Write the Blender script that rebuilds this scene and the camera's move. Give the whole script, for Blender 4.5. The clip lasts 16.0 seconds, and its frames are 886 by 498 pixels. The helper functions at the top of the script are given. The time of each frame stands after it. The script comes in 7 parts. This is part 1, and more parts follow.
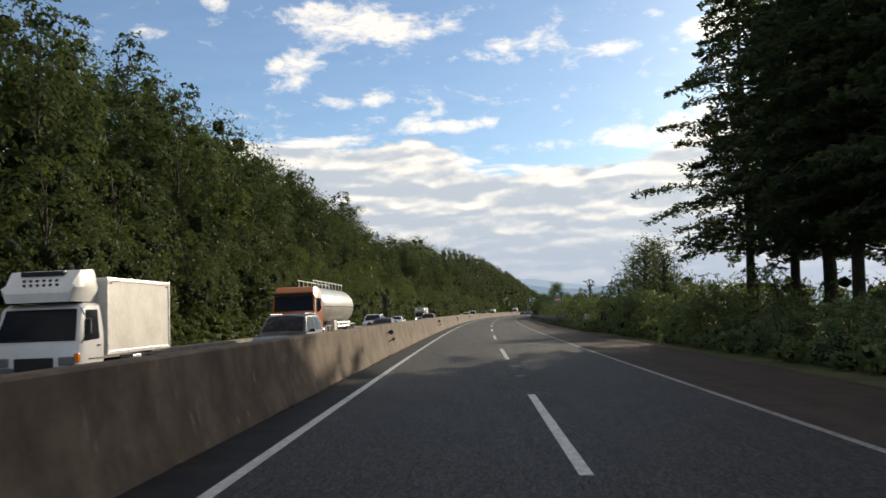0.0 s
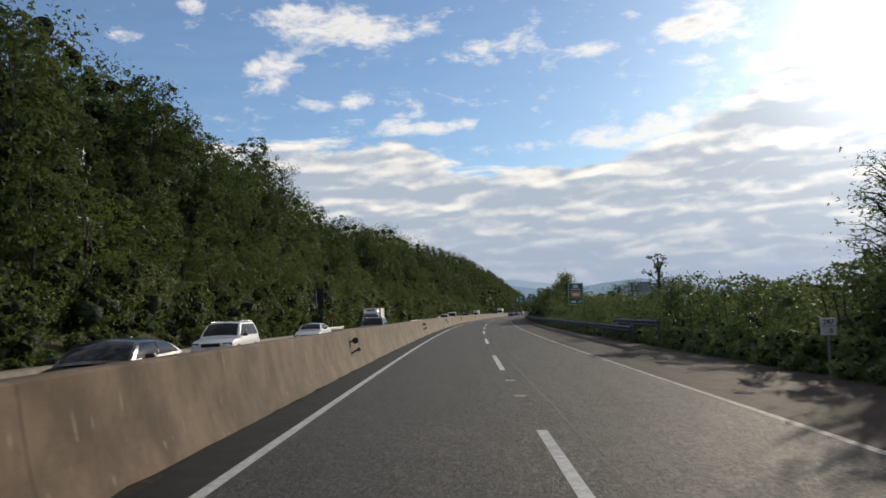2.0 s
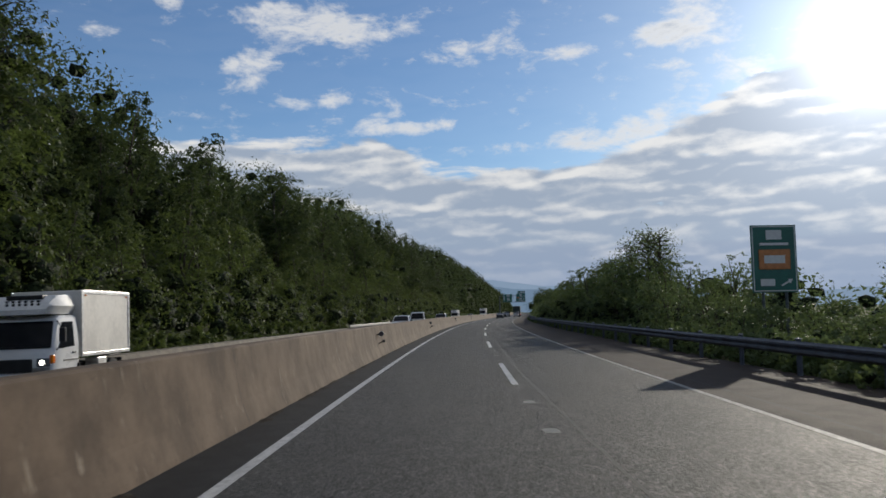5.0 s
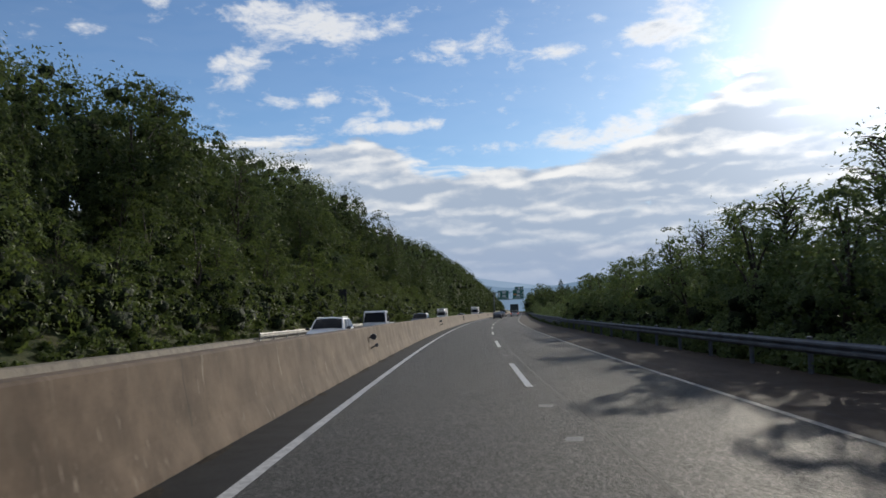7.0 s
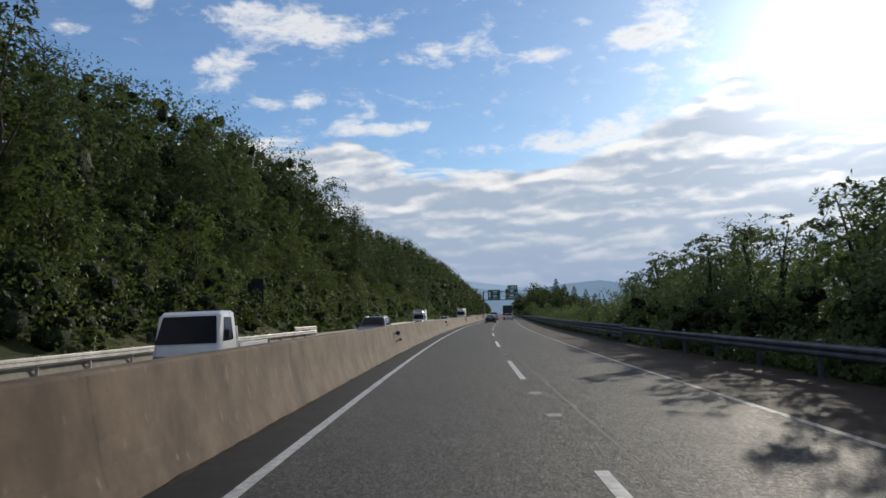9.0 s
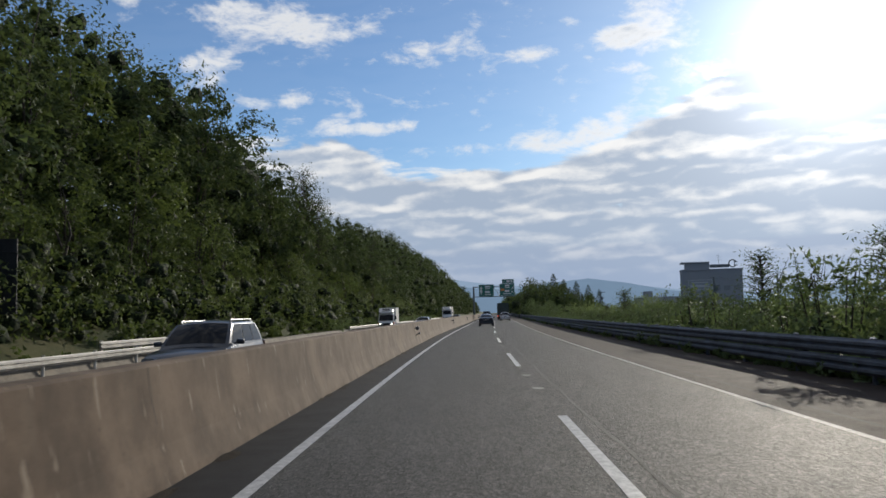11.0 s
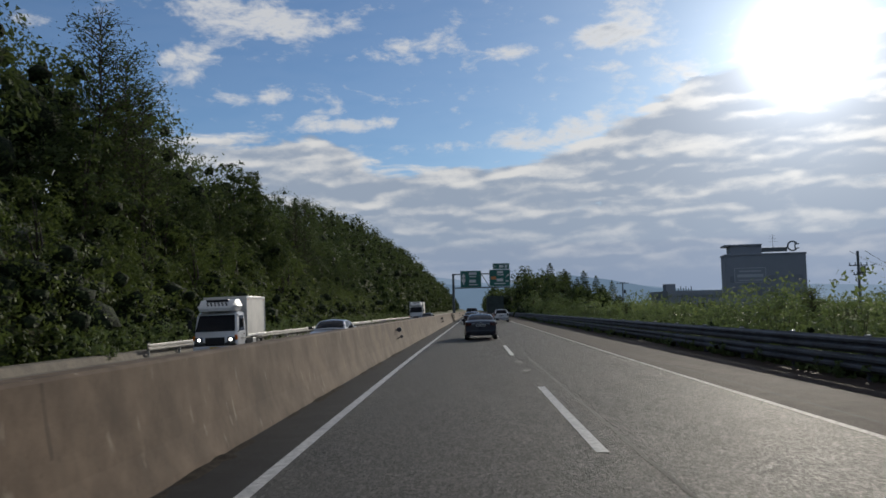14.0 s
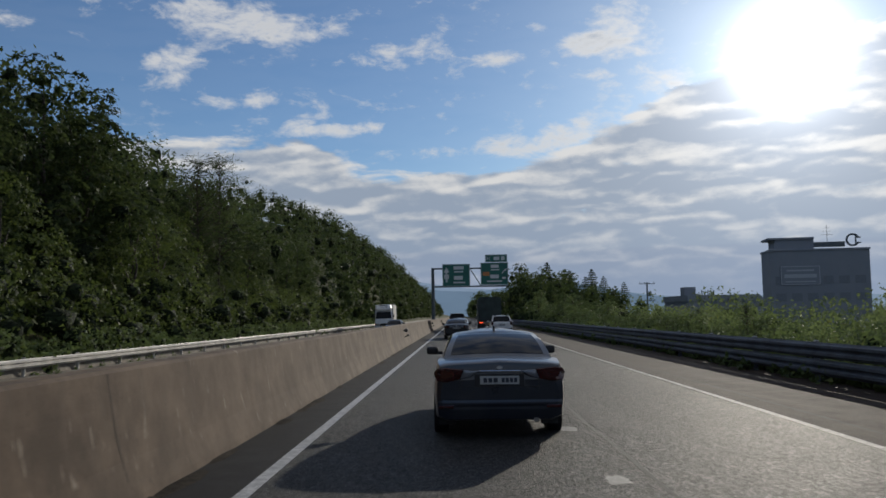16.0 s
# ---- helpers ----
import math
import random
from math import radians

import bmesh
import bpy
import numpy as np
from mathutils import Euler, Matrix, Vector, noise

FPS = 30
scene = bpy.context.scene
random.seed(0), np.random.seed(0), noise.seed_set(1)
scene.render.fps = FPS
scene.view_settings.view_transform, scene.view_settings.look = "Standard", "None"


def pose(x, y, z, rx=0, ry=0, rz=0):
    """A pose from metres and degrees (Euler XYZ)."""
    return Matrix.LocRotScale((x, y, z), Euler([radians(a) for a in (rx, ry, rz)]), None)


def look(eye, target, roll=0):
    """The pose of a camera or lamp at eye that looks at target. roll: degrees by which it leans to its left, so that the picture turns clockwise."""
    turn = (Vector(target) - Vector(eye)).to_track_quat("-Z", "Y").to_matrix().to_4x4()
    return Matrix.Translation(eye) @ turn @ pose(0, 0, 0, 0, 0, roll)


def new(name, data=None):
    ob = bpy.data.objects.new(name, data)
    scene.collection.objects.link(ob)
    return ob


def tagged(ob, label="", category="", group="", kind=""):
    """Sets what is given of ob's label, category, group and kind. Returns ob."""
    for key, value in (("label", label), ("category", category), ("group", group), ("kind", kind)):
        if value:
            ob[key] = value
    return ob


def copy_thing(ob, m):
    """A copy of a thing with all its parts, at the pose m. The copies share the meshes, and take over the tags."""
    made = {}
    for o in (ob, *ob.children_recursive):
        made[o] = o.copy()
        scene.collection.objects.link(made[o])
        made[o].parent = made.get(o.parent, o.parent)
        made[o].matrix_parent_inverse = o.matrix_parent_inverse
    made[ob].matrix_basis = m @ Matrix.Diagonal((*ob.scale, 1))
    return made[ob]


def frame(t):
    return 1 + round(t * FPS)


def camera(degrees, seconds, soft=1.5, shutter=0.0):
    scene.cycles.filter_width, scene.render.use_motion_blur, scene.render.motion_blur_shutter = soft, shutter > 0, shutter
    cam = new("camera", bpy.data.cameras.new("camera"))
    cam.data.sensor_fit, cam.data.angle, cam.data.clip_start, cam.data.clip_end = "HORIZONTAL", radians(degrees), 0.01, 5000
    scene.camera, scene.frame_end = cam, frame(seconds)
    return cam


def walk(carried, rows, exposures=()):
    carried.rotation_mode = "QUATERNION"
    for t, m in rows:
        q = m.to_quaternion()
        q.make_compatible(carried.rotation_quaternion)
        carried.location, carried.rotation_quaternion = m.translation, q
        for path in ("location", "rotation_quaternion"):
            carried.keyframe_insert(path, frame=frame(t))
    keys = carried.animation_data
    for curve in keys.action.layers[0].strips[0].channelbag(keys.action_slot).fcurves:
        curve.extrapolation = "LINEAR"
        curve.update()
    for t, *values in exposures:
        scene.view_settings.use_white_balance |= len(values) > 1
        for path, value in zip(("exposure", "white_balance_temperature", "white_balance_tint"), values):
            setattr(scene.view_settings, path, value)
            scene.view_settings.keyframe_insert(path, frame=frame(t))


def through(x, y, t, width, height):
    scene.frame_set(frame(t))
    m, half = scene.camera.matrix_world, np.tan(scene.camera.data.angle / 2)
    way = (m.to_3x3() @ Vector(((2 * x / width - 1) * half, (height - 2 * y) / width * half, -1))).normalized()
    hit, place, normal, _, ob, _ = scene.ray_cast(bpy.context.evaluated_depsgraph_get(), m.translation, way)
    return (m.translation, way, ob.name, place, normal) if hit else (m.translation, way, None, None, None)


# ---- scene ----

# ======================================================================
# camera and its way along the lane
# ======================================================================
# time, x, y, z, pitch, roll, yaw
ROWS = [
    (0, -1.095, -0.0, 1.645, 4.382, -1.05, 1.987),
    (0.5, -1.049, 11.532, 1.645, 4.557, -1.284, 1.706),
    (1, -0.99, 22.781, 1.645, 4.575, -1.336, 1.363),
    (1.5, -0.924, 33.899, 1.645, 4.565, -1.498, 1.009),
    (2, -0.868, 44.834, 1.645, 4.478, -1.668, 0.613),
    (2.5, -0.759, 55.815, 1.645, 4.483, -1.601, 0.304),
    (3, -0.629, 66.774, 1.645, 4.54, -1.493, 0.004),
    (3.5, -0.42, 77.641, 1.645, 4.553, -1.523, -0.239),
    (4, -0.209, 88.471, 1.645, 4.566, -1.484, -0.527),
    (6.5, 1.318, 140.293, 1.645, 4.282, -1.104, -1.603),
    (7, 1.819, 150.434, 1.645, 4.387, -1.27, -1.789),
    (7.5, 2.33, 160.27, 1.645, 4.384, -1.015, -2.047),
    (8, 2.89, 169.505, 1.645, 4.532, -1.027, -2.27),
    (8.5, 3.467, 178.665, 1.645, 4.545, -1.113, -2.547),
    (11, 6.789, 223.125, 1.645, 4.476, -1.376, -3.692),
    (11.5, 7.614, 232.241, 1.645, 4.444, -1.402, -3.93),
    (12, 8.504, 241.433, 1.645, 4.397, -1.512, -4.143),
    (12.5, 9.452, 250.956, 1.645, 4.457, -1.535, -4.382),
    (13, 10.418, 260.357, 1.645, 4.286, -1.588, -4.588),
    (13.5, 11.36, 269.495, 1.645, 4.232, -1.41, -4.835),
    (14, 12.331, 278.503, 1.645, 4.262, -1.266, -5.101),
    (14.5, 13.337, 287.276, 1.645, 4.241, -1.294, -5.373),
    (15, 14.35, 295.853, 1.645, 4.397, -1.193, -5.643),
    (15.5, 15.343, 303.92, 1.645, 4.409, -1.159, -5.887),
    (16, 16.374, 312.196, 1.645, 4.64, -0.861, -6.152),
]

cam = camera(56.52, 16.0, soft=1.6, shutter=0.1)


def carry(x, y, z, pitch, roll, yaw):
    """Pose of a camera that looks along yaw, raised by pitch and leaning by roll."""
    return pose(x, y, z, 90 + pitch, 0, yaw) @ pose(0, 0, 0, 0, 0, roll)


walk(cam, [(r[0], carry(*r[1:])) for r in ROWS],
     exposures=[(0.0, 0.26, 7300, 10), (0.5, 0.68, 7400, 10), (1.0, 0.50, 7400, 10), (2.0, -0.05, 6800, 10), (3.5, -0.42, 6250, 10), (6.5, -0.32, 6250, 10), (7.5, -0.05, 6300, 10), (8.5, -0.13, 6300, 10), (11.5, -0.23, 6300, 10), (12.5, -0.48, 6300, 10), (16.0, -0.6, 6250, 10)])

# ======================================================================
# world: blue sky, broken cloud, low sun ahead to the right
# ======================================================================
SUN_AZ, SUN_EL = 29.6, 16.2            # degrees right of +y, above the horizon
sun_dir = Vector((math.sin(radians(SUN_AZ)) * math.cos(radians(SUN_EL)),
                  math.cos(radians(SUN_AZ)) * math.cos(radians(SUN_EL)), math.sin(radians(SUN_EL))))


class Nodes:
    """Small helper to write node trees as expressions."""

    def __init__(self, tree):
        self.t = tree

    def add(self, kind, **props):
        n = self.t.nodes.new(kind)
        for k, v in props.items():
            setattr(n, k, v)
        return n

    def put(self, socket, value):
        if isinstance(value, bpy.types.NodeSocket):
            self.t.links.new(value, socket)
        elif value is not None:
            socket.default_value = value

    def m(self, op, a, b=None, c=None, clamp=False):
        n = self.add("ShaderNodeMath", operation=op, use_clamp=clamp)
        for s, v in zip(n.inputs, (a, b, c)):
            self.put(s, v)
        return n.outputs[0]

    def v(self, op, a, b=None):
        n = self.add("ShaderNodeVectorMath", operation=op)
        self.put(n.inputs[0], a)
        self.put(n.inputs[1], b)
        return n.outputs["Value"] if op in ("DOT_PRODUCT", "LENGTH") else n.outputs["Vector"]

    def noise(self, vec, scale, detail=4.0, rough=0.55, dist=0.0):
        n = self.add("ShaderNodeTexNoise")
        self.put(n.inputs["Vector"], vec)
        for k, v in (("Scale", scale), ("Detail", detail), ("Roughness", rough), ("Distortion", dist)):
            self.put(n.inputs[k], v)
        return n.outputs["Fac"]

    def ramp(self, fac, *stops):
        n = self.add("ShaderNodeValToRGB")
        e = n.color_ramp.elements
        while len(e) < len(stops):
            e.new(0.5)
        for el, (p, c) in zip(e, stops):
            el.position = p
            el.color = (c, c, c, 1) if not isinstance(c, tuple) else (*c, 1)
        self.put(n.inputs[0], fac)
        return n.outputs[0]

    def mix(self, fac, a, b, mode="MIX"):
        n = self.add("ShaderNodeMix", data_type="RGBA", blend_type=mode)
        self.put(n.inputs[0], fac)
        self.put(n.inputs[6], (*a, 1) if isinstance(a, tuple) else a)
        self.put(n.inputs[7], (*b, 1) if isinstance(b, tuple) else b)
        return n.outputs[2]

    def smooth(self, x, lo, hi):
        n = self.add("ShaderNodeMapRange", interpolation_type="SMOOTHSTEP")
        for k, v in zip(n.inputs[:3], (x, lo, hi)):
            self.put(k, v)
        return n.outputs[0]


def scaled_dir(N, d):
    """The view direction, stretched so that cloud detail lies flatter than it is wide."""
    return N.v("MULTIPLY", d, (1.0, 1.0, 2.1))


def build_world():
    world = bpy.data.worlds.new("sky")
    scene.world = world
    world.use_nodes = True
    t = world.node_tree
    t.nodes.clear()
    N = Nodes(t)
    coord = N.add("ShaderNodeTexCoord").outputs["Generated"]
    d = N.v("NORMALIZE", coord)
    sep = N.add("ShaderNodeSeparateXYZ")
    N.put(sep.inputs[0], d)
    x, y, z = sep.outputs
    sky = N.add("ShaderNodeTexSky", sky_type="NISHITA", sun_disc=False, sun_elevation=radians(SUN_EL),
                sun_rotation=radians(SUN_AZ), altitude=100, air_density=1.0, dust_density=0.35, ozone_density=1.5)
    skycol = sky.outputs[0]
    # angles in degrees: azimuth to the right of +y, elevation
    az = N.m("MULTIPLY", N.m("ARCTAN2", x, y), 57.2958)
    el = N.m("MULTIPLY", N.m("ARCSINE", z), 57.2958)
    flat = N.add("ShaderNodeCombineXYZ")
    N.put(flat.inputs[0], az)
    N.put(flat.inputs[1], el)
    flat = flat.outputs[0]
    big = N.noise(N.v("MULTIPLY", flat, (0.12, 0.26, 1.0)), 1.0, 5, 0.55, 0.3)
    wisp = N.noise(scaled_dir(N, d), 15.0, 10, 0.66, 0.35)
    fine = N.noise(scaled_dir(N, d), 46.0, 8, 0.62, 0.3)
    rag = N.m("ADD", N.m("MULTIPLY", N.m("SUBTRACT", fine, 0.5), 0.55), N.m("MULTIPLY", N.m("SUBTRACT", wisp, 0.5), 1.25))
    field = N.m("ADD", N.m("MULTIPLY", N.m("SUBTRACT", big, 0.5), 0.6), rag)
    # the larger clouds, each a soft oval: azimuth, elevation, half widths, weight
    cumulus = [(-13.7, 20.2, 2.0, 0.8, 0.2), (-11.0, 19.8, 2.4, 1.2, 0.24), (-8.0, 19.8, 2.8, 1.4, 0.24), (-5.3, 19.2, 3.2, 1.2, 0.24), (-2.4, 19.7, 2.8, 1.0, 0.22), (0.6, 20.7, 2.0, 0.6, 0.2),
               (-10.6, 18.2, 1.8, 1.1, 0.2), (-12.1, 16.5, 2.1, 1.4, 0.3), (-7.3, 17.3, 2.0, 0.8, 0.15), (-9.9, 14.3, 2.0, 0.5, 0.2), (-6.3, 14.6, 1.2, 0.6, 0.2), (-3.8, 12.9, 1.4, 0.6, 0.25),
               (-1.1, 12.8, 2.0, 0.5, 0.25), (1.3, 13.0, 1.3, 0.6, 0.22), (2.5, 17.8, 2.5, 1.0, 0.26), (5.6, 18.5, 1.6, 1.3, 0.24), (10.4, 17.6, 1.9, 0.6, 0.28), (-17.6, 20.6, 1.1, 0.7, 0.22)]
    puffs = [(18.5, 19.0, 3.3, 2.2, 0.24), (15.7, 18.1, 2.4, 0.9, 0.2), (16.8, 16.2, 1.6, 0.5, 0.2), (13.4, 19.5, 1.1, 0.5, 0.2), (6.0, 11.3, 1.9, 0.7, 0.25), (10.8, 11.6, 3.2, 0.9, 0.28),
             (15.2, 12.3, 2.4, 1.1, 0.28), (17.3, 13.5, 2.4, 0.7, 0.25), (20.6, 15.2, 3.6, 1.6, 0.25), (-21.6, 18.5, 1.2, 0.9, 0.18)]
    lift = 0.0
    for a, e, ra, re, w in cumulus + puffs:
        u = N.m("DIVIDE", N.m("SUBTRACT", az, a), ra)
        v = N.m("DIVIDE", N.m("SUBTRACT", el, e), re)
        r2 = N.m("ADD", N.m("MULTIPLY", u, u), N.m("MULTIPLY", v, v))
        lift = N.m("ADD", lift, N.m("MULTIPLY", N.m("MAXIMUM", N.m("SUBTRACT", 1.3, r2), 0.0), w))
    # The last term adds unseen cloud high overhead to raise the fill light.
    field = N.m("ADD", field, N.m("ADD", N.m("MINIMUM", lift, 0.33), N.m("MULTIPLY", N.smooth(el, 23.0, 36.0), 0.22)))
    puff_mask = N.m("MULTIPLY", N.smooth(field, 0.02, 0.52), 0.92)
    puff_thick = N.smooth(field, 0.34, 0.75)
    # the rippled sheet of cloud below an uneven upper edge, its rows lit along their upper rims
    warp = N.add("ShaderNodeTexNoise")
    N.put(warp.inputs["Vector"], N.v("MULTIPLY", flat, (0.16, 0.40, 1.0)))
    N.put(warp.inputs["Scale"], 1.0)
    bent = N.v("MULTIPLY", N.v("SUBTRACT", warp.outputs["Color"], (0.5, 0.5, 0.5)), (0.9, 0.75, 0.0))
    rows = N.add("ShaderNodeCombineXYZ")
    N.put(rows.inputs[0], N.m("MULTIPLY", az, 0.15))
    N.put(rows.inputs[1], N.m("MULTIPLY", N.m("SUBTRACT", el, N.m("MULTIPLY", az, 0.055)), 0.55))
    rows = N.v("ADD", rows.outputs[0], bent)
    here = N.noise(rows, 1.1, 8, 0.58)
    broad, broad_up = N.noise(rows, 0.95, 2.2, 0.5), N.noise(N.v("ADD", rows, (0.06, 0.22, 0.0)), 0.95, 2.2, 0.5)
    top = N.ramp(N.m("DIVIDE", N.m("ADD", az, 40.0), 80.0), (0.0, 0.58), (0.45, 0.61), (0.475, 0.57), (0.50, 0.525), (0.555, 0.49), (0.635, 0.515), (0.685, 0.565), (0.735, 0.66), (0.785, 0.76), (0.83, 0.85), (1.0, 0.9))
    depth = N.m("SUBTRACT", N.m("MULTIPLY", top, 20.0), el)
    edge = N.m("MAXIMUM", N.m("MINIMUM", N.m("MULTIPLY", depth, 0.38), 0.48), -0.9)
    body = N.m("ADD", edge, N.m("ADD", N.m("MULTIPLY", N.m("SUBTRACT", here, 0.5), 1.5), N.m("MULTIPLY", N.m("SUBTRACT", wisp, 0.5), 0.45)))
    sheet_mask = N.m("MULTIPLY", N.smooth(body, -0.04, 0.26), 0.97)
    rim = N.m("ADD", N.m("SUBTRACT", broad, broad_up), N.m("ADD", N.m("MULTIPLY", N.m("SUBTRACT", here, 0.5), 0.36), N.m("MULTIPLY", N.m("SUBTRACT", fine, 0.5), 0.22)))
    rim = N.m("ADD", rim, N.m("MULTIPLY", N.m("SUBTRACT", 1.0, N.smooth(depth, 0.1, 1.6)), 0.12))
    sheet_dark = N.m("SUBTRACT", 1.0, N.smooth(rim, -0.06, 0.19))
    mask = N.m("MAXIMUM", puff_mask, sheet_mask)
    sheeted = N.smooth(N.m("SUBTRACT", sheet_mask, puff_mask), -0.25, 0.25)
    thick = N.m("ADD", N.m("MULTIPLY", sheeted, sheet_dark), N.m("MULTIPLY", N.m("SUBTRACT", 1.0, sheeted), N.m("MULTIPLY", puff_thick, 0.75)))
    # haze toward the horizon
    haze = N.m("SUBTRACT", 1.0, N.smooth(el, 0.0, 9.0))
    # nearness to the sun
    cosang = N.v("DOT_PRODUCT", d, tuple(sun_dir))
    cpos = N.m("MAXIMUM", cosang, 0.0)
    glow = N.m("ADD", N.m("MULTIPLY", N.m("POWER", cpos, 1500.0), 8.0),
               N.m("ADD", N.m("MULTIPLY", N.m("POWER", cpos, 220.0), 0.75), N.m("MULTIPLY", N.m("POWER", cpos, 45.0), 0.22)))
    light = N.mix(thick, (1.12, 1.09, 1.04), (0.49, 0.57, 0.69))
    far_light = N.mix(N.m("MULTIPLY", haze, 0.95), light, (0.40, 0.50, 0.68))
    blue = N.mix(1.0, skycol, (0.66, 0.89, 1.17), "MULTIPLY")
    skybg = N.add("ShaderNodeBackground")
    N.put(skybg.inputs[0], blue)
    N.put(skybg.inputs[1], 0.10)
    cloudbg = N.add("ShaderNodeBackground")
    N.put(cloudbg.inputs[0], far_light)
    N.put(cloudbg.inputs[1], N.m("ADD", 0.92, N.m("MULTIPLY", glow, 0.5)))
    cover = N.m("MAXIMUM", N.m("MAXIMUM", mask, 0.05), N.smooth(haze, 0.05, 0.55))
    mixer = N.add("ShaderNodeMixShader")
    N.put(mixer.inputs[0], cover)
    N.put(mixer.inputs[1], skybg.outputs[0])
    N.put(mixer.inputs[2], cloudbg.outputs[0])
    # thin bright veil round the sun
    veil = N.add("ShaderNodeBackground")
    N.put(veil.inputs[0], (1.0, 0.97, 0.92, 1))
    N.put(veil.inputs[1], N.m("MULTIPLY", glow, 0.9))
    total = N.add("ShaderNodeAddShader")
    N.put(total.inputs[0], mixer.outputs[0])
    N.put(total.inputs[1], veil.outputs[0])
    out = N.add("ShaderNodeOutputWorld")
    N.put(out.inputs[0], total.outputs[0])


build_world()
sun = new("sun", bpy.data.lights.new("sun", "SUN"))
sun.data.energy, sun.data.angle, sun.data.color = 3.6, radians(0.6), (1.0, 0.9, 0.74)
sun.matrix_world = look((0, 0, 60), Vector((0, 0, 60)) - sun_dir)

# ======================================================================
# the road's line: heading by distance s, and places beside it
# ======================================================================
K0, K1, K2, S_END = -1.143054e-04, -4.152242e-06, 1.110954e-08, 315.0
_S = np.arange(-400.0, 4400.0, 0.5)
_C = np.clip(_S, -120.0, S_END)
_TH = K0 * _C + K1 * _C ** 2 / 2 + K2 * _C ** 3 / 3
_X = np.concatenate([[0], np.cumsum(-(np.sin(_TH[1:]) + np.sin(_TH[:-1])) / 4)])
_Y = np.concatenate([[0], np.cumsum((np.cos(_TH[1:]) + np.cos(_TH[:-1])) / 4)])
_X -= np.interp(0, _S, _X)
_Y -= np.interp(0, _S, _Y)


def heading(s):
    return float(np.interp(s, _S, _TH))


def place(s, o, z=0.0):
    """World place at distance s along the lane line, o to its right, z up."""
    h = np.interp(s, _S, _TH)
    return Vector((float(np.interp(s, _S, _X) + math.cos(h) * o), float(np.interp(s, _S, _Y) + math.sin(h) * o), z))


def stand(s, o, z=0.0, turn=0.0):
    """Pose at a place on the road with +y along the way; turn in degrees."""
    return Matrix.Translation(place(s, o, z)) @ Matrix.Rotation(heading(s) + radians(turn), 4, "Z")


# ======================================================================
# materials
# ======================================================================
def material(name, build):
    m = bpy.data.materials.new(name)
    m.use_nodes = True
    t = m.node_tree
    t.nodes.clear()
    N = Nodes(t)
    out = N.add("ShaderNodeOutputMaterial")
    shader = build(N)
    N.put(out.inputs[0], shader)
    return m


def principled(N, color, rough=0.6, metal=0.0, bump=None, bump_strength=0.3, bump_dist=0.01, spec=0.5, coat=0.0):
    p = N.add("ShaderNodeBsdfPrincipled")
    N.put(p.inputs["Base Color"], (*color, 1) if isinstance(color, tuple) else color)
    N.put(p.inputs["Roughness"], rough)
    N.put(p.inputs["Metallic"], metal)
    N.put(p.inputs["Specular IOR Level"], spec)
    N.put(p.inputs["Coat Weight"], coat)
    if bump is not None:
        b = N.add("ShaderNodeBump")
        N.put(b.inputs["Strength"], bump_strength)
        N.put(b.inputs["Distance"], bump_dist)
        N.put(b.inputs["Height"], bump)
        N.put(p.inputs["Normal"], b.outputs[0])
    return p.outputs[0]


def world_pos(N):
    return N.add("ShaderNodeNewGeometry").outputs["Position"]


def scaled(N, vec, sx, sy, sz):
    return N.v("MULTIPLY", vec, (sx, sy, sz))


def plain(name, color, rough=0.5, metal=0.0, vary=0.12, scale=6.0, coat=0.0, bump=0.0):
    """Paint, plastic or metal with slight dirt and unevenness."""

    def build(N):
        p = N.add("ShaderNodeTexCoord").outputs["Object"]
        n1, n2 = N.noise(p, scale, 5), N.noise(p, scale * 9, 3)
        f = N.m("ADD", N.m("MULTIPLY", n1, 0.7), N.m("MULTIPLY", n2, 0.3))
        dark = tuple(c * (1 - vary * 1.6) for c in color)
        lite = tuple(min(1, c * (1 + vary)) for c in color)
        col = N.mix(N.smooth(f, 0.35, 0.65), dark, lite)
        r = N.m("ADD", rough - 0.06, N.m("MULTIPLY", n1, 0.12))
        return principled(N, col, r, metal, bump=n2 if bump else None, bump_strength=bump, coat=coat)

    return material(name, build)


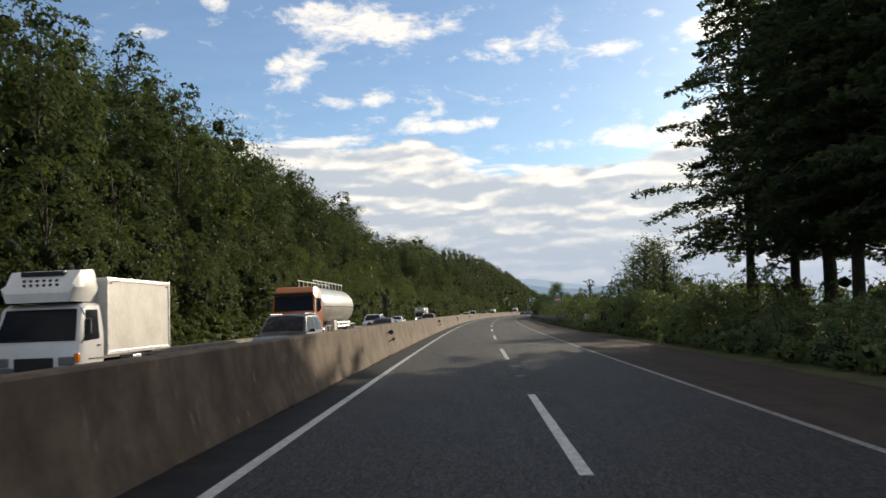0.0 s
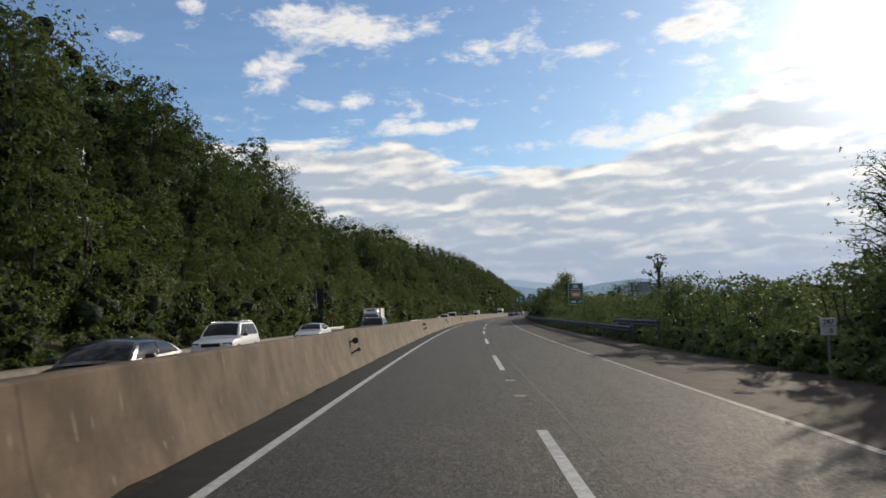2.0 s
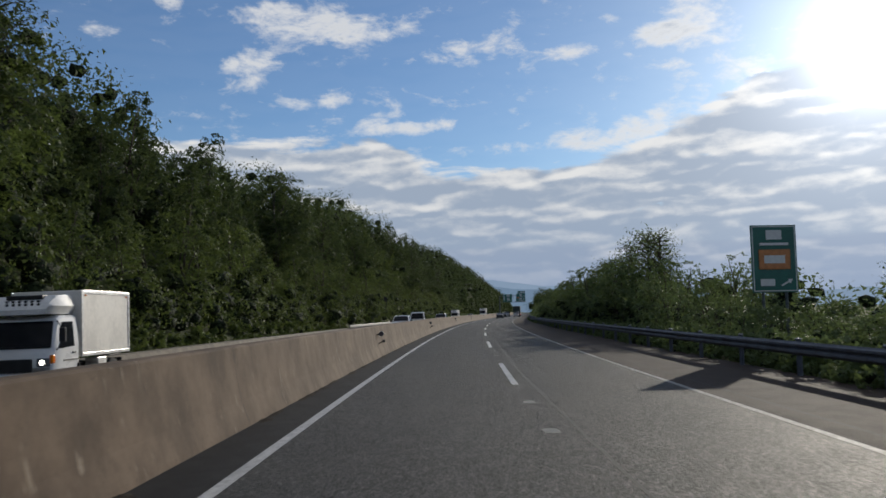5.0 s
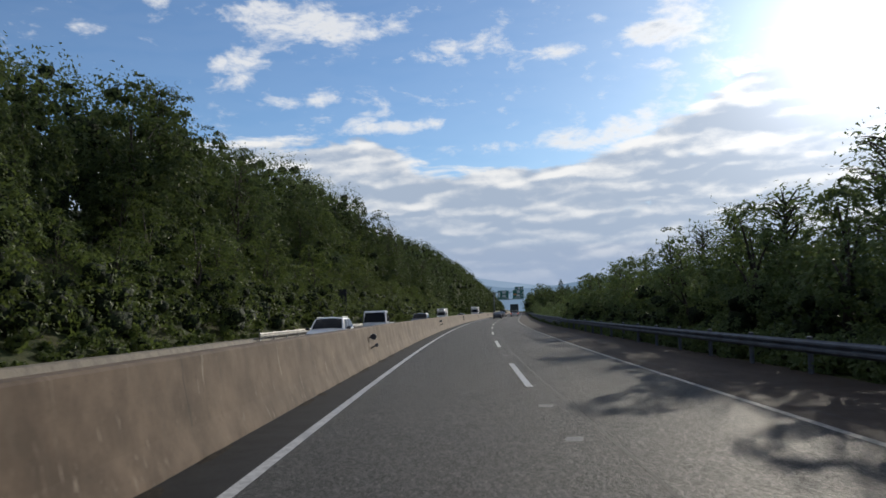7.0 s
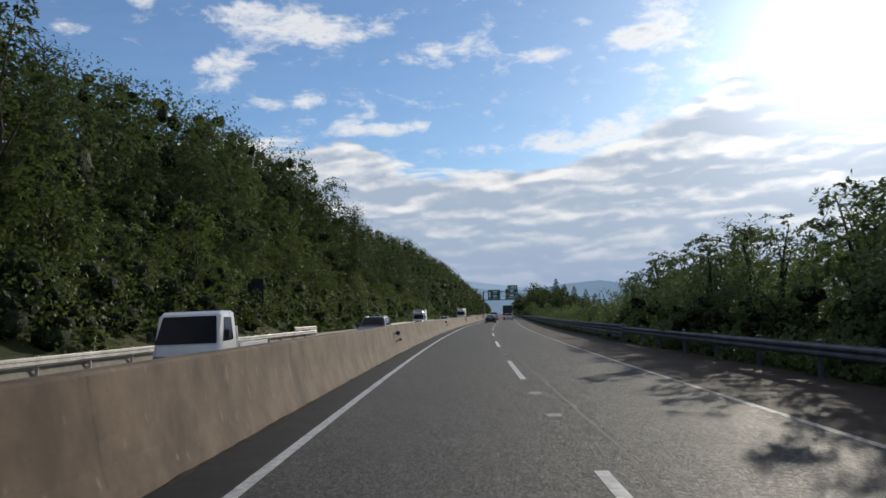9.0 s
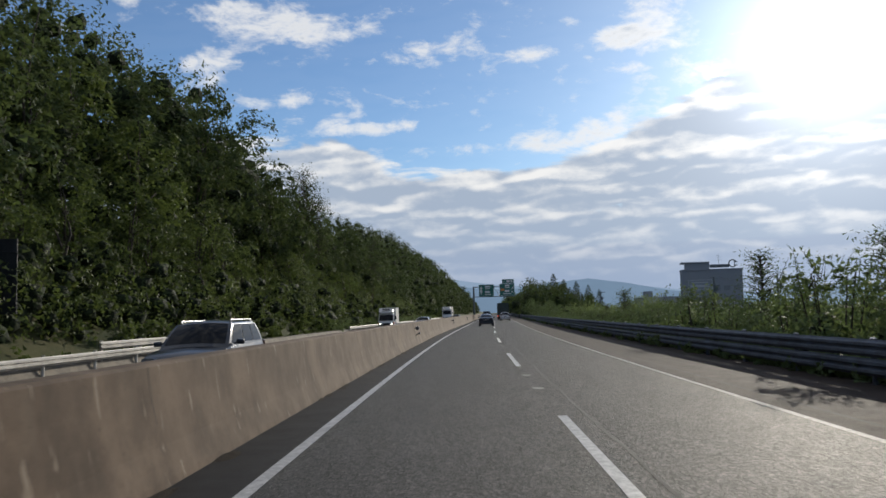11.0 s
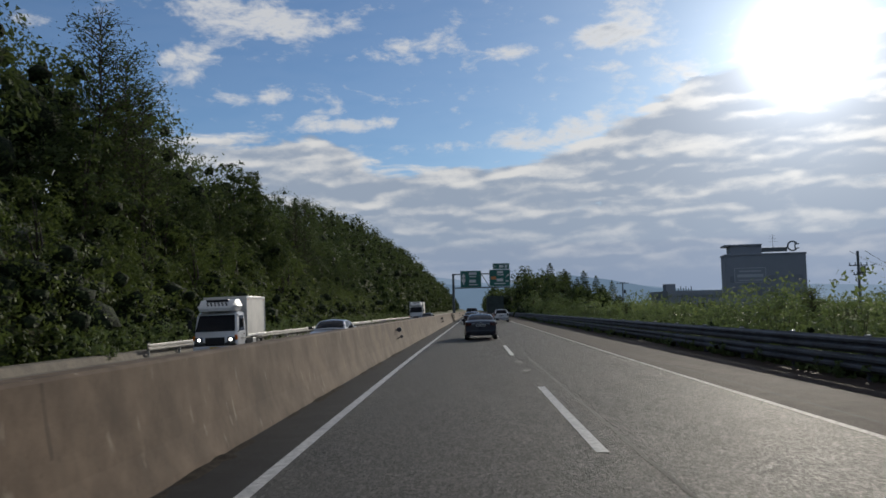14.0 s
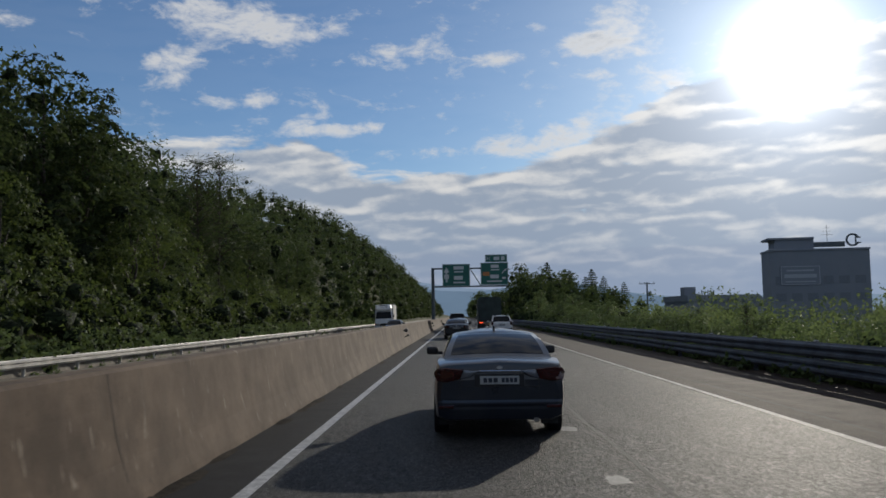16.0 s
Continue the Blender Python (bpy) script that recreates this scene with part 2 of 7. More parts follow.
def asphalt_build(N):
    p = world_pos(N)
    grain = N.noise(p, 40.0, 3, 0.8)
    chips = N.add("ShaderNodeTexVoronoi", feature="F1")
    N.put(chips.inputs["Vector"], p)
    N.put(chips.inputs["Scale"], 44.0)
    chip = N.add("ShaderNodeSeparateColor")
    N.put(chip.inputs[0], chips.outputs["Color"])
    mid = N.noise(p, 2.2, 6, 0.65)
    broad = N.noise(p, 0.28, 4, 0.6)
    long_ = N.noise(scaled(N, p, 1.3, 0.05, 1.0), 1.0, 4, 0.6)
    scuff = N.noise(scaled(N, p, 1.6, 0.45, 1.0), 1.0, 7, 0.72, 0.6)
    base = N.mix(N.smooth(mid, 0.3, 0.7), (0.010, 0.011, 0.013), (0.020, 0.021, 0.023))
    base = N.mix(N.m("MULTIPLY", N.smooth(broad, 0.4, 0.65), 0.5), base, (0.030, 0.030, 0.030))
    base = N.mix(N.m("MULTIPLY", N.smooth(long_, 0.5, 0.68), 0.45), base, (0.042, 0.042, 0.042))
    base = N.mix(N.m("MULTIPLY", N.smooth(scuff, 0.62, 0.74), 0.4), base, (0.080, 0.078, 0.075))
    base = N.mix(N.m("MULTIPLY", N.smooth(chip.outputs[0], 0.55, 0.92), 0.7), base, (0.13, 0.128, 0.122))
    base = N.mix(N.m("MULTIPLY", N.smooth(chip.outputs[1], 0.5, 0.85), 0.8), base, (0.006, 0.006, 0.007))
    clot = N.noise(p, 17.0, 2, 0.6)
    base = N.mix(N.m("MULTIPLY", N.smooth(clot, 0.52, 0.72), 0.55), base, (0.070, 0.069, 0.067))
    base = N.mix(N.m("MULTIPLY", N.m("SUBTRACT", 1.0, N.smooth(clot, 0.30, 0.46)), 0.5), base, (0.010, 0.010, 0.011))
    rough = N.m("ADD", 0.46, N.m("ADD", N.m("MULTIPLY", mid, 0.2), N.m("MULTIPLY", chip.outputs[2], 0.25)))
    relief = N.m("ADD", grain, N.m("ADD", N.m("MULTIPLY", chip.outputs[0], 0.6), N.m("MULTIPLY", clot, 0.8)))
    return principled(N, base, rough, bump=relief, bump_strength=1.0, bump_dist=0.032, spec=0.24)


M_ASPHALT = material("asphalt", asphalt_build)


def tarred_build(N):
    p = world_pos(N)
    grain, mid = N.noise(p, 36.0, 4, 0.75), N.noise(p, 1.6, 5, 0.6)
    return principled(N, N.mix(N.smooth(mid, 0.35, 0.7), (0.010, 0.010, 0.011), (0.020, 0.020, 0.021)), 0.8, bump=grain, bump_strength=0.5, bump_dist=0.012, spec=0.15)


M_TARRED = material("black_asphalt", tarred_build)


def paint_build(N):
    p = world_pos(N)
    wear = N.noise(p, 9.0, 6, 0.7)
    big = N.noise(p, 0.7, 4, 0.6)
    col = N.mix(N.smooth(wear, 0.38, 0.62), (0.30, 0.295, 0.28), (0.52, 0.515, 0.49))
    col = N.mix(N.m("MULTIPLY", N.smooth(big, 0.5, 0.7), 0.5), col, (0.20, 0.20, 0.195))
    return principled(N, col, 0.55, bump=wear, bump_strength=0.2)


M_PAINT = material("road_paint", paint_build)


def dull_paint_build(N):
    p = world_pos(N)
    wear, big = N.noise(p, 9.0, 6, 0.7), N.noise(p, 0.5, 4, 0.6)
    col = N.mix(N.smooth(wear, 0.38, 0.62), (0.14, 0.138, 0.132), (0.30, 0.295, 0.28))
    return principled(N, N.mix(N.m("MULTIPLY", N.smooth(big, 0.45, 0.65), 0.55), col, (0.09, 0.09, 0.088)), 0.7, bump=wear, bump_strength=0.2, spec=0.2)


M_DULL = material("dull_road_paint", dull_paint_build)


def worn_build(N):
    p = world_pos(N)
    wear = N.noise(p, 14.0, 6, 0.75)
    col = N.mix(N.smooth(wear, 0.46, 0.66), (0.030, 0.030, 0.031), (0.085, 0.083, 0.080))
    return principled(N, col, 0.6, bump=wear, bump_strength=0.2)


M_WORN = material("worn_paint", worn_build)


def concrete_build(N):
    p = world_pos(N)
    grain = N.noise(p, 30.0, 5, 0.65)
    blotch = N.noise(p, 1.1, 6, 0.62)
    streak = N.noise(scaled(N, p, 5.0, 5.0, 0.35), 1.2, 4, 0.6)
    col = N.mix(N.smooth(blotch, 0.3, 0.7), (0.072, 0.049, 0.032), (0.168, 0.119, 0.080))
    col = N.mix(N.m("MULTIPLY", N.smooth(streak, 0.52, 0.72), 0.55), col, (0.110, 0.083, 0.058))
    pale = N.noise(scaled(N, p, 4.2, 4.2, 0.55), 2.0, 3, 0.5)
    col = N.mix(N.m("MULTIPLY", N.smooth(pale, 0.645, 0.72), 0.42), col, (0.40, 0.33, 0.25))
    pock = N.noise(p, 12.0, 4, 0.7)
    col = N.mix(N.m("MULTIPLY", N.smooth(pock, 0.56, 0.70), 0.4), col, (0.060, 0.043, 0.030))
    return principled(N, col, 0.88, bump=N.m("ADD", grain, blotch), bump_strength=0.35, bump_dist=0.01, spec=0.3)


M_CONCRETE = material("stained_concrete", concrete_build)


def soil_build(N):
    p = world_pos(N)
    a, b = N.noise(p, 0.35, 6, 0.65), N.noise(p, 6.0, 5, 0.7)
    col = N.mix(N.smooth(a, 0.35, 0.65), (0.030, 0.045, 0.014), (0.075, 0.075, 0.03))
    col = N.mix(N.m("MULTIPLY", N.smooth(b, 0.5, 0.7), 0.5), col, (0.12, 0.10, 0.06))
    return principled(N, col, 0.95, bump=b, bump_strength=0.6, bump_dist=0.05, spec=0.2)


M_SOIL = material("grassy_soil", soil_build)


def leaf_material(name, dark, lite, dry=(0.16, 0.13, 0.03), through=0.42, gloss=0.35):
    def build(N):
        isl = N.add("ShaderNodeNewGeometry").outputs["Random Per Island"]
        obj = N.add("ShaderNodeObjectInfo").outputs["Random"]
        p = world_pos(N)
        patch = N.noise(p, 0.55, 5, 0.65)
        f = N.m("ADD", N.m("MULTIPLY", isl, 0.22), N.m("ADD", N.m("MULTIPLY", obj, 0.28), N.m("MULTIPLY", patch, 0.68)))
        col = N.mix(N.smooth(f, 0.3, 0.85), dark, lite)
        col = N.mix(N.m("MULTIPLY", N.m("GREATER_THAN", isl, 0.985), 0.4), col, dry)
        p_ = N.add("ShaderNodeBsdfPrincipled")
        N.put(p_.inputs["Base Color"], col)
        N.put(p_.inputs["Roughness"], 0.62)
        N.put(p_.inputs["Specular IOR Level"], gloss)
        tr = N.add("ShaderNodeBsdfTranslucent")
        N.put(tr.inputs[0], N.mix(0.3, N.mix(1.0, col, (1.5, 1.5, 1.0), "MULTIPLY"), (0.17, 0.23, 0.075)))
        mx = N.add("ShaderNodeMixShader")
        N.put(mx.inputs[0], through)
        N.put(mx.inputs[1], p_.outputs[0])
        N.put(mx.inputs[2], tr.outputs[0])
        return mx.outputs[0]

    return material(name, build)


M_LEAF = leaf_material("broad_leaves", (0.020, 0.031, 0.015), (0.078, 0.105, 0.045), (0.10, 0.085, 0.03), 0.30, 0.06)
M_CREEPER = leaf_material("creeper_leaves", (0.026, 0.042, 0.013), (0.108, 0.140, 0.040), (0.10, 0.08, 0.03), 0.34, 0.2)
M_SHRUB = leaf_material("shrub_leaves", (0.055, 0.080, 0.036), (0.130, 0.172, 0.078), (0.15, 0.13, 0.05), 0.34, 0.12)
# Field green is raised and greyed so the colour itself carries the haze.
M_FIELD = leaf_material("hazed_field_leaves", (0.082, 0.110, 0.058), (0.165, 0.205, 0.105), (0.16, 0.13, 0.03), 0.5, 0.2)
M_NEEDLE = leaf_material("pine_needles", (0.018, 0.032, 0.020), (0.045, 0.068, 0.038), (0.06, 0.05, 0.02))


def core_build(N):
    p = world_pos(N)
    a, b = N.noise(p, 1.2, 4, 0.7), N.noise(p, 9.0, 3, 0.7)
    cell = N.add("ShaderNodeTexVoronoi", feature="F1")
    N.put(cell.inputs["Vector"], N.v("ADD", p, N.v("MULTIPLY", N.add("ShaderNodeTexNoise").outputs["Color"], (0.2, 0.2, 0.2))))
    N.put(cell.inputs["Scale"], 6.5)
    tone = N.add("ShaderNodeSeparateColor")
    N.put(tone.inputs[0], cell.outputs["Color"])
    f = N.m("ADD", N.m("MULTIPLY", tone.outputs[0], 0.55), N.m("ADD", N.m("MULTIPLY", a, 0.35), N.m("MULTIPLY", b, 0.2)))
    # Filler behind the leaves; its darker green stands in for shade inside the crown.
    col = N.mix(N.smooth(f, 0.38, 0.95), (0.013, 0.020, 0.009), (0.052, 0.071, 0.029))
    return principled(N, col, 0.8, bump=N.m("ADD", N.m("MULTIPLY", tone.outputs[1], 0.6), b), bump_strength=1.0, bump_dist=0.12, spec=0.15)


M_CORE = material("crown_shade", core_build)
M_BARK = plain("bark", (0.055, 0.045, 0.036), 0.9, vary=0.3, scale=5.0, bump=0.6)
M_STEEL = plain("galvanised_steel", (0.30, 0.31, 0.32), 0.5, 0.6, vary=0.15, scale=2.0)
M_WHITE = plain("white_paint", (0.74, 0.73, 0.70), 0.35, vary=0.08, scale=1.5)
M_BLACK = plain("black_plastic", (0.018, 0.018, 0.02), 0.5, vary=0.2)


# ======================================================================
# mesh helpers
# ======================================================================
def mesh_from(name, verts, faces, mat, smooth=False):
    me = bpy.data.meshes.new(name)
    me.from_pydata([tuple(v) for v in verts], [], faces)
    me.materials.append(mat)
    if smooth:
        me.shade_smooth()
    return me


def part(name, bm, mat, parent=None, label=""):
    """Link a bmesh as one mesh object, under parent where one is given."""
    me = bpy.data.meshes.new(name)
    bm.to_mesh(me)
    bm.free()
    me.materials.append(mat)
    ob = new(name, me)
    ob.parent = parent
    if label:
        ob["label"] = label
    return ob


def sweep(name, profile, s0, s1, mat, step=2.0, closed=False, smooth=False, base=None):
    """A strip or bar with the cross-section profile [(o, z), ...] along the road."""
    n = max(1, round((s1 - s0) / step))
    k = len(profile)
    verts, faces = [], []
    for i in range(n + 1):
        s = s0 + (s1 - s0) * i / n
        for o, z in profile:
            p = place(s, o, z)
            verts.append(base @ p if base else p)
    edges = k if closed else k - 1
    for i in range(n):
        for j in range(edges):
            a, b = i * k + j, i * k + (j + 1) % k
            faces.append((a, b, b + k, a + k))
    if closed:
        faces.append(tuple(range(k))[::-1])
        faces.append(tuple(range(n * k, n * k + k)))
    me = mesh_from(name, verts, faces, mat, smooth)
    bm = bmesh.new()
    bm.from_mesh(me)
    bmesh.ops.recalc_face_normals(bm, faces=bm.faces)
    bm.to_mesh(me)
    bm.free()
    return new(name, me)


# ======================================================================
# ground, road and barrier
# ======================================================================
def hill(s):
    """How strongly the wooded hill rises beside the road."""
    return float(np.interp(s, [-200, 0, 130, 180, 230, 270, 302, 325, 400, 460, 510, 620, 760, 1000, 1500], [0.72, 0.72, 0.72, 0.66, 0.66, 0.84, 0.86, 0.58, 0.5, 0.62, 0.95, 1.30, 1.30, 1.0, 0.3]))


def ground_height(s, o):
    if o < -17.5:
        d = -17.5 - o
        top = float(np.interp(s, [0, 260, 300, 350, 450, 520, 620, 900], [24, 23, 26, 22, 24, 34, 52, 50]))
        return -0.42 + top * (1 - math.exp(-hill(s) * d / top)) + 0.5 * noise.noise((s * 0.05, o * 0.08, 1.0)) * min(1, d / 6)
    if o > 9.0:
        d = o - 9.0
        low = float(np.interp(s, [0, 120, 200, 420, 520], [0.5, 0.5, 3.0, 6.0, 1.0]))
        return -low * (1 - math.exp(-0.35 * d / low)) - 0.05 + 0.15 * noise.noise((s * 0.1, o * 0.1, 4.0)) * min(1, d / 4)
    if o > 7.0:
        return -0.035
    return -0.12 - 0.30 * min(1.0, max(0.0, (-5.0 - o) / 3.0))


def build_ground():
    ss = np.unique(np.concatenate([np.arange(-350, 520, 6.0), np.arange(520, 1200, 20.0), np.array([1300, 1500, 1900, 2500, 3300, 4300])]))
    oo = np.unique(np.concatenate([np.arange(-60, 40, 1.75), [-17.5, 6.99, 7.03, 9.0, -90, -130, -200, -320, -600, -1200, -2500, -4000], [50, 65, 90, 130, 200, 320, 600, 1200, 2500, 4000]]))
    verts = [place(float(s), float(o), ground_height(float(s), float(o))) for s in ss for o in oo]
    k = len(oo)
    faces = [(i * k + j, i * k + j + 1, (i + 1) * k + j + 1, (i + 1) * k + j) for i in range(len(ss) - 1) for j in range(k - 1)]
    g = new("ground", mesh_from("ground", verts, faces, M_SOIL, True))
    tagged(g, "rough grassy soil under the woods and beside the road", "ground", kind="structure")


build_ground()
road = sweep("road", [(-4.75, -0.3), (-4.75, 0.0), (6.98, 0.0), (7.04, -0.3)], -60, 900, M_ASPHALT, 4.0)
tagged(road, "dark grey asphalt motorway carriageway, worn by traffic", "road", kind="structure")
road2 = sweep("road", [(-16.3, -0.6), (-16.25, -0.265), (-4.95, -0.04), (-4.95, -0.6)], -60, 900, M_ASPHALT, 4.0)
tagged(road2, "dark grey asphalt carriageway for oncoming traffic", "road", kind="structure")



def shoulder_build(N):
    p = world_pos(N)
    grain, mid = N.noise(p, 38.0, 4, 0.75), N.noise(p, 1.4, 6, 0.65)
    long_ = N.noise(scaled(N, p, 1.6, 0.06, 1.0), 1.0, 4, 0.6)
    col = N.mix(N.smooth(mid, 0.3, 0.7), (0.031, 0.023, 0.018), (0.054, 0.041, 0.033))
    col = N.mix(N.m("MULTIPLY", N.smooth(long_, 0.45, 0.65), 0.4), col, (0.066, 0.052, 0.043))
    col = N.mix(N.m("MULTIPLY", N.smooth(grain, 0.54, 0.7), 0.5), col, (0.13, 0.112, 0.096))
    return principled(N, col, 0.8, bump=grain, bump_strength=0.8, bump_dist=0.018, spec=0.11)


shoulder = sweep("pavement", [(3.56, 0.0025), (6.97, 0.0025)], -60, 880, material("shoulder_asphalt", shoulder_build), 4.0)
tagged(shoulder, "brownish worn asphalt of the hard shoulder", "road", kind="structure")
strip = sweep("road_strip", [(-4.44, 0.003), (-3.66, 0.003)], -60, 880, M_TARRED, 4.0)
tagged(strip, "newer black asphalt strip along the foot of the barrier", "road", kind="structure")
LEFT_LINE, RIGHT_LINE = -3.57, 3.48
for o, w, z in ((LEFT_LINE, 0.15, 0.004), (RIGHT_LINE, 0.13, 0.004), (-13.6, 0.15, -0.208), (-6.2, 0.15, -0.060)):
    ln = sweep("edge_line", [(o - w / 2, z + (0.0015 if z < 0 else 0)), (o + w / 2, z + (0.0045 if z < 0 else 0))], -60, 880, M_DULL if o == RIGHT_LINE else M_PAINT, 4.0)
    tagged(ln, "solid white painted edge line, slightly worn", "road marking", kind="structure")
for k in range(-3, 24):
    s1 = 16.39 + 20 * k
    d = sweep("lane_dash", [(-0.075, 0.004), (0.075, 0.004)], s1 - 8.0, s1, M_PAINT, 4.0)
    tagged(d, "white painted lane dash on grey asphalt", "road marking", "lane dashes", kind="structure")

BAR_SIDE = [(0.43, 0.0), (0.41, 0.07), (0.36, 0.20), (0.30, 0.38), (0.25, 0.60), (0.20, 0.88), (0.16, 1.17), (0.12, 1.20)]
BAR = [(-4.85 + a, z) for a, z in BAR_SIDE] + [(-4.85 - a, z) for a, z in BAR_SIDE[::-1]]
barrier = sweep("median_barrier", BAR, -60, 880, M_CONCRETE, 3.0, closed=True)
tagged(barrier, "stained beige concrete median barrier between the carriageways", "barrier", kind="structure")

M_JOINT = plain("joint_gap", (0.022, 0.018, 0.014), 0.9, vary=0.2)
rb = np.random.default_rng(12)
for q in np.arange(6.0, 420.0, 9.0):
    s0 = float(q + rb.uniform(-1.2, 1.2))
    foot = rb.uniform(0, 0.25) if rb.random() < 0.6 else 0.55
    line = [(a + 0.0025, z) for a, z in BAR_SIDE if z >= foot and z < 1.18]
    verts, faces = [], []
    for i, (a, z) in enumerate(line):
        jag = rb.normal(0, 0.012)
        wd = rb.uniform(0.005, 0.011)
        verts += [place(s0 + jag - wd, -4.85 + a, z), place(s0 + jag + wd, -4.85 + a, z)]
        if i:
            faces.append((2 * i - 2, 2 * i - 1, 2 * i + 1, 2 * i))
    joint = new("barrier_joint", mesh_from("barrier_joint", verts, faces, M_JOINT))
    joint.parent = barrier


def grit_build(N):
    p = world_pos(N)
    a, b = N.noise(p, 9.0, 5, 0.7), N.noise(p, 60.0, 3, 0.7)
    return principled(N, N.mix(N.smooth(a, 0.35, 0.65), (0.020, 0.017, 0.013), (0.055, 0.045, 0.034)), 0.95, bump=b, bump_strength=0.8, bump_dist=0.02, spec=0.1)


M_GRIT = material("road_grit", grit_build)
gv, gf = [], []
for q in np.arange(2.0, 420.0, 0.8):
    if rb.random() < 0.45:
        ln, wd, hh = rb.uniform(0.2, 0.9), rb.uniform(0.05, 0.16), rb.uniform(0.01, 0.05)
        base_ = len(gv)
        n = 9
        gv.append(place(q, -4.40 + wd * 0.3, 0.004 + hh))
        for i in range(n):
            a = 2 * math.pi * i / n
            gv.append(place(q + math.cos(a) * ln * rb.uniform(0.6, 1.1), -4.40 + wd * 0.3 + math.sin(a) * wd * rb.uniform(0.6, 1.1), 0.004))
        gf += [(base_, base_ + 1 + i, base_ + 1 + (i + 1) % n) for i in range(n)]
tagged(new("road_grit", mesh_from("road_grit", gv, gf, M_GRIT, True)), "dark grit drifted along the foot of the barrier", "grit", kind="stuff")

# ======================================================================
# plants
# ======================================================================
rng = np.random.default_rng(7)


def leaf_cloud(points, normals, size, aspect=0.6, spread=0.8, r=rng):
    """Small leaf sprays at the points, facing roughly along the normals: arrays of corners, three each."""
    n = len(points)
    nn = normals + r.normal(0, spread, (n, 3))
    nn /= np.linalg.norm(nn, axis=1, keepdims=True) + 1e-9
    a = np.cross(nn, r.normal(0, 1, (n, 3)))
    a /= np.linalg.norm(a, axis=1, keepdims=True) + 1e-9
    b = np.cross(nn, a)
    sz = (size * r.uniform(0.55, 1.35, n))[:, None]
    l, w = sz * 0.5, sz * 0.5 * aspect
    bend = nn * sz * r.uniform(-0.15, 0.15, (n, 1))
    skew = r.uniform(-0.5, 0.5, (n, 1))
    quad = np.stack([points - a * l + b * w * (1 + skew), points - a * l * r.uniform(0.5, 1.2, (n, 1)) - b * w * (1 - skew) + bend, points + a * l], 1)
    return quad.reshape(-1, 3)


def ball(center, radii, r, rings=5, segs=8, rough=0.30):
    """A lumpy closed blob that paints the shade inside a crown."""
    verts, faces = [], []
    verts.append((0, 0, 1))
    for i in range(1, rings):
        th = math.pi * i / rings
        for j in range(segs):
            ph = 2 * math.pi * (j + 0.5 * (i % 2)) / segs
            verts.append((math.sin(th) * math.cos(ph), math.sin(th) * math.sin(ph), math.cos(th)))
    verts.append((0, 0, -1))
    u = np.array(verts)
    ph = r.uniform(0, 6.28, 6)
    swell = 0.5 * np.sin(3.1 * u[:, 0] + ph[0]) * np.sin(2.7 * u[:, 1] + ph[1]) + 0.5 * np.sin(4.3 * u[:, 2] + ph[2]) * np.sin(3.7 * u[:, 0] + ph[3])
    v = u * (1 + rough * swell[:, None] + r.uniform(-rough, rough, (len(verts), 1))) * radii + center
    last = len(verts) - 1
    for j in range(segs):
        k = (j + 1) % segs
        faces.append((0, 1 + j, 1 + k))
        for i in range(rings - 2):
            a = 1 + i * segs
            faces.append((a + j, a + segs + j, a + segs + k, a + k))
        a = 1 + (rings - 2) * segs
        faces.append((a + j, last, a + k))
    return v, faces


def tube(pts, radii, segs=6):
    """A tapered limb through the points."""
    verts, faces = [], []
    pts = [Vector(p) for p in pts]
    for i, (p, r) in enumerate(zip(pts, radii)):
        d = (pts[min(i + 1, len(pts) - 1)] - pts[max(i - 1, 0)]).normalized()
        u = d.orthogonal().normalized()
        w = d.cross(u)
        for j in range(segs):
            a = 2 * math.pi * j / segs
            verts.append(p + (u * math.cos(a) + w * math.sin(a)) * r)
    for i in range(len(pts) - 1):
        for j in range(segs):
            k = (j + 1) % segs
            faces.append((i * segs + j, i * segs + k, (i + 1) * segs + k, (i + 1) * segs + j))
    faces.append(tuple(range(segs))[::-1])
    faces.append(tuple((len(pts) - 1) * segs + j for j in range(segs)))
    return [tuple(v) for v in verts], faces


def join(pieces):
    verts, faces, base = [], [], 0
    for v, f in pieces:
        verts.extend([tuple(x) for x in v])
        faces.extend([tuple(i + base for i in q) for q in f])
        base += len(v)
    return verts, faces


def crown_mesh(name, leaves, core, leaf_mat, core_mat=None):
    """One crown: leaf sprays plus inner blobs coloured dark for the shade between them."""
    cv, cf = join(core) if core else ([], [])
    n = len(leaves) // 3
    verts = np.concatenate([leaves, np.array(cv).reshape(-1, 3)]) if cv else leaves
    faces = [(3 * i, 3 * i + 1, 3 * i + 2) for i in range(n)] + [tuple(3 * n + k for k in q) for q in cf]
    me = bpy.data.meshes.new(name)
    me.from_pydata(verts.tolist(), [], faces)
    me.materials.append(leaf_mat)
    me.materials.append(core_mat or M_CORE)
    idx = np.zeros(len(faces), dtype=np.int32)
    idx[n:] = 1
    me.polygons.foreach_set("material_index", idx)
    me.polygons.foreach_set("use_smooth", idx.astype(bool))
    return me


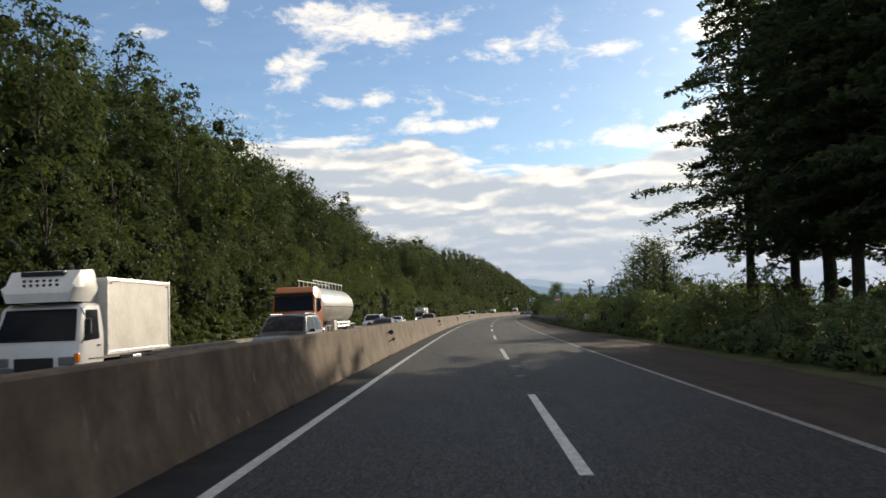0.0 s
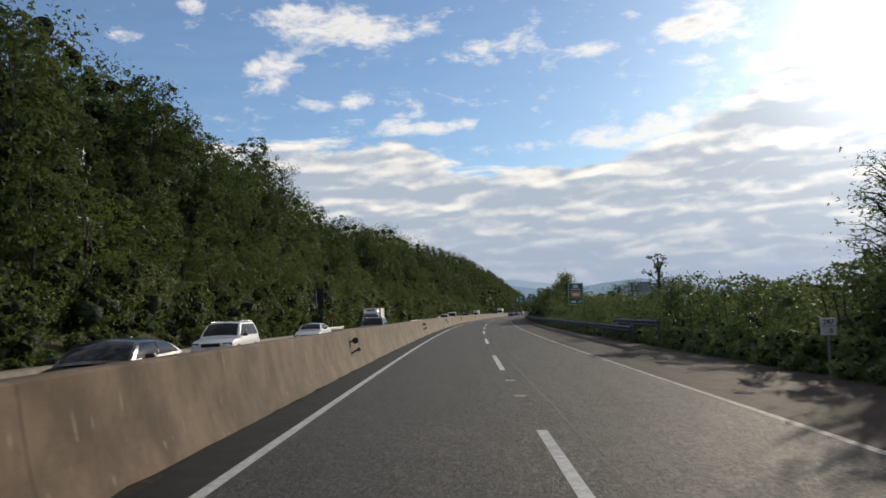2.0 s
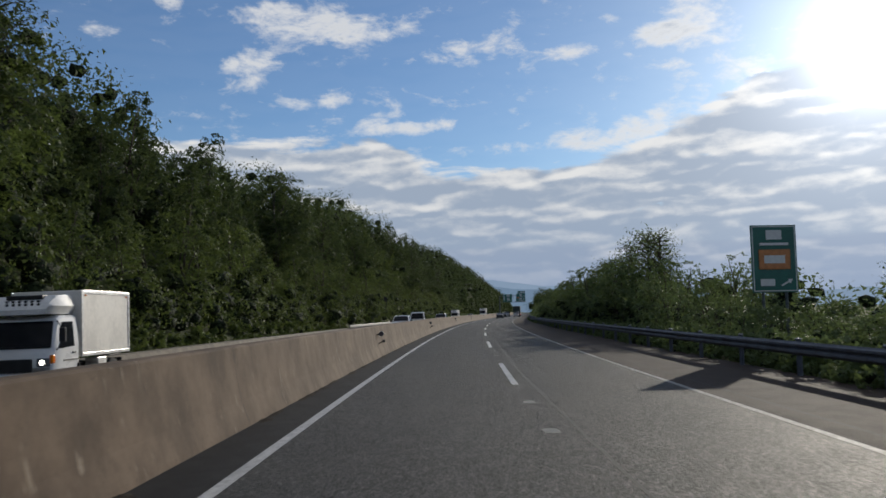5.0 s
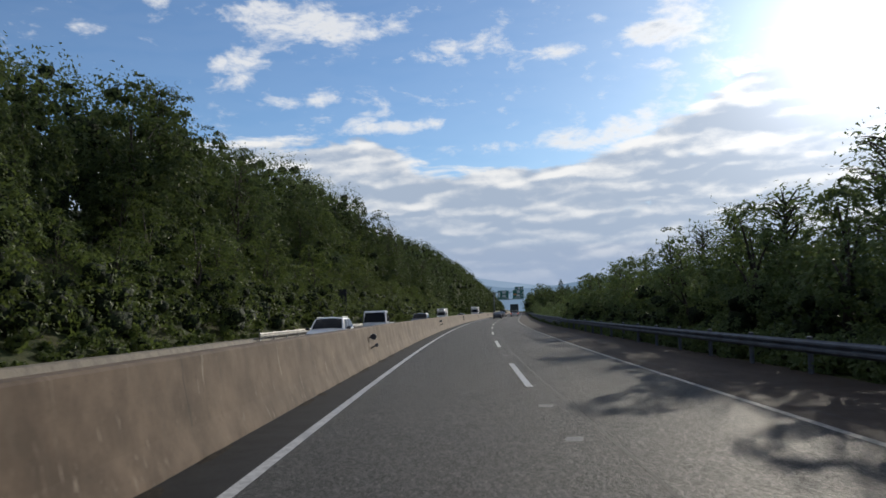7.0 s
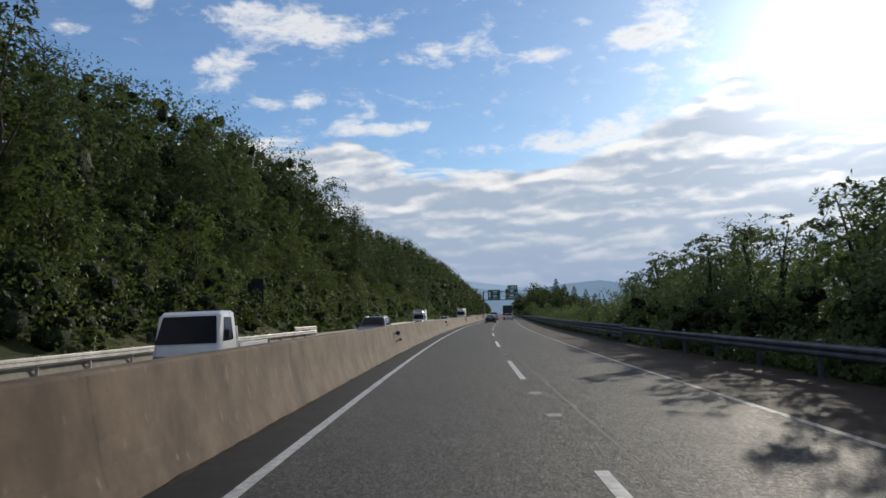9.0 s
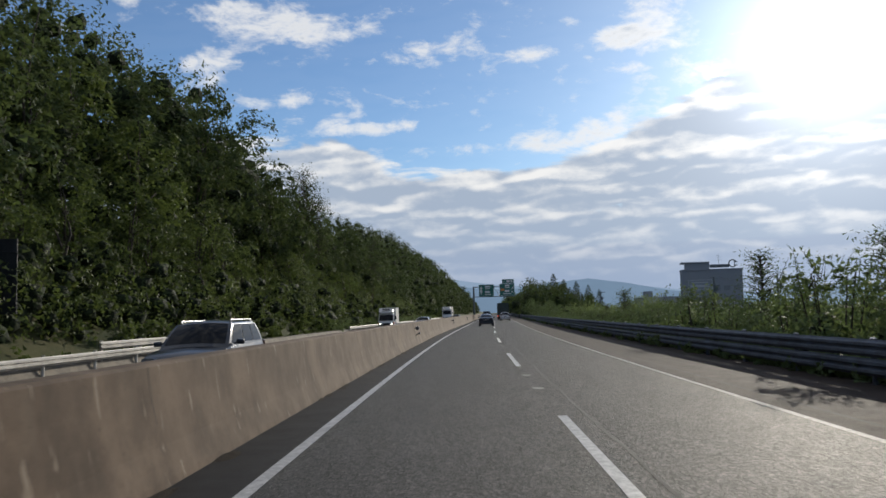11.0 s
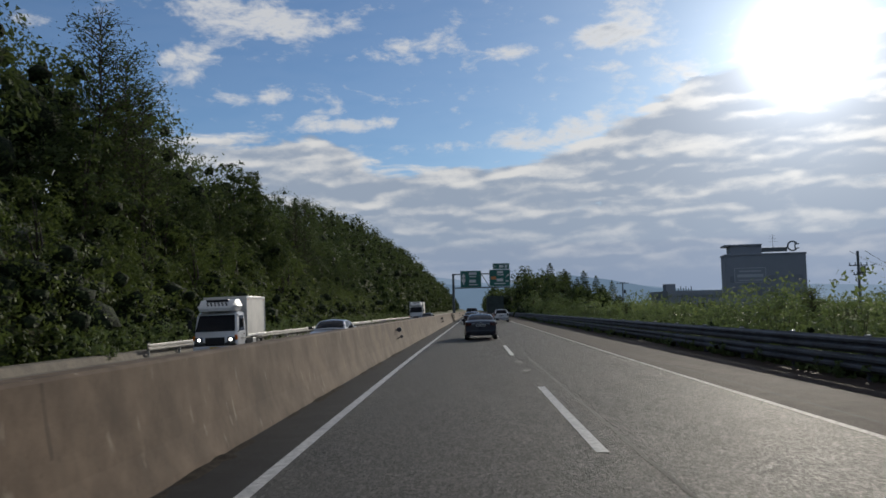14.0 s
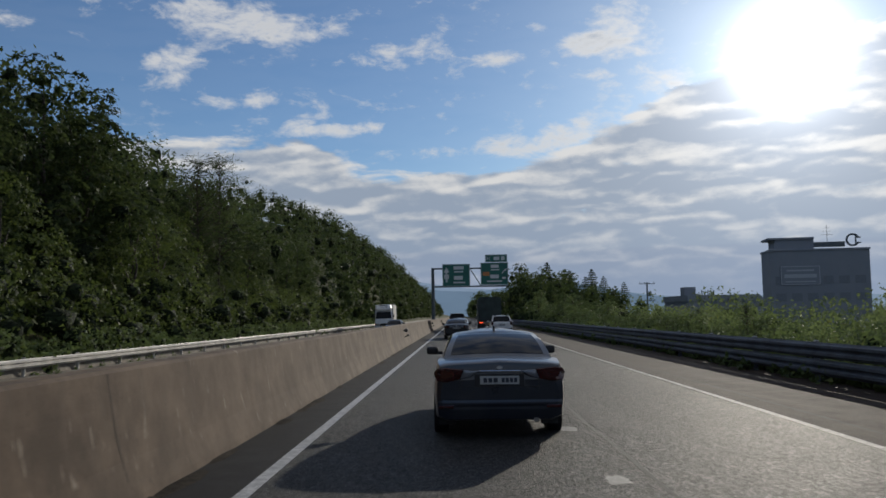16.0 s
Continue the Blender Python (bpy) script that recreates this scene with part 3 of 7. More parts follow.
def lobes_crown(name, seed, lobes, count, size, mat, core=0.60, aspect=0.6, spray=26):
    r = np.random.default_rng(seed)
    area = np.array([l[1][0] * l[1][2] for l in lobes])
    share = (count * area / area.sum()).astype(int)
    pts, nrm = [], []
    for (c, rad), n in zip(lobes, share):
        # each lobe carries drooping sprays: leaves in shallow domes round a few twigs
        m = max(7, n // spray)
        twig = r.normal(0, 1, (m, 3))
        twig /= np.linalg.norm(twig, axis=1, keepdims=True)
        reach = np.where(r.random((m, 1)) < 0.2, r.uniform(0.6, 0.95, (m, 1)), 1.0 + r.normal(0.0, 0.13, (m, 1)))
        wide = r.uniform(0.22, 0.46, m)
        pick = r.integers(0, m, n)
        d = twig[pick]
        face = d + np.array((0, 0, 0.7))
        face /= np.linalg.norm(face, axis=1, keepdims=True)
        off = r.normal(0, 1, (n, 3))
        off -= face * (off * face).sum(1, keepdims=True)
        off *= (wide[pick] / 1.5)[:, None]
        drop = (off ** 2).sum(1, keepdims=True) * 1.1
        q = np.array(c) + np.array(rad) * (d * reach[pick] + off - face * drop + r.normal(0, 0.03, (n, 3)))
        d = face + off * 1.2
        keep = np.ones(n, bool)
        for c2, rad2 in lobes:
            if c2 is not c:
                keep &= (((q - np.array(c2)) / (np.array(rad2) * 0.78)) ** 2).sum(1) > 1
        pts.append(q[keep])
        nrm.append(d[keep])
    pts, nrm = np.concatenate(pts), np.concatenate(nrm)
    nrm[:, 2] += 0.35
    leaves = leaf_cloud(pts, nrm, size, aspect, 0.6, r)
    top = max(c[2] for c, rad in lobes)
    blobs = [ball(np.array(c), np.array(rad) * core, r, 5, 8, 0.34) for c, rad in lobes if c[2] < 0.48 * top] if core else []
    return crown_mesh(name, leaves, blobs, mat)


def broad_tree(seed, height, radius, count, size, mat=None, base=0.22, core=0.30):
    """A broadleaf tree: tapered trunk with limbs, and a crown of many lobes of leaf sprays."""
    r = np.random.default_rng(seed)
    lobes = []
    z0 = height * base
    n = 26
    for i in range(n):
        u = (i + 0.5) / n
        z = z0 + (height - z0) * (0.08 + 0.84 * u)
        env = radius * (math.sin(math.pi * min(1, 0.18 + 0.82 * u)) ** 0.7 if u < 0.95 else 0.25)
        a = r.uniform(0, 2 * math.pi)
        d = env * r.uniform(0.3, 0.95)
        rr = radius * r.uniform(0.22, 0.50) * (1.0 if u < 0.7 else 0.74)
        lobes.append(((math.cos(a) * d, math.sin(a) * d, z), (rr, rr, rr * r.uniform(0.7, 1.0))))
    tree = new("tree")
    limbs = [tube([(0, 0, -0.8), (0.25, 0.1, height * 0.25), (-0.25, 0.2, height * 0.5), (0.1, -0.1, height * 0.8)], [0.17, 0.12, 0.07, 0.02])]
    for c, rad in lobes[::5]:
        z = max(1.0, c[2] * 0.6)
        limbs.append(tube([(0, 0, z), (c[0] * 0.5, c[1] * 0.5, z * 0.4 + c[2] * 0.6), c], [0.08, 0.05, 0.02], 4))
    tv, tf = join(limbs)
    trunk = new("trunk", mesh_from("trunk", tv, tf, M_BARK, True))
    crown = new("crown", lobes_crown("crown", seed + 50, lobes, count, size, mat or M_LEAF, core))
    trunk.parent = crown.parent = tree
    return tree


def shrub(seed, height, radius, count, size, mat=None):
    """A rounded thicket of leaf sprays on short stems."""
    r = np.random.default_rng(seed)
    lobes = []
    for i in range(9):
        a, d = r.uniform(0, 2 * math.pi), radius * r.uniform(0.1, 0.75)
        rr = radius * r.uniform(0.3, 0.5)
        z = r.uniform(0.25, 0.85) * height * (1 - 0.35 * d / radius)
        lobes.append(((math.cos(a) * d, math.sin(a) * d, z), (rr, rr, min(rr, height * 0.4))))
    ob = new("shrub")
    stems = [tube([(0.3 * math.cos(k), 0.3 * math.sin(k), -0.4), (math.cos(k) * radius * 0.4, math.sin(k) * radius * 0.4, height * 0.75)], [0.035, 0.012], 4) for k in range(0, 6)]
    # sprays standing out of the outline
    pts, nr = [], []
    for k in range(14):
        a, d = r.uniform(0, 2 * math.pi), radius * r.uniform(0.0, 0.8)
        b = np.array((math.cos(a) * d, math.sin(a) * d, height * 0.7))
        tip = b + np.array((r.normal(0, 0.25), r.normal(0, 0.25), height * r.uniform(0.12, 0.3)))
        stems.append(tube([b, tip], [0.012, 0.004], 3))
        for u in np.linspace(0.3, 1, 9):
            pts.append(b + (tip - b) * u + r.normal(0, 0.09, 3))
            nr.append(r.normal(0, 1, 3))
    tv, tf = join(stems)
    st = new("stem", mesh_from("stem", tv, tf, M_BARK))
    me = lobes_crown("foliage", seed + 9, lobes, count, size, mat or M_SHRUB, 0.52, 0.62)
    extra = leaf_cloud(np.array(pts), np.array(nr), size * 1.1, 0.5, 0.3, r)
    bm = bmesh.new()
    bm.from_mesh(me)
    for i in range(0, len(extra), 3):
        bm.faces.new([bm.verts.new(v) for v in extra[i:i + 3]])
    bm.to_mesh(me)
    bm.free()
    fo = new("foliage", me)
    st.parent = fo.parent = ob
    return ob


def airy_tree(seed, height, spread, size=0.3, mat=None, sprays=34):
    """A young feathery-leaved tree: thin limbs with leaflets along them and sky between."""
    r = np.random.default_rng(seed)
    limbs, pts, nr = [], [], []
    limbs.append(tube([(0, 0, -0.6), (0.1, 0, height * 0.4), (0, 0.1, height * 0.75), (0.05, 0, height)], [0.02 * height ** 0.75, 0.014 * height ** 0.75, 0.03, 0.008], 6))
    for k in range(sprays):
        u = 0.28 + 0.72 * (k + 0.5) / sprays
        z = height * u
        a = k * 2.4 + r.uniform(-0.4, 0.4)
        ln = spread * (1.15 - 0.75 * u) * r.uniform(0.6, 1.15)
        rise = ln * r.uniform(0.15, 0.6)
        p0 = np.array((0, 0, z * 0.93))
        p1 = p0 + np.array((math.cos(a) * ln * 0.55, math.sin(a) * ln * 0.55, rise))
        p2 = p0 + np.array((math.cos(a) * ln, math.sin(a) * ln, rise * 1.1))
        limbs.append(tube([p0, p1, p2], [0.035, 0.02, 0.006], 4))
        m = int(26 * ln / spread) + 10
        for q in r.uniform(0.2, 1.05, m):
            p = (1 - q) * p0 + q * p2 + np.array((0, 0, rise * 0.5 * q * (1 - q) * 2))
            pts.append(p + r.normal(0, 0.17 * spread ** 0.5, 3) * np.array((1.2, 1.2, 0.8)))
            nr.append((r.normal(0, 0.4), r.normal(0, 0.4), 1))
    tree = new("tree")
    tv, tf = join(limbs)
    trunk = new("trunk", mesh_from("trunk", tv, tf, M_BARK, True))
    leaves = leaf_cloud(np.array(pts), np.array(nr), size, 0.42, 0.5, r)
    crown = new("crown", crown_mesh("crown", leaves, None, mat or M_SHRUB))
    trunk.parent = crown.parent = tree
    return tree


def creeper_stump(seed):
    """A lone stem wrapped in creeper, with one short arm and a tufted head."""
    r = np.random.default_rng(seed)
    tree = new("tree")
    tv, tf = join([tube([(0, 0, -0.8), (0.05, 0, 2.0), (0.12, 0.05, 3.9), (0.05, 0, 5.1)], [0.16, 0.14, 0.11, 0.03], 8),
                   tube([(0.05, 0, 3.3), (-0.45, 0, 3.85), (-1.0, 0.05, 4.15)], [0.07, 0.05, 0.02], 6),
                   tube([(0.1, 0, 4.0), (0.35, 0, 4.7), (0.5, 0, 5.15)], [0.06, 0.04, 0.015], 6),
                   tube([(0.1, 0, 4.0), (-0.2, 0.1, 4.8), (-0.45, 0.1, 5.2)], [0.05, 0.03, 0.012], 6)])
    trunk = new("trunk", mesh_from("trunk", tv, tf, M_BARK, True))
    lobes = [((0.10 + r.normal(0, 0.05), r.normal(0, 0.06), z), (0.27, 0.27, 0.32)) for z in np.arange(1.8, 4.5, 0.3)]
    lobes += [((-0.25 - 0.2 * k, 0, 2.9 + 0.3 * (k % 3)), (0.20, 0.2, 0.28)) for k in range(3)]
    lobes += [((-0.55, 0, 4.0), (0.24, 0.2, 0.18)), ((-0.95, 0.05, 4.12), (0.20, 0.2, 0.14)), ((0.15, 0, 4.75), (0.30, 0.26, 0.28)),
              ((0.5, 0, 5.08), (0.30, 0.26, 0.16)), ((-0.42, 0.1, 5.15), (0.30, 0.26, 0.14)), ((0.05, 0, 5.22), (0.30, 0.26, 0.14)), ((0.58, 0, 4.6), (0.18, 0.2, 0.16))]
    crown = new("crown", lobes_crown("crown", seed + 1, lobes, 2200, 0.12, M_SHRUB, 0.45))
    trunk.parent = crown.parent = tree
    return tree


def pine_tree(seed, height, clear, reach):
    """A tall conifer: bare lower trunk, tiers of drooping limbs with flat needle tufts."""
    r = np.random.default_rng(seed)
    limbs = [tube([(0, 0, -0.8), (0.12, 0, height * 0.25), (-0.08, 0.1, height * 0.6), (0, 0, height)], [0.27, 0.22, 0.13, 0.03], 8)]
    pts, nr = [], []
    tiers = 21
    for i in range(tiers):
        u = i / (tiers - 1)
        z = clear + (height - 0.4 - clear) * u
        ln0 = reach * (1 - u) ** 0.75 * (0.72 + 0.28 * min(1, u * 5)) + 0.5
        for k in range(6):
            a = 2 * math.pi * k / 6 + i * 0.7 + r.uniform(-0.35, 0.35)
            ln = ln0 * r.uniform(0.62, 1.12)
            tip = np.array((math.cos(a) * ln, math.sin(a) * ln, z + ln * r.uniform(-0.28, 0.05)))
            mid = np.array((math.cos(a) * ln * 0.5, math.sin(a) * ln * 0.5, z + ln * 0.05))
            limbs.append(tube([(0, 0, z), mid, tip], [0.055, 0.035, 0.01], 4))
            side = np.array((-math.sin(a), math.cos(a), 0))
            for q in r.uniform(0.22, 1.03, int(30 + 32 * ln)):
                w = 0.34 * ln * (1.1 - q) + 0.12
                p = (1 - q) ** 2 * np.array((0, 0, z)) + 2 * q * (1 - q) * mid + q * q * tip + side * r.uniform(-w, w) + np.array((0, 0, r.normal(0.03, 0.1)))
                pts.append(p)
                nr.append((0, 0, 1))
    tree = new("tree")
    tv, tf = join(limbs)
    trunk = new("trunk", mesh_from("trunk", tv, tf, M_BARK, True))
    leaves = leaf_cloud(np.array(pts), np.array(nr), 0.38, 0.45, 0.4, r)
    crown = new("crown", crown_mesh("crown", leaves, None, M_NEEDLE))
    trunk.parent = crown.parent = tree
    return tree


def spot(s, o, size, r, dz=0.0):
    return Matrix.Translation(place(s, o, ground_height(s, o) + dz)) @ Matrix.Rotation(r.uniform(0, 6.28), 4, "Z") @ Matrix.Diagonal((size, size, size * r.uniform(0.92, 1.1), 1))


def put_copy(proto, m, first):
    """Place the prototype itself once, then copies, with their own scale."""
    if first:
        proto.matrix_basis = m
        return proto
    ob = copy_thing(proto, m)
    ob.matrix_basis = m
    return ob


def scatter(protos, spots, label, cat, group, kind=""):
    first = [True] * len(protos)
    for i, m in spots:
        ob = put_copy(protos[i], m, first[i])
        first[i] = False
        tagged(ob, label[i] if isinstance(label, list) else label, cat, group, kind)


def far_crowns(name, spots, seed, leaf, per, label, lobes=6):
    """Woods too many to count: one mesh of lumpy crowns; spots are (s, o, height)."""
    r = np.random.default_rng(seed)
    lv, blobs = [], []
    for s, o, h in spots:
        b = np.array(place(s, o, ground_height(s, o)))
        wide = 0.20 * h
        for j in range(lobes):
            k = j * 5.0 / (lobes - 1)
            c = b + np.array((r.normal(0, wide * (0.75 - 0.09 * k)), r.normal(0, wide * (0.75 - 0.09 * k)), h * (0.22 + 0.13 * k)))
            rad = np.array((wide, wide, wide * 0.9)) * r.uniform(0.8, 1.2) * (1 - 0.07 * k)
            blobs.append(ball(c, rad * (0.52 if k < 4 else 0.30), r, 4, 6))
            d = r.normal(0, 1, (per, 3))
            d /= np.linalg.norm(d, axis=1, keepdims=True)
            q = c + d * rad * (1 + r.normal(0.02, 0.2, (per, 1)))
            lv.append(leaf_cloud(q, d, leaf, 0.65, 0.5, r))
    me = crown_mesh(name, np.concatenate(lv), blobs, M_LEAF)
    tagged(new(name, me), label, "woods", kind="stuff")


def tallness(s):
    return float(np.interp(s, [0, 40, 76, 128, 150, 166, 182, 189, 197, 207, 214, 219, 228, 245, 268, 278, 286, 292, 311, 318, 328, 343, 356, 364, 374, 390, 402, 432],
                           [1.06, 1.04, 1.06, 1.12, 1.12, 0.92, 0.94, 0.98, 0.70, 1.04, 1.06, 0.94, 1.0, 1.06, 1.08, 1.10, 1.10, 1.05, 1.04, 0.84, 0.82, 0.70, 0.76, 0.88, 0.70, 0.63, 0.60, 0.64]))


def wood_top(s):
    """Height of the treetops on the upper slope."""
    return float(np.interp(s, [0, 60, 100, 130, 150, 165, 180, 193, 204, 214, 228, 240, 250, 262, 275, 290, 306, 316, 322, 334, 343, 352, 360, 372, 382, 393, 404, 420, 434],
                           [25.5, 26, 28, 27.5, 26.5, 25.5, 24, 20.5, 22, 24.5, 25.5, 22.5, 24, 26, 27.2, 29.5, 30.5, 28.5, 25.5, 25, 24, 23.5, 22, 19.5, 19.5, 21, 20.5, 20, 19.5]))


def plant_hill():
    r = np.random.default_rng(21)
    near = [broad_tree(101, 13.0, 4.0, 8400, 0.29, None, 0.08), broad_tree(102, 14.0, 4.4, 9000, 0.30, None, 0.08), broad_tree(103, 11.5, 3.8, 8000, 0.26, M_CREEPER, 0.06),
            broad_tree(104, 15.5, 3.9, 8600, 0.29, None, 0.1), broad_tree(105, 8.0, 3.4, 7600, 0.20, M_CREEPER, 0.04)]
    tall = [airy_tree(106, 15.0, 4.0, 0.26, M_LEAF, 130)]
    labels = ["dense green broadleaf tree on the wooded slope", "tall dark green broadleaf tree on the wooded slope",
              "rounded light green broadleaf tree on the wooded slope", "slender dark green tree on the wooded slope",
              "light green creeper-covered tree at the foot of the slope"]
    spots, bspots = [], []
    s = 1.0
    while s < 432:
        t = tallness(s)
        spots.append((4, spot(s + r.uniform(-1.5, 1.5), -20.6 + r.uniform(-1.0, 0.8), r.uniform(0.55, 1.05) * min(1, t + 0.05), r)))
        spots.append((int(r.integers(0, 4)), spot(s + 2.5 + r.uniform(-1.8, 1.8), -24.8 + r.uniform(-2.2, 1.8), t * r.choice((0.72, 0.9, 1.0, 1.08)) * r.uniform(0.94, 1.05), r)))
        for o, share in ((-29.5, 0.84), (-32.5, 0.93), (-36.5, 1.0)):
            q, p = s + r.uniform(-2, 2), o + r.uniform(-1.5, 1.5)
            h = wood_top(q) * share - ground_height(q, p)
            bspots.append((q, p, h * r.uniform(0.86, 1.03)))
        s += r.uniform(4.9, 6.6)
    for s_, o_, k_, i_ in ((207, -25.4, 1.16, 1), (213, -25.8, 1.1, 0), (352, -24.6, 0.6, 3), (357, -24.2, 1.0, 1), (362, -24.8, 1.08, 0), (366, -25.5, 0.9, 3), (310, -25.0, 1.08, 1), (281, -25.2, 1.12, 0)):
        spots.append((i_, spot(s_, o_, k_, r)))
    scatter(near, spots, labels, "tree", "trees of the wooded slope")
    scatter(tall, [(0, spot(s_, o_, k_, r)) for s_, o_, k_ in ((139, -25.5, 1.1), (152, -26.5, 1.12), (213, -26, 1.05), (329, -24.5, 1.12), (335, -25.5, 1.1), (333, -23.5, 0.95), (383, -24, 0.98), (391, -24.5, 0.98), (232, -25, 0.95), (110, -27, 1.05))],
            "tall open-crowned tree rising above the wooded slope", "tree", "tall trees of the slope")
    far_crowns("slope_woods", bspots, 77, 0.36, 170, "dense dark green woods higher up the slope")
    # undergrowth down to the kerb
    sp = []
    s = 0.0
    while s < 432:
        railed = 206 < s < 262 or 317 < s or 129 < s < 141
        back = 1.6 if s < 75 else 0.0
        sp.append((s + r.uniform(-0.8, 0.8), -19.2 - back + r.uniform(-0.7, 0.5), r.uniform(1.8, 3.4)))
        sp.append((s + r.uniform(-0.8, 0.8), -20.0 - back + r.uniform(-0.7, 0.5), r.uniform(2.2, 4.2)))
        if not railed or r.random() < 0.35:
            sp.append((s + 1.2 + r.uniform(-0.8, 0.8), -18.4 - back + r.uniform(-0.3, 0.4), r.uniform(0.7, 1.4)))
        for k in range(3):
            sp.append((s + r.uniform(-1.2, 1.2), -17.9 - back * r.uniform(0, 1) + r.uniform(-0.3, 0.3), r.uniform(0.3, 0.6)))
        s += r.uniform(1.9, 2.7)
    for q in np.arange(4, 78, 0.9):
        for k in range(3):
            sp.append((float(q) + r.uniform(-0.5, 0.5), -18.0 - 0.8 * k + r.uniform(-0.4, 0.3), r.uniform(0.35, 0.6) + 0.1 * k))
    thicket("undergrowth", sp, 91, 0.21, 80, "leafy green undergrowth along the foot of the slope", M_CREEPER, 0.55)


def thicket(name, spots, seed, leaf, per, label, mat=None, core=0.68):
    """Low growth too dense to count: one mesh of overlapping leafy mounds; spots are (s, o, height)."""
    r = np.random.default_rng(seed)
    lv, blobs = [], []
    for s, o, h in spots:
        b = np.array(place(s, o, ground_height(s, o)))
        for k in range(4 if h > 0.8 else 2):
            c = b + np.array((r.normal(0, 0.16 * h + 0.1), r.normal(0, 0.16 * h + 0.1), h * (0.2 + 0.2 * k)))
            rad = np.array((0.42 * h, 0.42 * h, 0.30 * h)) * r.uniform(0.8, 1.2) * (1 - 0.12 * k)
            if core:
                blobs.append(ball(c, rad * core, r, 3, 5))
            d = r.normal(0, 1, (per, 3))
            d /= np.linalg.norm(d, axis=1, keepdims=True)
            q = c + d * rad * (1 + r.normal(0.02, 0.14, (per, 1)))
            lv.append(leaf_cloud(q, d, leaf, 0.6, 0.6, r))
    me = crown_mesh(name, np.concatenate(lv), blobs, mat or M_SHRUB)
    tagged(new(name, me), label, "undergrowth", kind="stuff")


def plant_far_hill():
    r = np.random.default_rng(5)
    a, b = [], []
    for s in np.arange(434, 1150, 8.5):
        for o in (-21, -27, -34, -42, -51, -61, -73):
            if s < 520 and o < -55:
                continue
            if o == -21 and s < 760:
                for q in (0, 3, 6):
                    a.append((s + q, -18.9 + r.uniform(-0.5, 0.5), r.uniform(2.4, 4.0)))
            (a if s < 700 else b).append((s + r.uniform(-3, 3), o + r.uniform(-2.5, 2.5), r.uniform(10, 14.5) * (0.75 if o > -24 else 1.0) * float(np.interp(s, [434, 500, 570], [0.68, 0.8, 1.0]))))
    weeds = []
    for q in np.arange(312, 475, 0.55):
        weeds.append((float(q) + r.uniform(-0.2, 0.2), -17.15 + r.uniform(-0.2, 0.15), r.uniform(0.55, 1.0)))
        weeds.append((float(q) + r.uniform(-0.2, 0.2), -18.0 + r.uniform(-0.4, 0.3), r.uniform(0.9, 1.6)))
    thicket("kerb_weeds", weeds, 97, 0.17, 40, "weeds growing over the kerb behind the white guard rail", None, 0.4)
    far_crowns("far_woods", a, 78, 0.55, 80, "distant dark green woods on the hill beside the road", 4)
    far_crowns("far_woods", b, 79, 1.0, 34, "most distant woods where the hill runs down", 3)


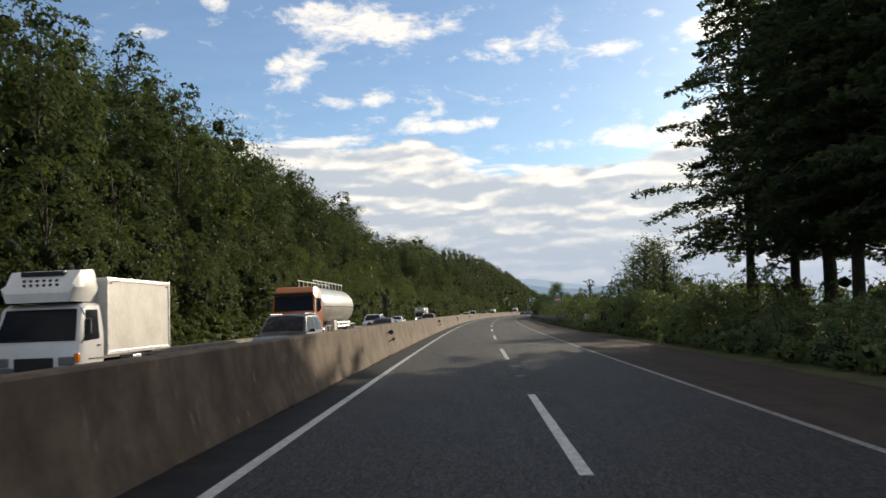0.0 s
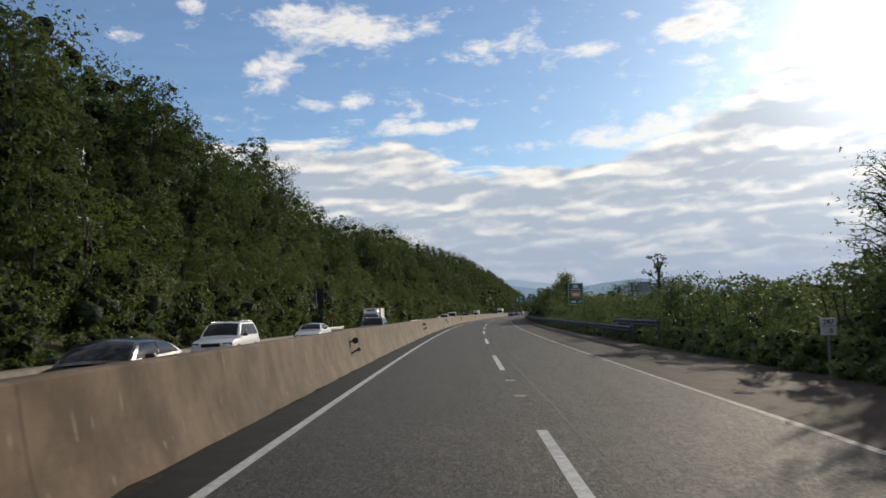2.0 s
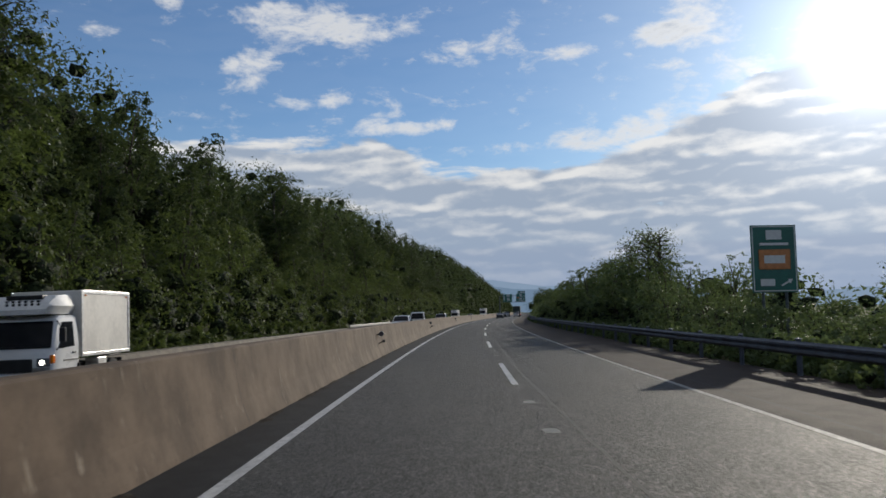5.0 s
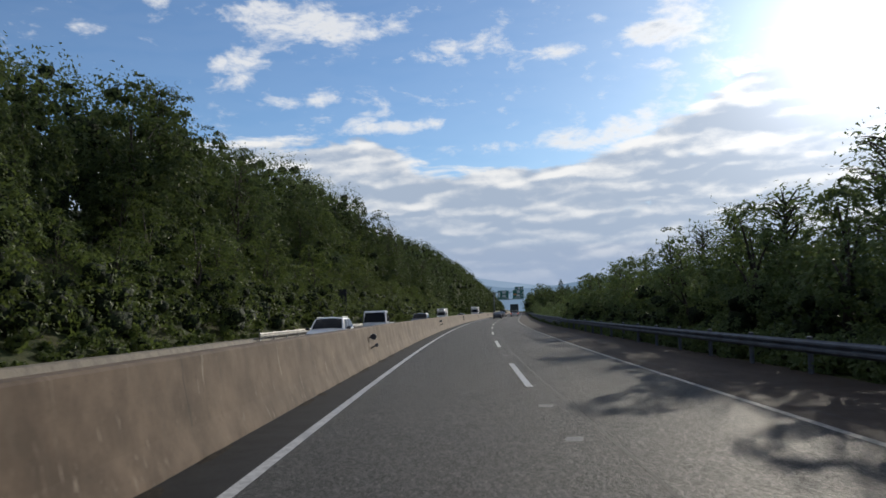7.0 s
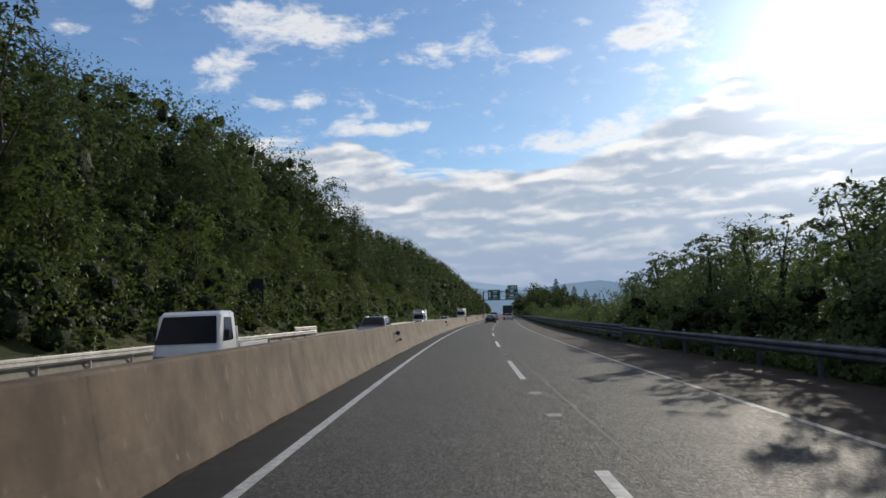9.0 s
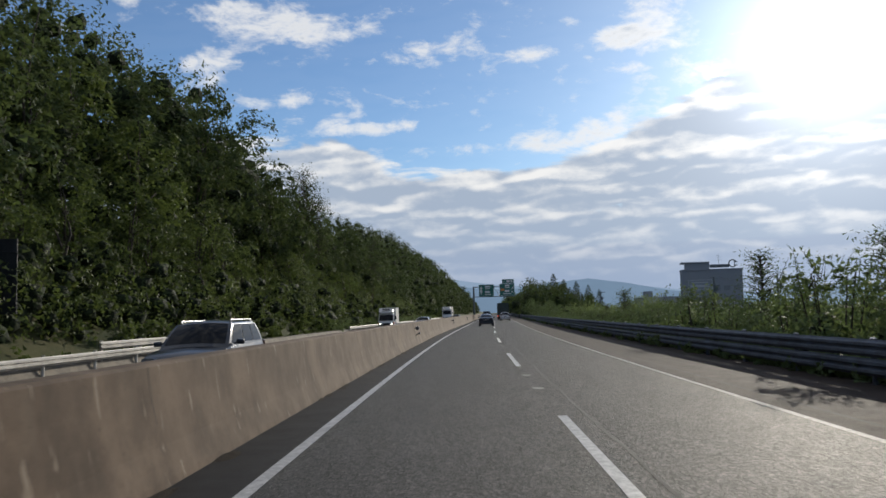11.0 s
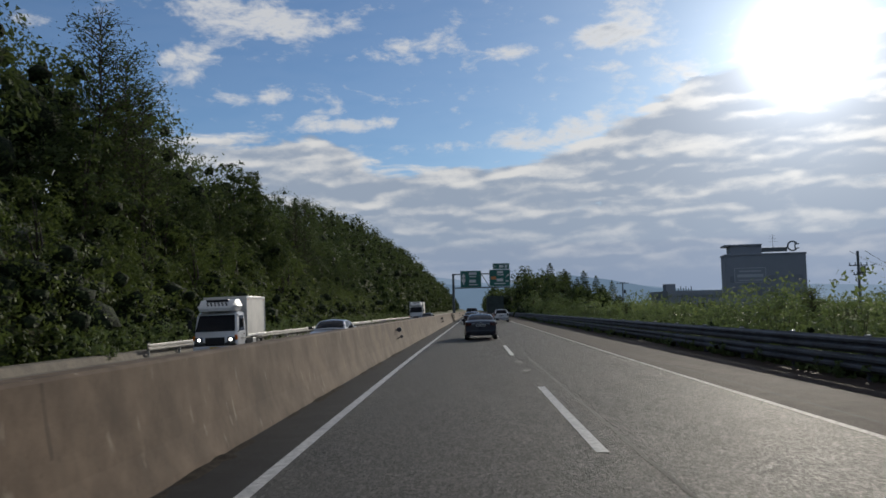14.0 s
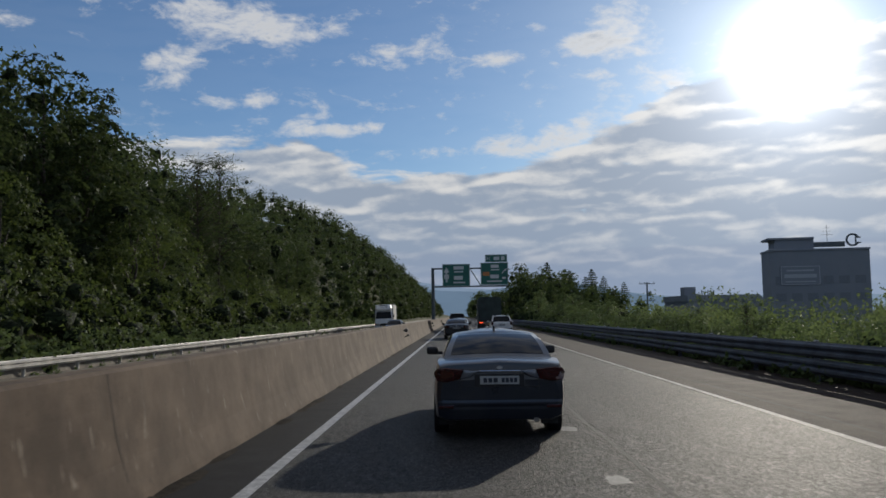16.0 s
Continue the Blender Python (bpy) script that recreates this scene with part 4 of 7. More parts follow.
def plant_right():
    r = np.random.default_rng(33)
    pr = [shrub(201, 2.6, 1.9, 3000, 0.14), shrub(202, 3.2, 2.2, 3400, 0.145), shrub(203, 2.0, 1.7, 2600, 0.13)]
    tr = [broad_tree(211, 7.0, 2.5, 6000, 0.18, M_SHRUB, 0.06, 0.42), broad_tree(212, 6.0, 2.3, 5600, 0.18, M_SHRUB, 0.06, 0.42)]
    ai = [airy_tree(221, 6.5, 2.0, 0.17, None, 95), airy_tree(222, 5.0, 1.7, 0.16, None, 80)]
    # wanted height of the growth beside the guard rail
    want_s = [-20, 30, 45, 60, 72, 90, 115, 128, 145, 160, 175, 190, 205, 225, 235, 250, 262, 280, 300, 340, 380, 400, 430]
    want_h = [3.3, 3.5, 4.5, 5.2, 4.5, 3.9, 4.0, 2.6, 3.6, 6.4, 6.8, 6.8, 6.7, 6.6, 6.6, 3.8, 4.0, 2.7, 2.8, 2.3, 3.0, 4.8, 6.0]
    s1, t1, a1, back = [], [], [], []
    s = 0.0
    while s < 425:
        h = float(np.interp(s, want_s, want_h))
        back.append((s, 15.8 + r.uniform(-0.8, 1.2), h * r.uniform(0.75, 1.0)))
        back.append((s + 1.5, 18.6 + r.uniform(-0.8, 1.2), h * r.uniform(0.7, 0.95)))
        for o in (9.1, 12.6):
            hh = h * r.uniform(0.74, 1.0) * (0.85 if o < 10 else 1.0)
            if hh > 3.7:
                k = int(r.integers(0, 2))
                t1.append((k, spot(s + r.uniform(-1, 1), o + r.uniform(-0.6, 0.8), hh / (7.0, 6.0)[k] * 1.0, r)))
            else:
                k = int(r.integers(0, 3))
                s1.append((k, spot(s + r.uniform(-1, 1), o + r.uniform(-0.5, 0.8), hh / (3.1, 3.7, 2.5)[k], r)))
        s += r.uniform(2.7, 3.7)
    thicket("roadside_growth", back, 92, 0.25, 80, "dense green growth behind the roadside shrubs", None, 0.4)
    verge = []
    for q in np.arange(0, 430, 1.5):
        for k in range(2):
            verge.append((float(q) + r.uniform(-0.8, 0.8), 8.5 + r.uniform(-0.3, 0.4), r.uniform(0.6, 1.15)))
    for q in np.arange(62, 430, 0.75):
        verge.append((float(q) + r.uniform(-0.2, 0.2), 7.72 + r.uniform(-0.1, 0.15), r.uniform(0.75, 0.95)))
        verge.append((float(q) + r.uniform(-0.3, 0.3), 7.28 + r.uniform(-0.1, 0.12), r.uniform(0.4, 0.68)))
    for q in np.arange(224, 430, 0.42):
        verge.append((float(q), 7.10 + r.uniform(-0.08, 0.08), r.uniform(0.55, 0.8)))
    thicket("verge_growth", verge, 94, 0.17, 50, "weeds and low shoots under the guard rail", None, 0.5)
    field = [(float(r.uniform(312, 470)), float(r.uniform(19, 50)), float(r.uniform(3.6, 6.6))) for k in range(230)]
    thicket("field_growth", field, 93, 0.30, 150, "tangled light green bushes below the road's embankment", M_FIELD, 0.0)
    field = [(float(r.uniform(330, 720)), float(r.uniform(50, 150)), float(r.uniform(3.0, 6.0))) for k in range(200)]
    thicket("field_growth", field, 95, 0.55, 50, "bushes and low trees scattered over the fields", M_FIELD, 0.0)
    for s, o, h in ((62, 11.5, 7.2), (66, 13, 7.8), (70, 12, 6.4), (58, 12, 6.0), (100, 12.5, 4.2), (109, 11.5, 4.3), (118, 12, 4.2), (132, 13, 4.0), (138, 14, 4.2), (164, 11.5, 7.4), (170, 12, 7.9), (176, 11.8, 7.8), (184, 11.5, 7.5), (192, 12, 7.2), (198, 12, 7.1),
                    (204, 12, 6.9), (215, 12, 6.6), (228, 12, 6.2), (248, 12, 5.0), (252, 13, 5.6), (262, 12, 5.2), (258, 12.5, 4.2), (300, 12, 4.2), (303, 13, 3.6), (312, 12, 3.4), (352, 12, 2.8)):
        k = int(r.integers(0, 2))
        a1.append((k, spot(s, o, h / (6.5, 5.0)[k], r)))
    scatter(pr, s1, "leafy green roadside shrub behind the guard rail", "shrub", "roadside shrubs")
    scatter(tr, t1, "low dense green roadside tree behind the guard rail", "tree", "roadside trees")
    scatter(ai, a1, "young feathery-leaved tree standing above the shrubs", "tree", "young roadside trees")
    ivy = creeper_stump(231)
    ivy.matrix_basis = Matrix.Translation(place(102, 12.0, 0.0)) @ Matrix.Rotation(radians(12), 4, "Z")
    tagged(ivy, "broken creeper-clad tree trunk with leaf tufts above the shrubs", "tree")
    # larger trees further along
    f1 = []
    for s in np.arange(436, 760, 7.0):
        for o in (13, 20, 28):
            h = float(np.interp(s, [436, 450, 475, 520, 560, 760], [6.0, 9.0, 13.0, 12.0, 10.0, 9.0])) * (1.0 if o < 25 else 0.75)
            f1.append((s + r.uniform(-2, 2), o + r.uniform(-2, 2), h * r.uniform(0.85, 1.1)))
    far_crowns("roadside_woods", f1, 80, 0.55, 100, "dark green trees beside the road ahead")
    f2 = [(float(q) + r.uniform(-4, 4), o + r.uniform(-2, 2), r.uniform(12, 17)) for q in np.arange(764, 1300, 13.0) for o in (12.0, 18.0, 26.0, 36.0)]
    far_crowns("roadside_woods", f2, 81, 1.3, 44, "most distant trees where the road runs out of sight", 4)
    # tall conifers by the shoulder
    pn = [pine_tree(301, 22.0, 5.0, 5.8), pine_tree(302, 20.0, 5.2, 5.2)]
    p1 = []
    for s, o, k, sc in ((48, 14.6, 0, 1.05), (44.5, 15.8, 1, 1.05), (43.5, 17.5, 0, 0.95), (38.5, 15.2, 0, 1.05), (38, 18.2, 1, 1.0), (34.5, 14.6, 1, 1.06), (33, 17.0, 0, 1.0), (29.5, 15.2, 0, 1.0), (25, 15.6, 1, 1.0)):
        p1.append((k, spot(s, o, sc, r)))
    for s, o, top in ((533, 22, 14.7), (512, 24, 12.6), (488, 22, 10.8), (478, 25, 9.6), (467, 22, 8.2), (499, 31, 10.0), (486, 33, 7.6), (480, 30, 6.0)):
        k = int(r.integers(0, 2))
        p1.append((k, spot(s, o, (top - ground_height(s, o)) / (22.0, 20.0)[k], r)))
    scatter(pn, p1, "dark conifer with a bare lower trunk beside the road", "tree", "conifers beside the road")


plant_hill()
plant_far_hill()
plant_right()

# ======================================================================
# box, loft and pane helpers for built things
# ======================================================================
def bm_box(bm, cx, cy, cz, sx, sy, sz, bevel=0.0, m=None):
    """Add a bevelled box to a bmesh."""
    made = bmesh.ops.create_cube(bm, size=1.0)["verts"]
    bmesh.ops.scale(bm, vec=(sx, sy, sz), verts=made)
    if m is not None:
        bmesh.ops.transform(bm, matrix=m, verts=made)
    bmesh.ops.translate(bm, vec=(cx, cy, cz), verts=made)
    if bevel:
        edges = list({e for v in made for e in v.link_edges})
        bmesh.ops.bevel(bm, geom=edges, offset=bevel, segments=2, affect="EDGES", profile=0.6)
    return made


def box_part(name, at, size, mat, parent, bevel=0.01, label="", m=None):
    bm = bmesh.new()
    bm_box(bm, *at, *size, bevel=bevel, m=m)
    return part(name, bm, mat, parent, label)


def bm_cyl(bm, p0, p1, r0, r1=None, segs=14):
    p0, p1 = Vector(p0), Vector(p1)
    d = p1 - p0
    got = bmesh.ops.create_cone(bm, cap_ends=True, segments=segs, radius1=r0, radius2=r0 if r1 is None else r1, depth=d.length)["verts"]
    bmesh.ops.transform(bm, matrix=Matrix.Translation((p0 + p1) / 2) @ d.to_track_quat("Z", "Y").to_matrix().to_4x4(), verts=got)
    return got


def cyl_part(name, p0, p1, r0, mat, parent, r1=None, segs=14, label=""):
    bm = bmesh.new()
    bm_cyl(bm, p0, p1, r0, r1, segs)
    return part(name, bm, mat, parent, label)


def pane_part(name, quad, mat, parent, inset=0.08, thick=0.008, label=""):
    """A thin plate that lies on the four-cornered face quad, set in from its edges and slightly proud."""
    a, b, c, d = [Vector(q) for q in quad]
    ctr = (a + b + c + d) / 4
    nrm = (b - a).cross(d - a).normalized()
    pts = []
    for q in (a, b, c, d):
        v = ctr - q
        pts.append(q + v.normalized() * min(inset, v.length * 0.4))
    bm = bmesh.new()
    lo = [bm.verts.new(p + nrm * 0.001) for p in pts]
    hi = [bm.verts.new(p + nrm * thick) for p in pts]
    bm.faces.new(hi)
    bm.faces.new(lo[::-1])
    for i in range(4):
        bm.faces.new((lo[i], lo[(i + 1) % 4], hi[(i + 1) % 4], hi[i]))
    return part(name, bm, mat, parent, label)


def loft_part(name, loops, mat, parent, smooth=True, label=""):
    """Skin through closed loops of equal length, capped at both ends."""
    k = len(loops[0])
    verts = [p for l in loops for p in l]
    faces = []
    for i in range(len(loops) - 1):
        for j in range(k):
            faces.append((i * k + j, i * k + (j + 1) % k, (i + 1) * k + (j + 1) % k, (i + 1) * k + j))
    faces.append(tuple(range(k))[::-1])
    faces.append(tuple((len(loops) - 1) * k + j for j in range(k)))
    me = mesh_from(name, verts, faces, mat)
    bm = bmesh.new()
    bm.from_mesh(me)
    bmesh.ops.recalc_face_normals(bm, faces=bm.faces)
    if smooth:
        for f in bm.faces:
            f.smooth = len(f.verts) == 4
        for e in bm.edges:
            if len(e.link_faces) == 2 and e.calc_face_angle(0) > radians(38):
                e.smooth = False
    bm.to_mesh(me)
    bm.free()
    ob = new(name, me)
    ob.parent = parent
    if label:
        ob["label"] = label
    return ob


def glass_build(N):
    p = N.add("ShaderNodeTexCoord").outputs["Object"]
    n = N.noise(p, 3.0, 4)
    return principled(N, N.mix(n, (0.006, 0.007, 0.009), (0.016, 0.018, 0.022)), 0.07, 0.0, spec=0.12)


M_GLASS = material("tinted_glass", glass_build)


def car_paint(name, color, metal=0.35):
    def build(N):
        p = N.add("ShaderNodeTexCoord").outputs["Object"]
        dust = N.noise(p, 1.8, 5)
        col = N.mix(N.m("MULTIPLY", N.smooth(dust, 0.4, 0.75), 0.08), color, (0.2, 0.18, 0.15))
        return principled(N, col, N.m("ADD", 0.22, N.m("MULTIPLY", dust, 0.15)), metal, coat=0.5)

    return material(name, build)


def _emit(N, color, strength):
    e = N.add("ShaderNodeEmission")
    N.put(e.inputs[0], (*color, 1))
    N.put(e.inputs[1], strength)
    return e.outputs[0]


P_NAVY = car_paint("dark_blue_grey_paint", (0.018, 0.023, 0.034), 0.2)
P_BLACK = car_paint("black_paint", (0.012, 0.013, 0.015))
P_WHITE = car_paint("white_car_paint", (0.72, 0.72, 0.71), 0.0)
P_SILVER = car_paint("silver_paint", (0.42, 0.44, 0.47), 0.6)
P_ORANGE = car_paint("orange_paint", (0.62, 0.17, 0.03), 0.1)
M_TYRE = plain("tyre_rubber", (0.016, 0.016, 0.017), 0.85, vary=0.25, bump=0.3)
M_RIM = plain("wheel_alloy", (0.45, 0.45, 0.46), 0.35, 0.85, vary=0.1)
M_CHROME = plain("chrome", (0.75, 0.75, 0.76), 0.12, 1.0, vary=0.03)
M_RED = plain("red_lens", (0.05, 0.009, 0.009), 0.15, vary=0.1, coat=0.6)
M_CLEAR = plain("clear_lens", (0.17, 0.18, 0.20), 0.12, 0.2, vary=0.05, coat=0.6)
M_AMBER = plain("amber_lens", (0.75, 0.20, 0.02), 0.15, vary=0.05, coat=0.5)
M_PLATE = plain("plate_white", (0.42, 0.43, 0.42), 0.4, vary=0.04)
M_PLATEY = plain("plate_yellow", (0.60, 0.40, 0.03), 0.4, vary=0.05)
M_INK = plain("dark_ink", (0.03, 0.035, 0.05), 0.5, vary=0.1)
M_BOX = plain("cargo_box_panel", (0.66, 0.63, 0.57), 0.45, vary=0.1, scale=0.9)
M_TANK = plain("tank_cream_paint", (0.60, 0.56, 0.49), 0.3, 0.1, vary=0.1, scale=0.7, coat=0.3)
M_CHASSIS = plain("chassis_dark_steel", (0.035, 0.035, 0.036), 0.6, 0.3, vary=0.3)
M_ALU = plain("aluminium", (0.60, 0.60, 0.60), 0.35, 0.8, vary=0.15)
M_TARP = plain("dark_green_tarpaulin", (0.035, 0.05, 0.045), 0.75, vary=0.25, scale=1.2, bump=0.5)
M_LAMP = material("lit_lamp", lambda N: _emit(N, (1.0, 0.93, 0.8), 9.0))
M_TAIL = material("lit_tail_lamp", lambda N: _emit(N, (1.0, 0.10, 0.03), 2.2))


def wheel(parent, x, y, r, w, rim=M_RIM):
    """A wheel: rounded tyre and dished rim with spokes."""
    out = 1 if x > 0 else -1
    prof = [(r * 0.62, -w / 2), (r * 0.92, -w / 2), (r, -w * 0.32), (r, w * 0.32), (r * 0.92, w / 2), (r * 0.62, w / 2)]
    seg = 20
    verts, faces = [], []
    for i in range(seg):
        a = 2 * math.pi * i / seg
        for pr, px in prof:
            verts.append((x + px, y + math.cos(a) * pr, r + math.sin(a) * pr))
    k = len(prof)
    for i in range(seg):
        for j in range(k):
            a, b = i * k + j, i * k + (j + 1) % k
            c, d = ((i + 1) % seg) * k + (j + 1) % k, ((i + 1) % seg) * k + j
            faces.append((a, b, c, d))
    holder = new("wheel", mesh_from("tyre", verts, faces, M_TYRE, True))
    holder.name = "wheel"
    holder.parent = parent
    bm = bmesh.new()
    xo = x + out * w * 0.22
    bm_cyl(bm, (x - out * w * 0.3, y, r), (xo, y, r), r * 0.62, segs=20)
    for i in range(6):
        a = 2 * math.pi * i / 6
        bm_box(bm, xo + out * 0.015, y + math.cos(a) * r * 0.33, r + math.sin(a) * r * 0.33, 0.03, r * 0.13, r * 0.5, 0.006, Matrix.Rotation(-a + math.pi / 2, 4, "X"))
    bm_cyl(bm, (xo, y, r), (xo + out * 0.035, y, r), r * 0.14, segs=12)
    part("rim", bm, rim, holder)
    return holder


def section(y, zb, zt, w, crown=0.02):
    """Cross-section loop of a car's lower body at y."""
    half = [(w * 0.80, zb), (w * 0.97, zb + 0.06), (w, zb + (zt - zb) * 0.45), (w * 0.985, zb + (zt - zb) * 0.75), (w * 0.94, zt - 0.02), (w * 0.80, zt)]
    right = [(x, y, z) for x, z in half]
    left = [(-x, y, z) for x, z in half[::-1]]
    return right + [(0, y, zt + crown)] + left


def lens_part(name, ring, side, mat, parent, label=""):
    """A lamp lens: the closed ring of points, domed outwards and 6 cm deep."""
    mid = sum((Vector(p) for p in ring), Vector()) / len(ring)
    out = Vector((side * 0.25, -1, 0)).normalized()
    loops = [[Vector(p) - out * 0.05 for p in ring], [Vector(p) + out * 0.008 for p in ring], [Vector(p).lerp(mid, 0.12) + out * 0.020 for p in ring], [Vector(p).lerp(mid, 0.5) + out * 0.028 for p in ring]]
    return loft_part(name, loops, mat, parent, True, label)


def car(name, paint, style, label, rear_lamps=M_RED, plate=M_PLATE, lights_on=False):
    """A passenger car; it faces +y and stands on z = 0. style holds its measures."""
    S = style
    L, W, H = S["size"]
    w = W / 2
    root = new(name)
    body = loft_part("body", [section(y * L / 2, zb, zt, w * f, c) for y, zb, zt, f, c in S["body"]], paint, root)
    # cabin
    yr0, yr1, yf1, yf0 = [v * L / 2 for v in S["cabin"]]
    zr, zf = S["belt"]
    wb, wt = w * S.get("base", 0.90), w * S["top"]
    zt = H - 0.05
    bend = S.get("curve", 1.5)

    def skin(side, f, u, out=0.0):
        """Point of the cabin: side 0 back, 1 right, 2 front, 3 left; f along it, u up, out proud of it."""
        v = max(0.0, u)
        zq = 1 - (1 - min(v, 1)) ** bend if u >= 0 else u
        xq, yq = (v ** 1.25 if u >= 0 else u), u
        ends = {0: ((-1, 0), (1, 0)), 1: ((1, 0), (1, 1)), 2: ((1, 1), (-1, 1)), 3: ((-1, 1), (-1, 0))}[side]
        pts = []
        for sx, fr in ends:
            y0, y1, z0 = (yf0, yf1, zf) if fr else (yr0, yr1, zr)
            pts.append(Vector((sx * (wb + (wt - wb) * xq), y0 + (y1 - y0) * yq, z0 + (zt - z0) * zq)))
        p = pts[0].lerp(pts[1], f)
        bow = 4 * f * (1 - f)
        n = ((0, -1, 0.4), (1, 0, 0.3), (0, 1, 0.5), (-1, 0, 0.3))[side]
        return p + Vector(n) * (bow * (0.075, 0.03, 0.10, 0.03)[side] + out)

    def loop(u, up=0.0, pull=0.0):
        out = []
        for side in range(4):
            for i in range(6):
                q = skin(side, i / 6, u)
                out.append(Vector((q.x * (1 - pull), (q.y - (yr1 + yf1) / 2) * (1 - pull) + (yr1 + yf1) / 2, q.z + up)))
        return out

    loft_part("cabin", [loop(u) for u in (-0.05, 0.2, 0.4, 0.6, 0.8, 0.92, 1.0)] + [loop(1.0, 0.022, 0.08), loop(1.0, 0.04, 0.3), loop(1.0, 0.05, 0.7)], paint, root)

    def window(name, side, f0, f1, u0=0.08, u1=0.9):
        """A curved pane lying 8 mm proud of the cabin's skin."""
        nf, nu = 6, 5
        verts, faces = [], []
        for k in range(nu + 1):
            for i in range(nf + 1):
                verts.append(skin(side, f0 + (f1 - f0) * i / nf, u0 + (u1 - u0) * k / nu, 0.008))
        for k in range(nu):
            for i in range(nf):
                q = k * (nf + 1) + i
                faces.append((q, q + 1, q + nf + 2, q + nf + 1))
        ob = new(name, mesh_from(name, verts, faces, M_GLASS, True))
        ob.parent = root

    window("rear_window", 0, 0.06, 0.94)
    window("windscreen", 2, 0.05, 0.95)
    n = S["panes"]
    for side in (1, 3):
        for i in range(n):
            window("side_window", side, 0.05 + 0.9 * i / n + 0.01, 0.05 + 0.9 * (i + 1) / n - 0.01, 0.1, 0.86)
    # wheels, each before a black disc that stands in for the shaded arch recess
    rw = S["wheel"]
    for y in S["axles"]:
        for sx in (-1, 1):
            bm = bmesh.new()
            bm_cyl(bm, (sx * (w - 0.2), y * L / 2, rw + 0.02), (sx * (w + 0.004), y * L / 2, rw + 0.02), rw * 1.14, segs=22)
            part("wheel_arch", bm, M_BLACK, root)
            wheel(root, sx * (w - 0.095), y * L / 2, rw, 0.21)
    # mirrors
    for sx in (-1, 1):
        bm = bmesh.new()
        bm_box(bm, sx * (w + 0.10), yf0 - 0.38, zf + 0.10, 0.20, 0.12, 0.13, 0.04)
        bm_box(bm, sx * (w - 0.01), yf0 - 0.36, zf + 0.06, 0.12, 0.05, 0.05, 0.01)
        part("side_mirror", bm, S.get("mirror", M_BLACK if S["kind"] == "sedan" else paint), root)
    # rear
    yb = -L / 2
    zl = S["lamp"]
    sedan = S["kind"] == "sedan"
    for sx in (-1, 1):
        if sedan:
            # wrap-round outer lens and a clear wedge that points to the chrome strip
            lens_part("tail_light", [(sx * w * a, yb + dy, zl + dz) for a, dy, dz in ((0.54, -0.03, 0.07), (0.80, -0.02, 0.095), (0.93, 0.015, 0.085), (0.985, 0.10, 0.02), (0.94, 0.01, -0.075), (0.80, -0.022, -0.095), (0.60, -0.028, -0.06))], sx, rear_lamps, root, "dark red tail light")
            lens_part("reversing_light", [(sx * w * a, yb + dy, zl + dz) for a, dy, dz in ((0.30, -0.030, 0.05), (0.53, -0.030, 0.066), (0.585, -0.028, -0.055), (0.44, -0.030, -0.03))], sx, M_CLEAR, root, "clear reversing light")
            box_part("reflector", (sx * w * 0.80, yb + 0.002, 0.44), (0.20, 0.03, 0.045), M_RED, root, 0.01)
            box_part("mud_flap", (sx * w * 0.80, -0.575 * L / 2 - rw - 0.05, 0.24), (0.24, 0.015, 0.22), M_BLACK, root, 0.004)
        else:
            bm = bmesh.new()
            bm_box(bm, sx * w * 0.84, yb + 0.05, zl, w * 0.20, 0.16, 0.30, 0.04)
            part("tail_light", bm, rear_lamps, root, "dark red tail light")
    zp = S["plate"]
    if sedan:
        box_part("plate_recess", (0, yb + 0.006, zp), (0.66, 0.02, 0.165), M_BLACK, root, 0.008)
    pl = box_part("number_plate", (0, yb - 0.012, zp), (0.52, 0.02, 0.11), plate, root, 0.004)
    for dx, bw in ((-0.19, 0.050), (-0.125, 0.050), (-0.055, 0.055), (0.045, 0.042), (0.10, 0.042), (0.155, 0.042), (0.21, 0.042)):
        box_part("bar", (dx, yb - 0.024, zp), (bw, 0.004, 0.06), M_INK, pl, 0.0)
    box_part("rear_trim", (0, yb - 0.018, zp + 0.118), (w * 0.64, 0.03, 0.026), M_CHROME, root, 0.008, "chrome strip above the plate")
    box_part("bumper", (0, yb + 0.12, S["bumper"]), (W * 0.955, 0.26, 0.20), S.get("low", paint), root, 0.09)
    box_part("rear_valance", (0, yb + 0.20, S["bumper"] - 0.13), (W * 0.84, 0.3, 0.14), M_BLACK, root, 0.03)
    if sedan:
        bm = bmesh.new()
        bm_cyl(bm, (0, yb - 0.002, zp + 0.165), (0, yb - 0.016, zp + 0.165), 0.032, segs=18)
        bmesh.ops.scale(bm, vec=(1.35, 1, 0.62), space=Matrix.Translation((0, 0, -zp - 0.165)), verts=bm.verts)
        part("boot_badge", bm, M_ALU, root)
        for sx in (-1, 1):
            box_part("boot_gap", (sx * w * 0.585, yb - 0.001, zp - 0.02), (0.010, 0.02, 0.24), M_BLACK, root, 0.002)
        cyl_part("exhaust_tip", (0.48, yb + 0.30, 0.27), (0.48, yb + 0.02, 0.26), 0.04, M_CHROME, root)
    # front
    yn = L / 2
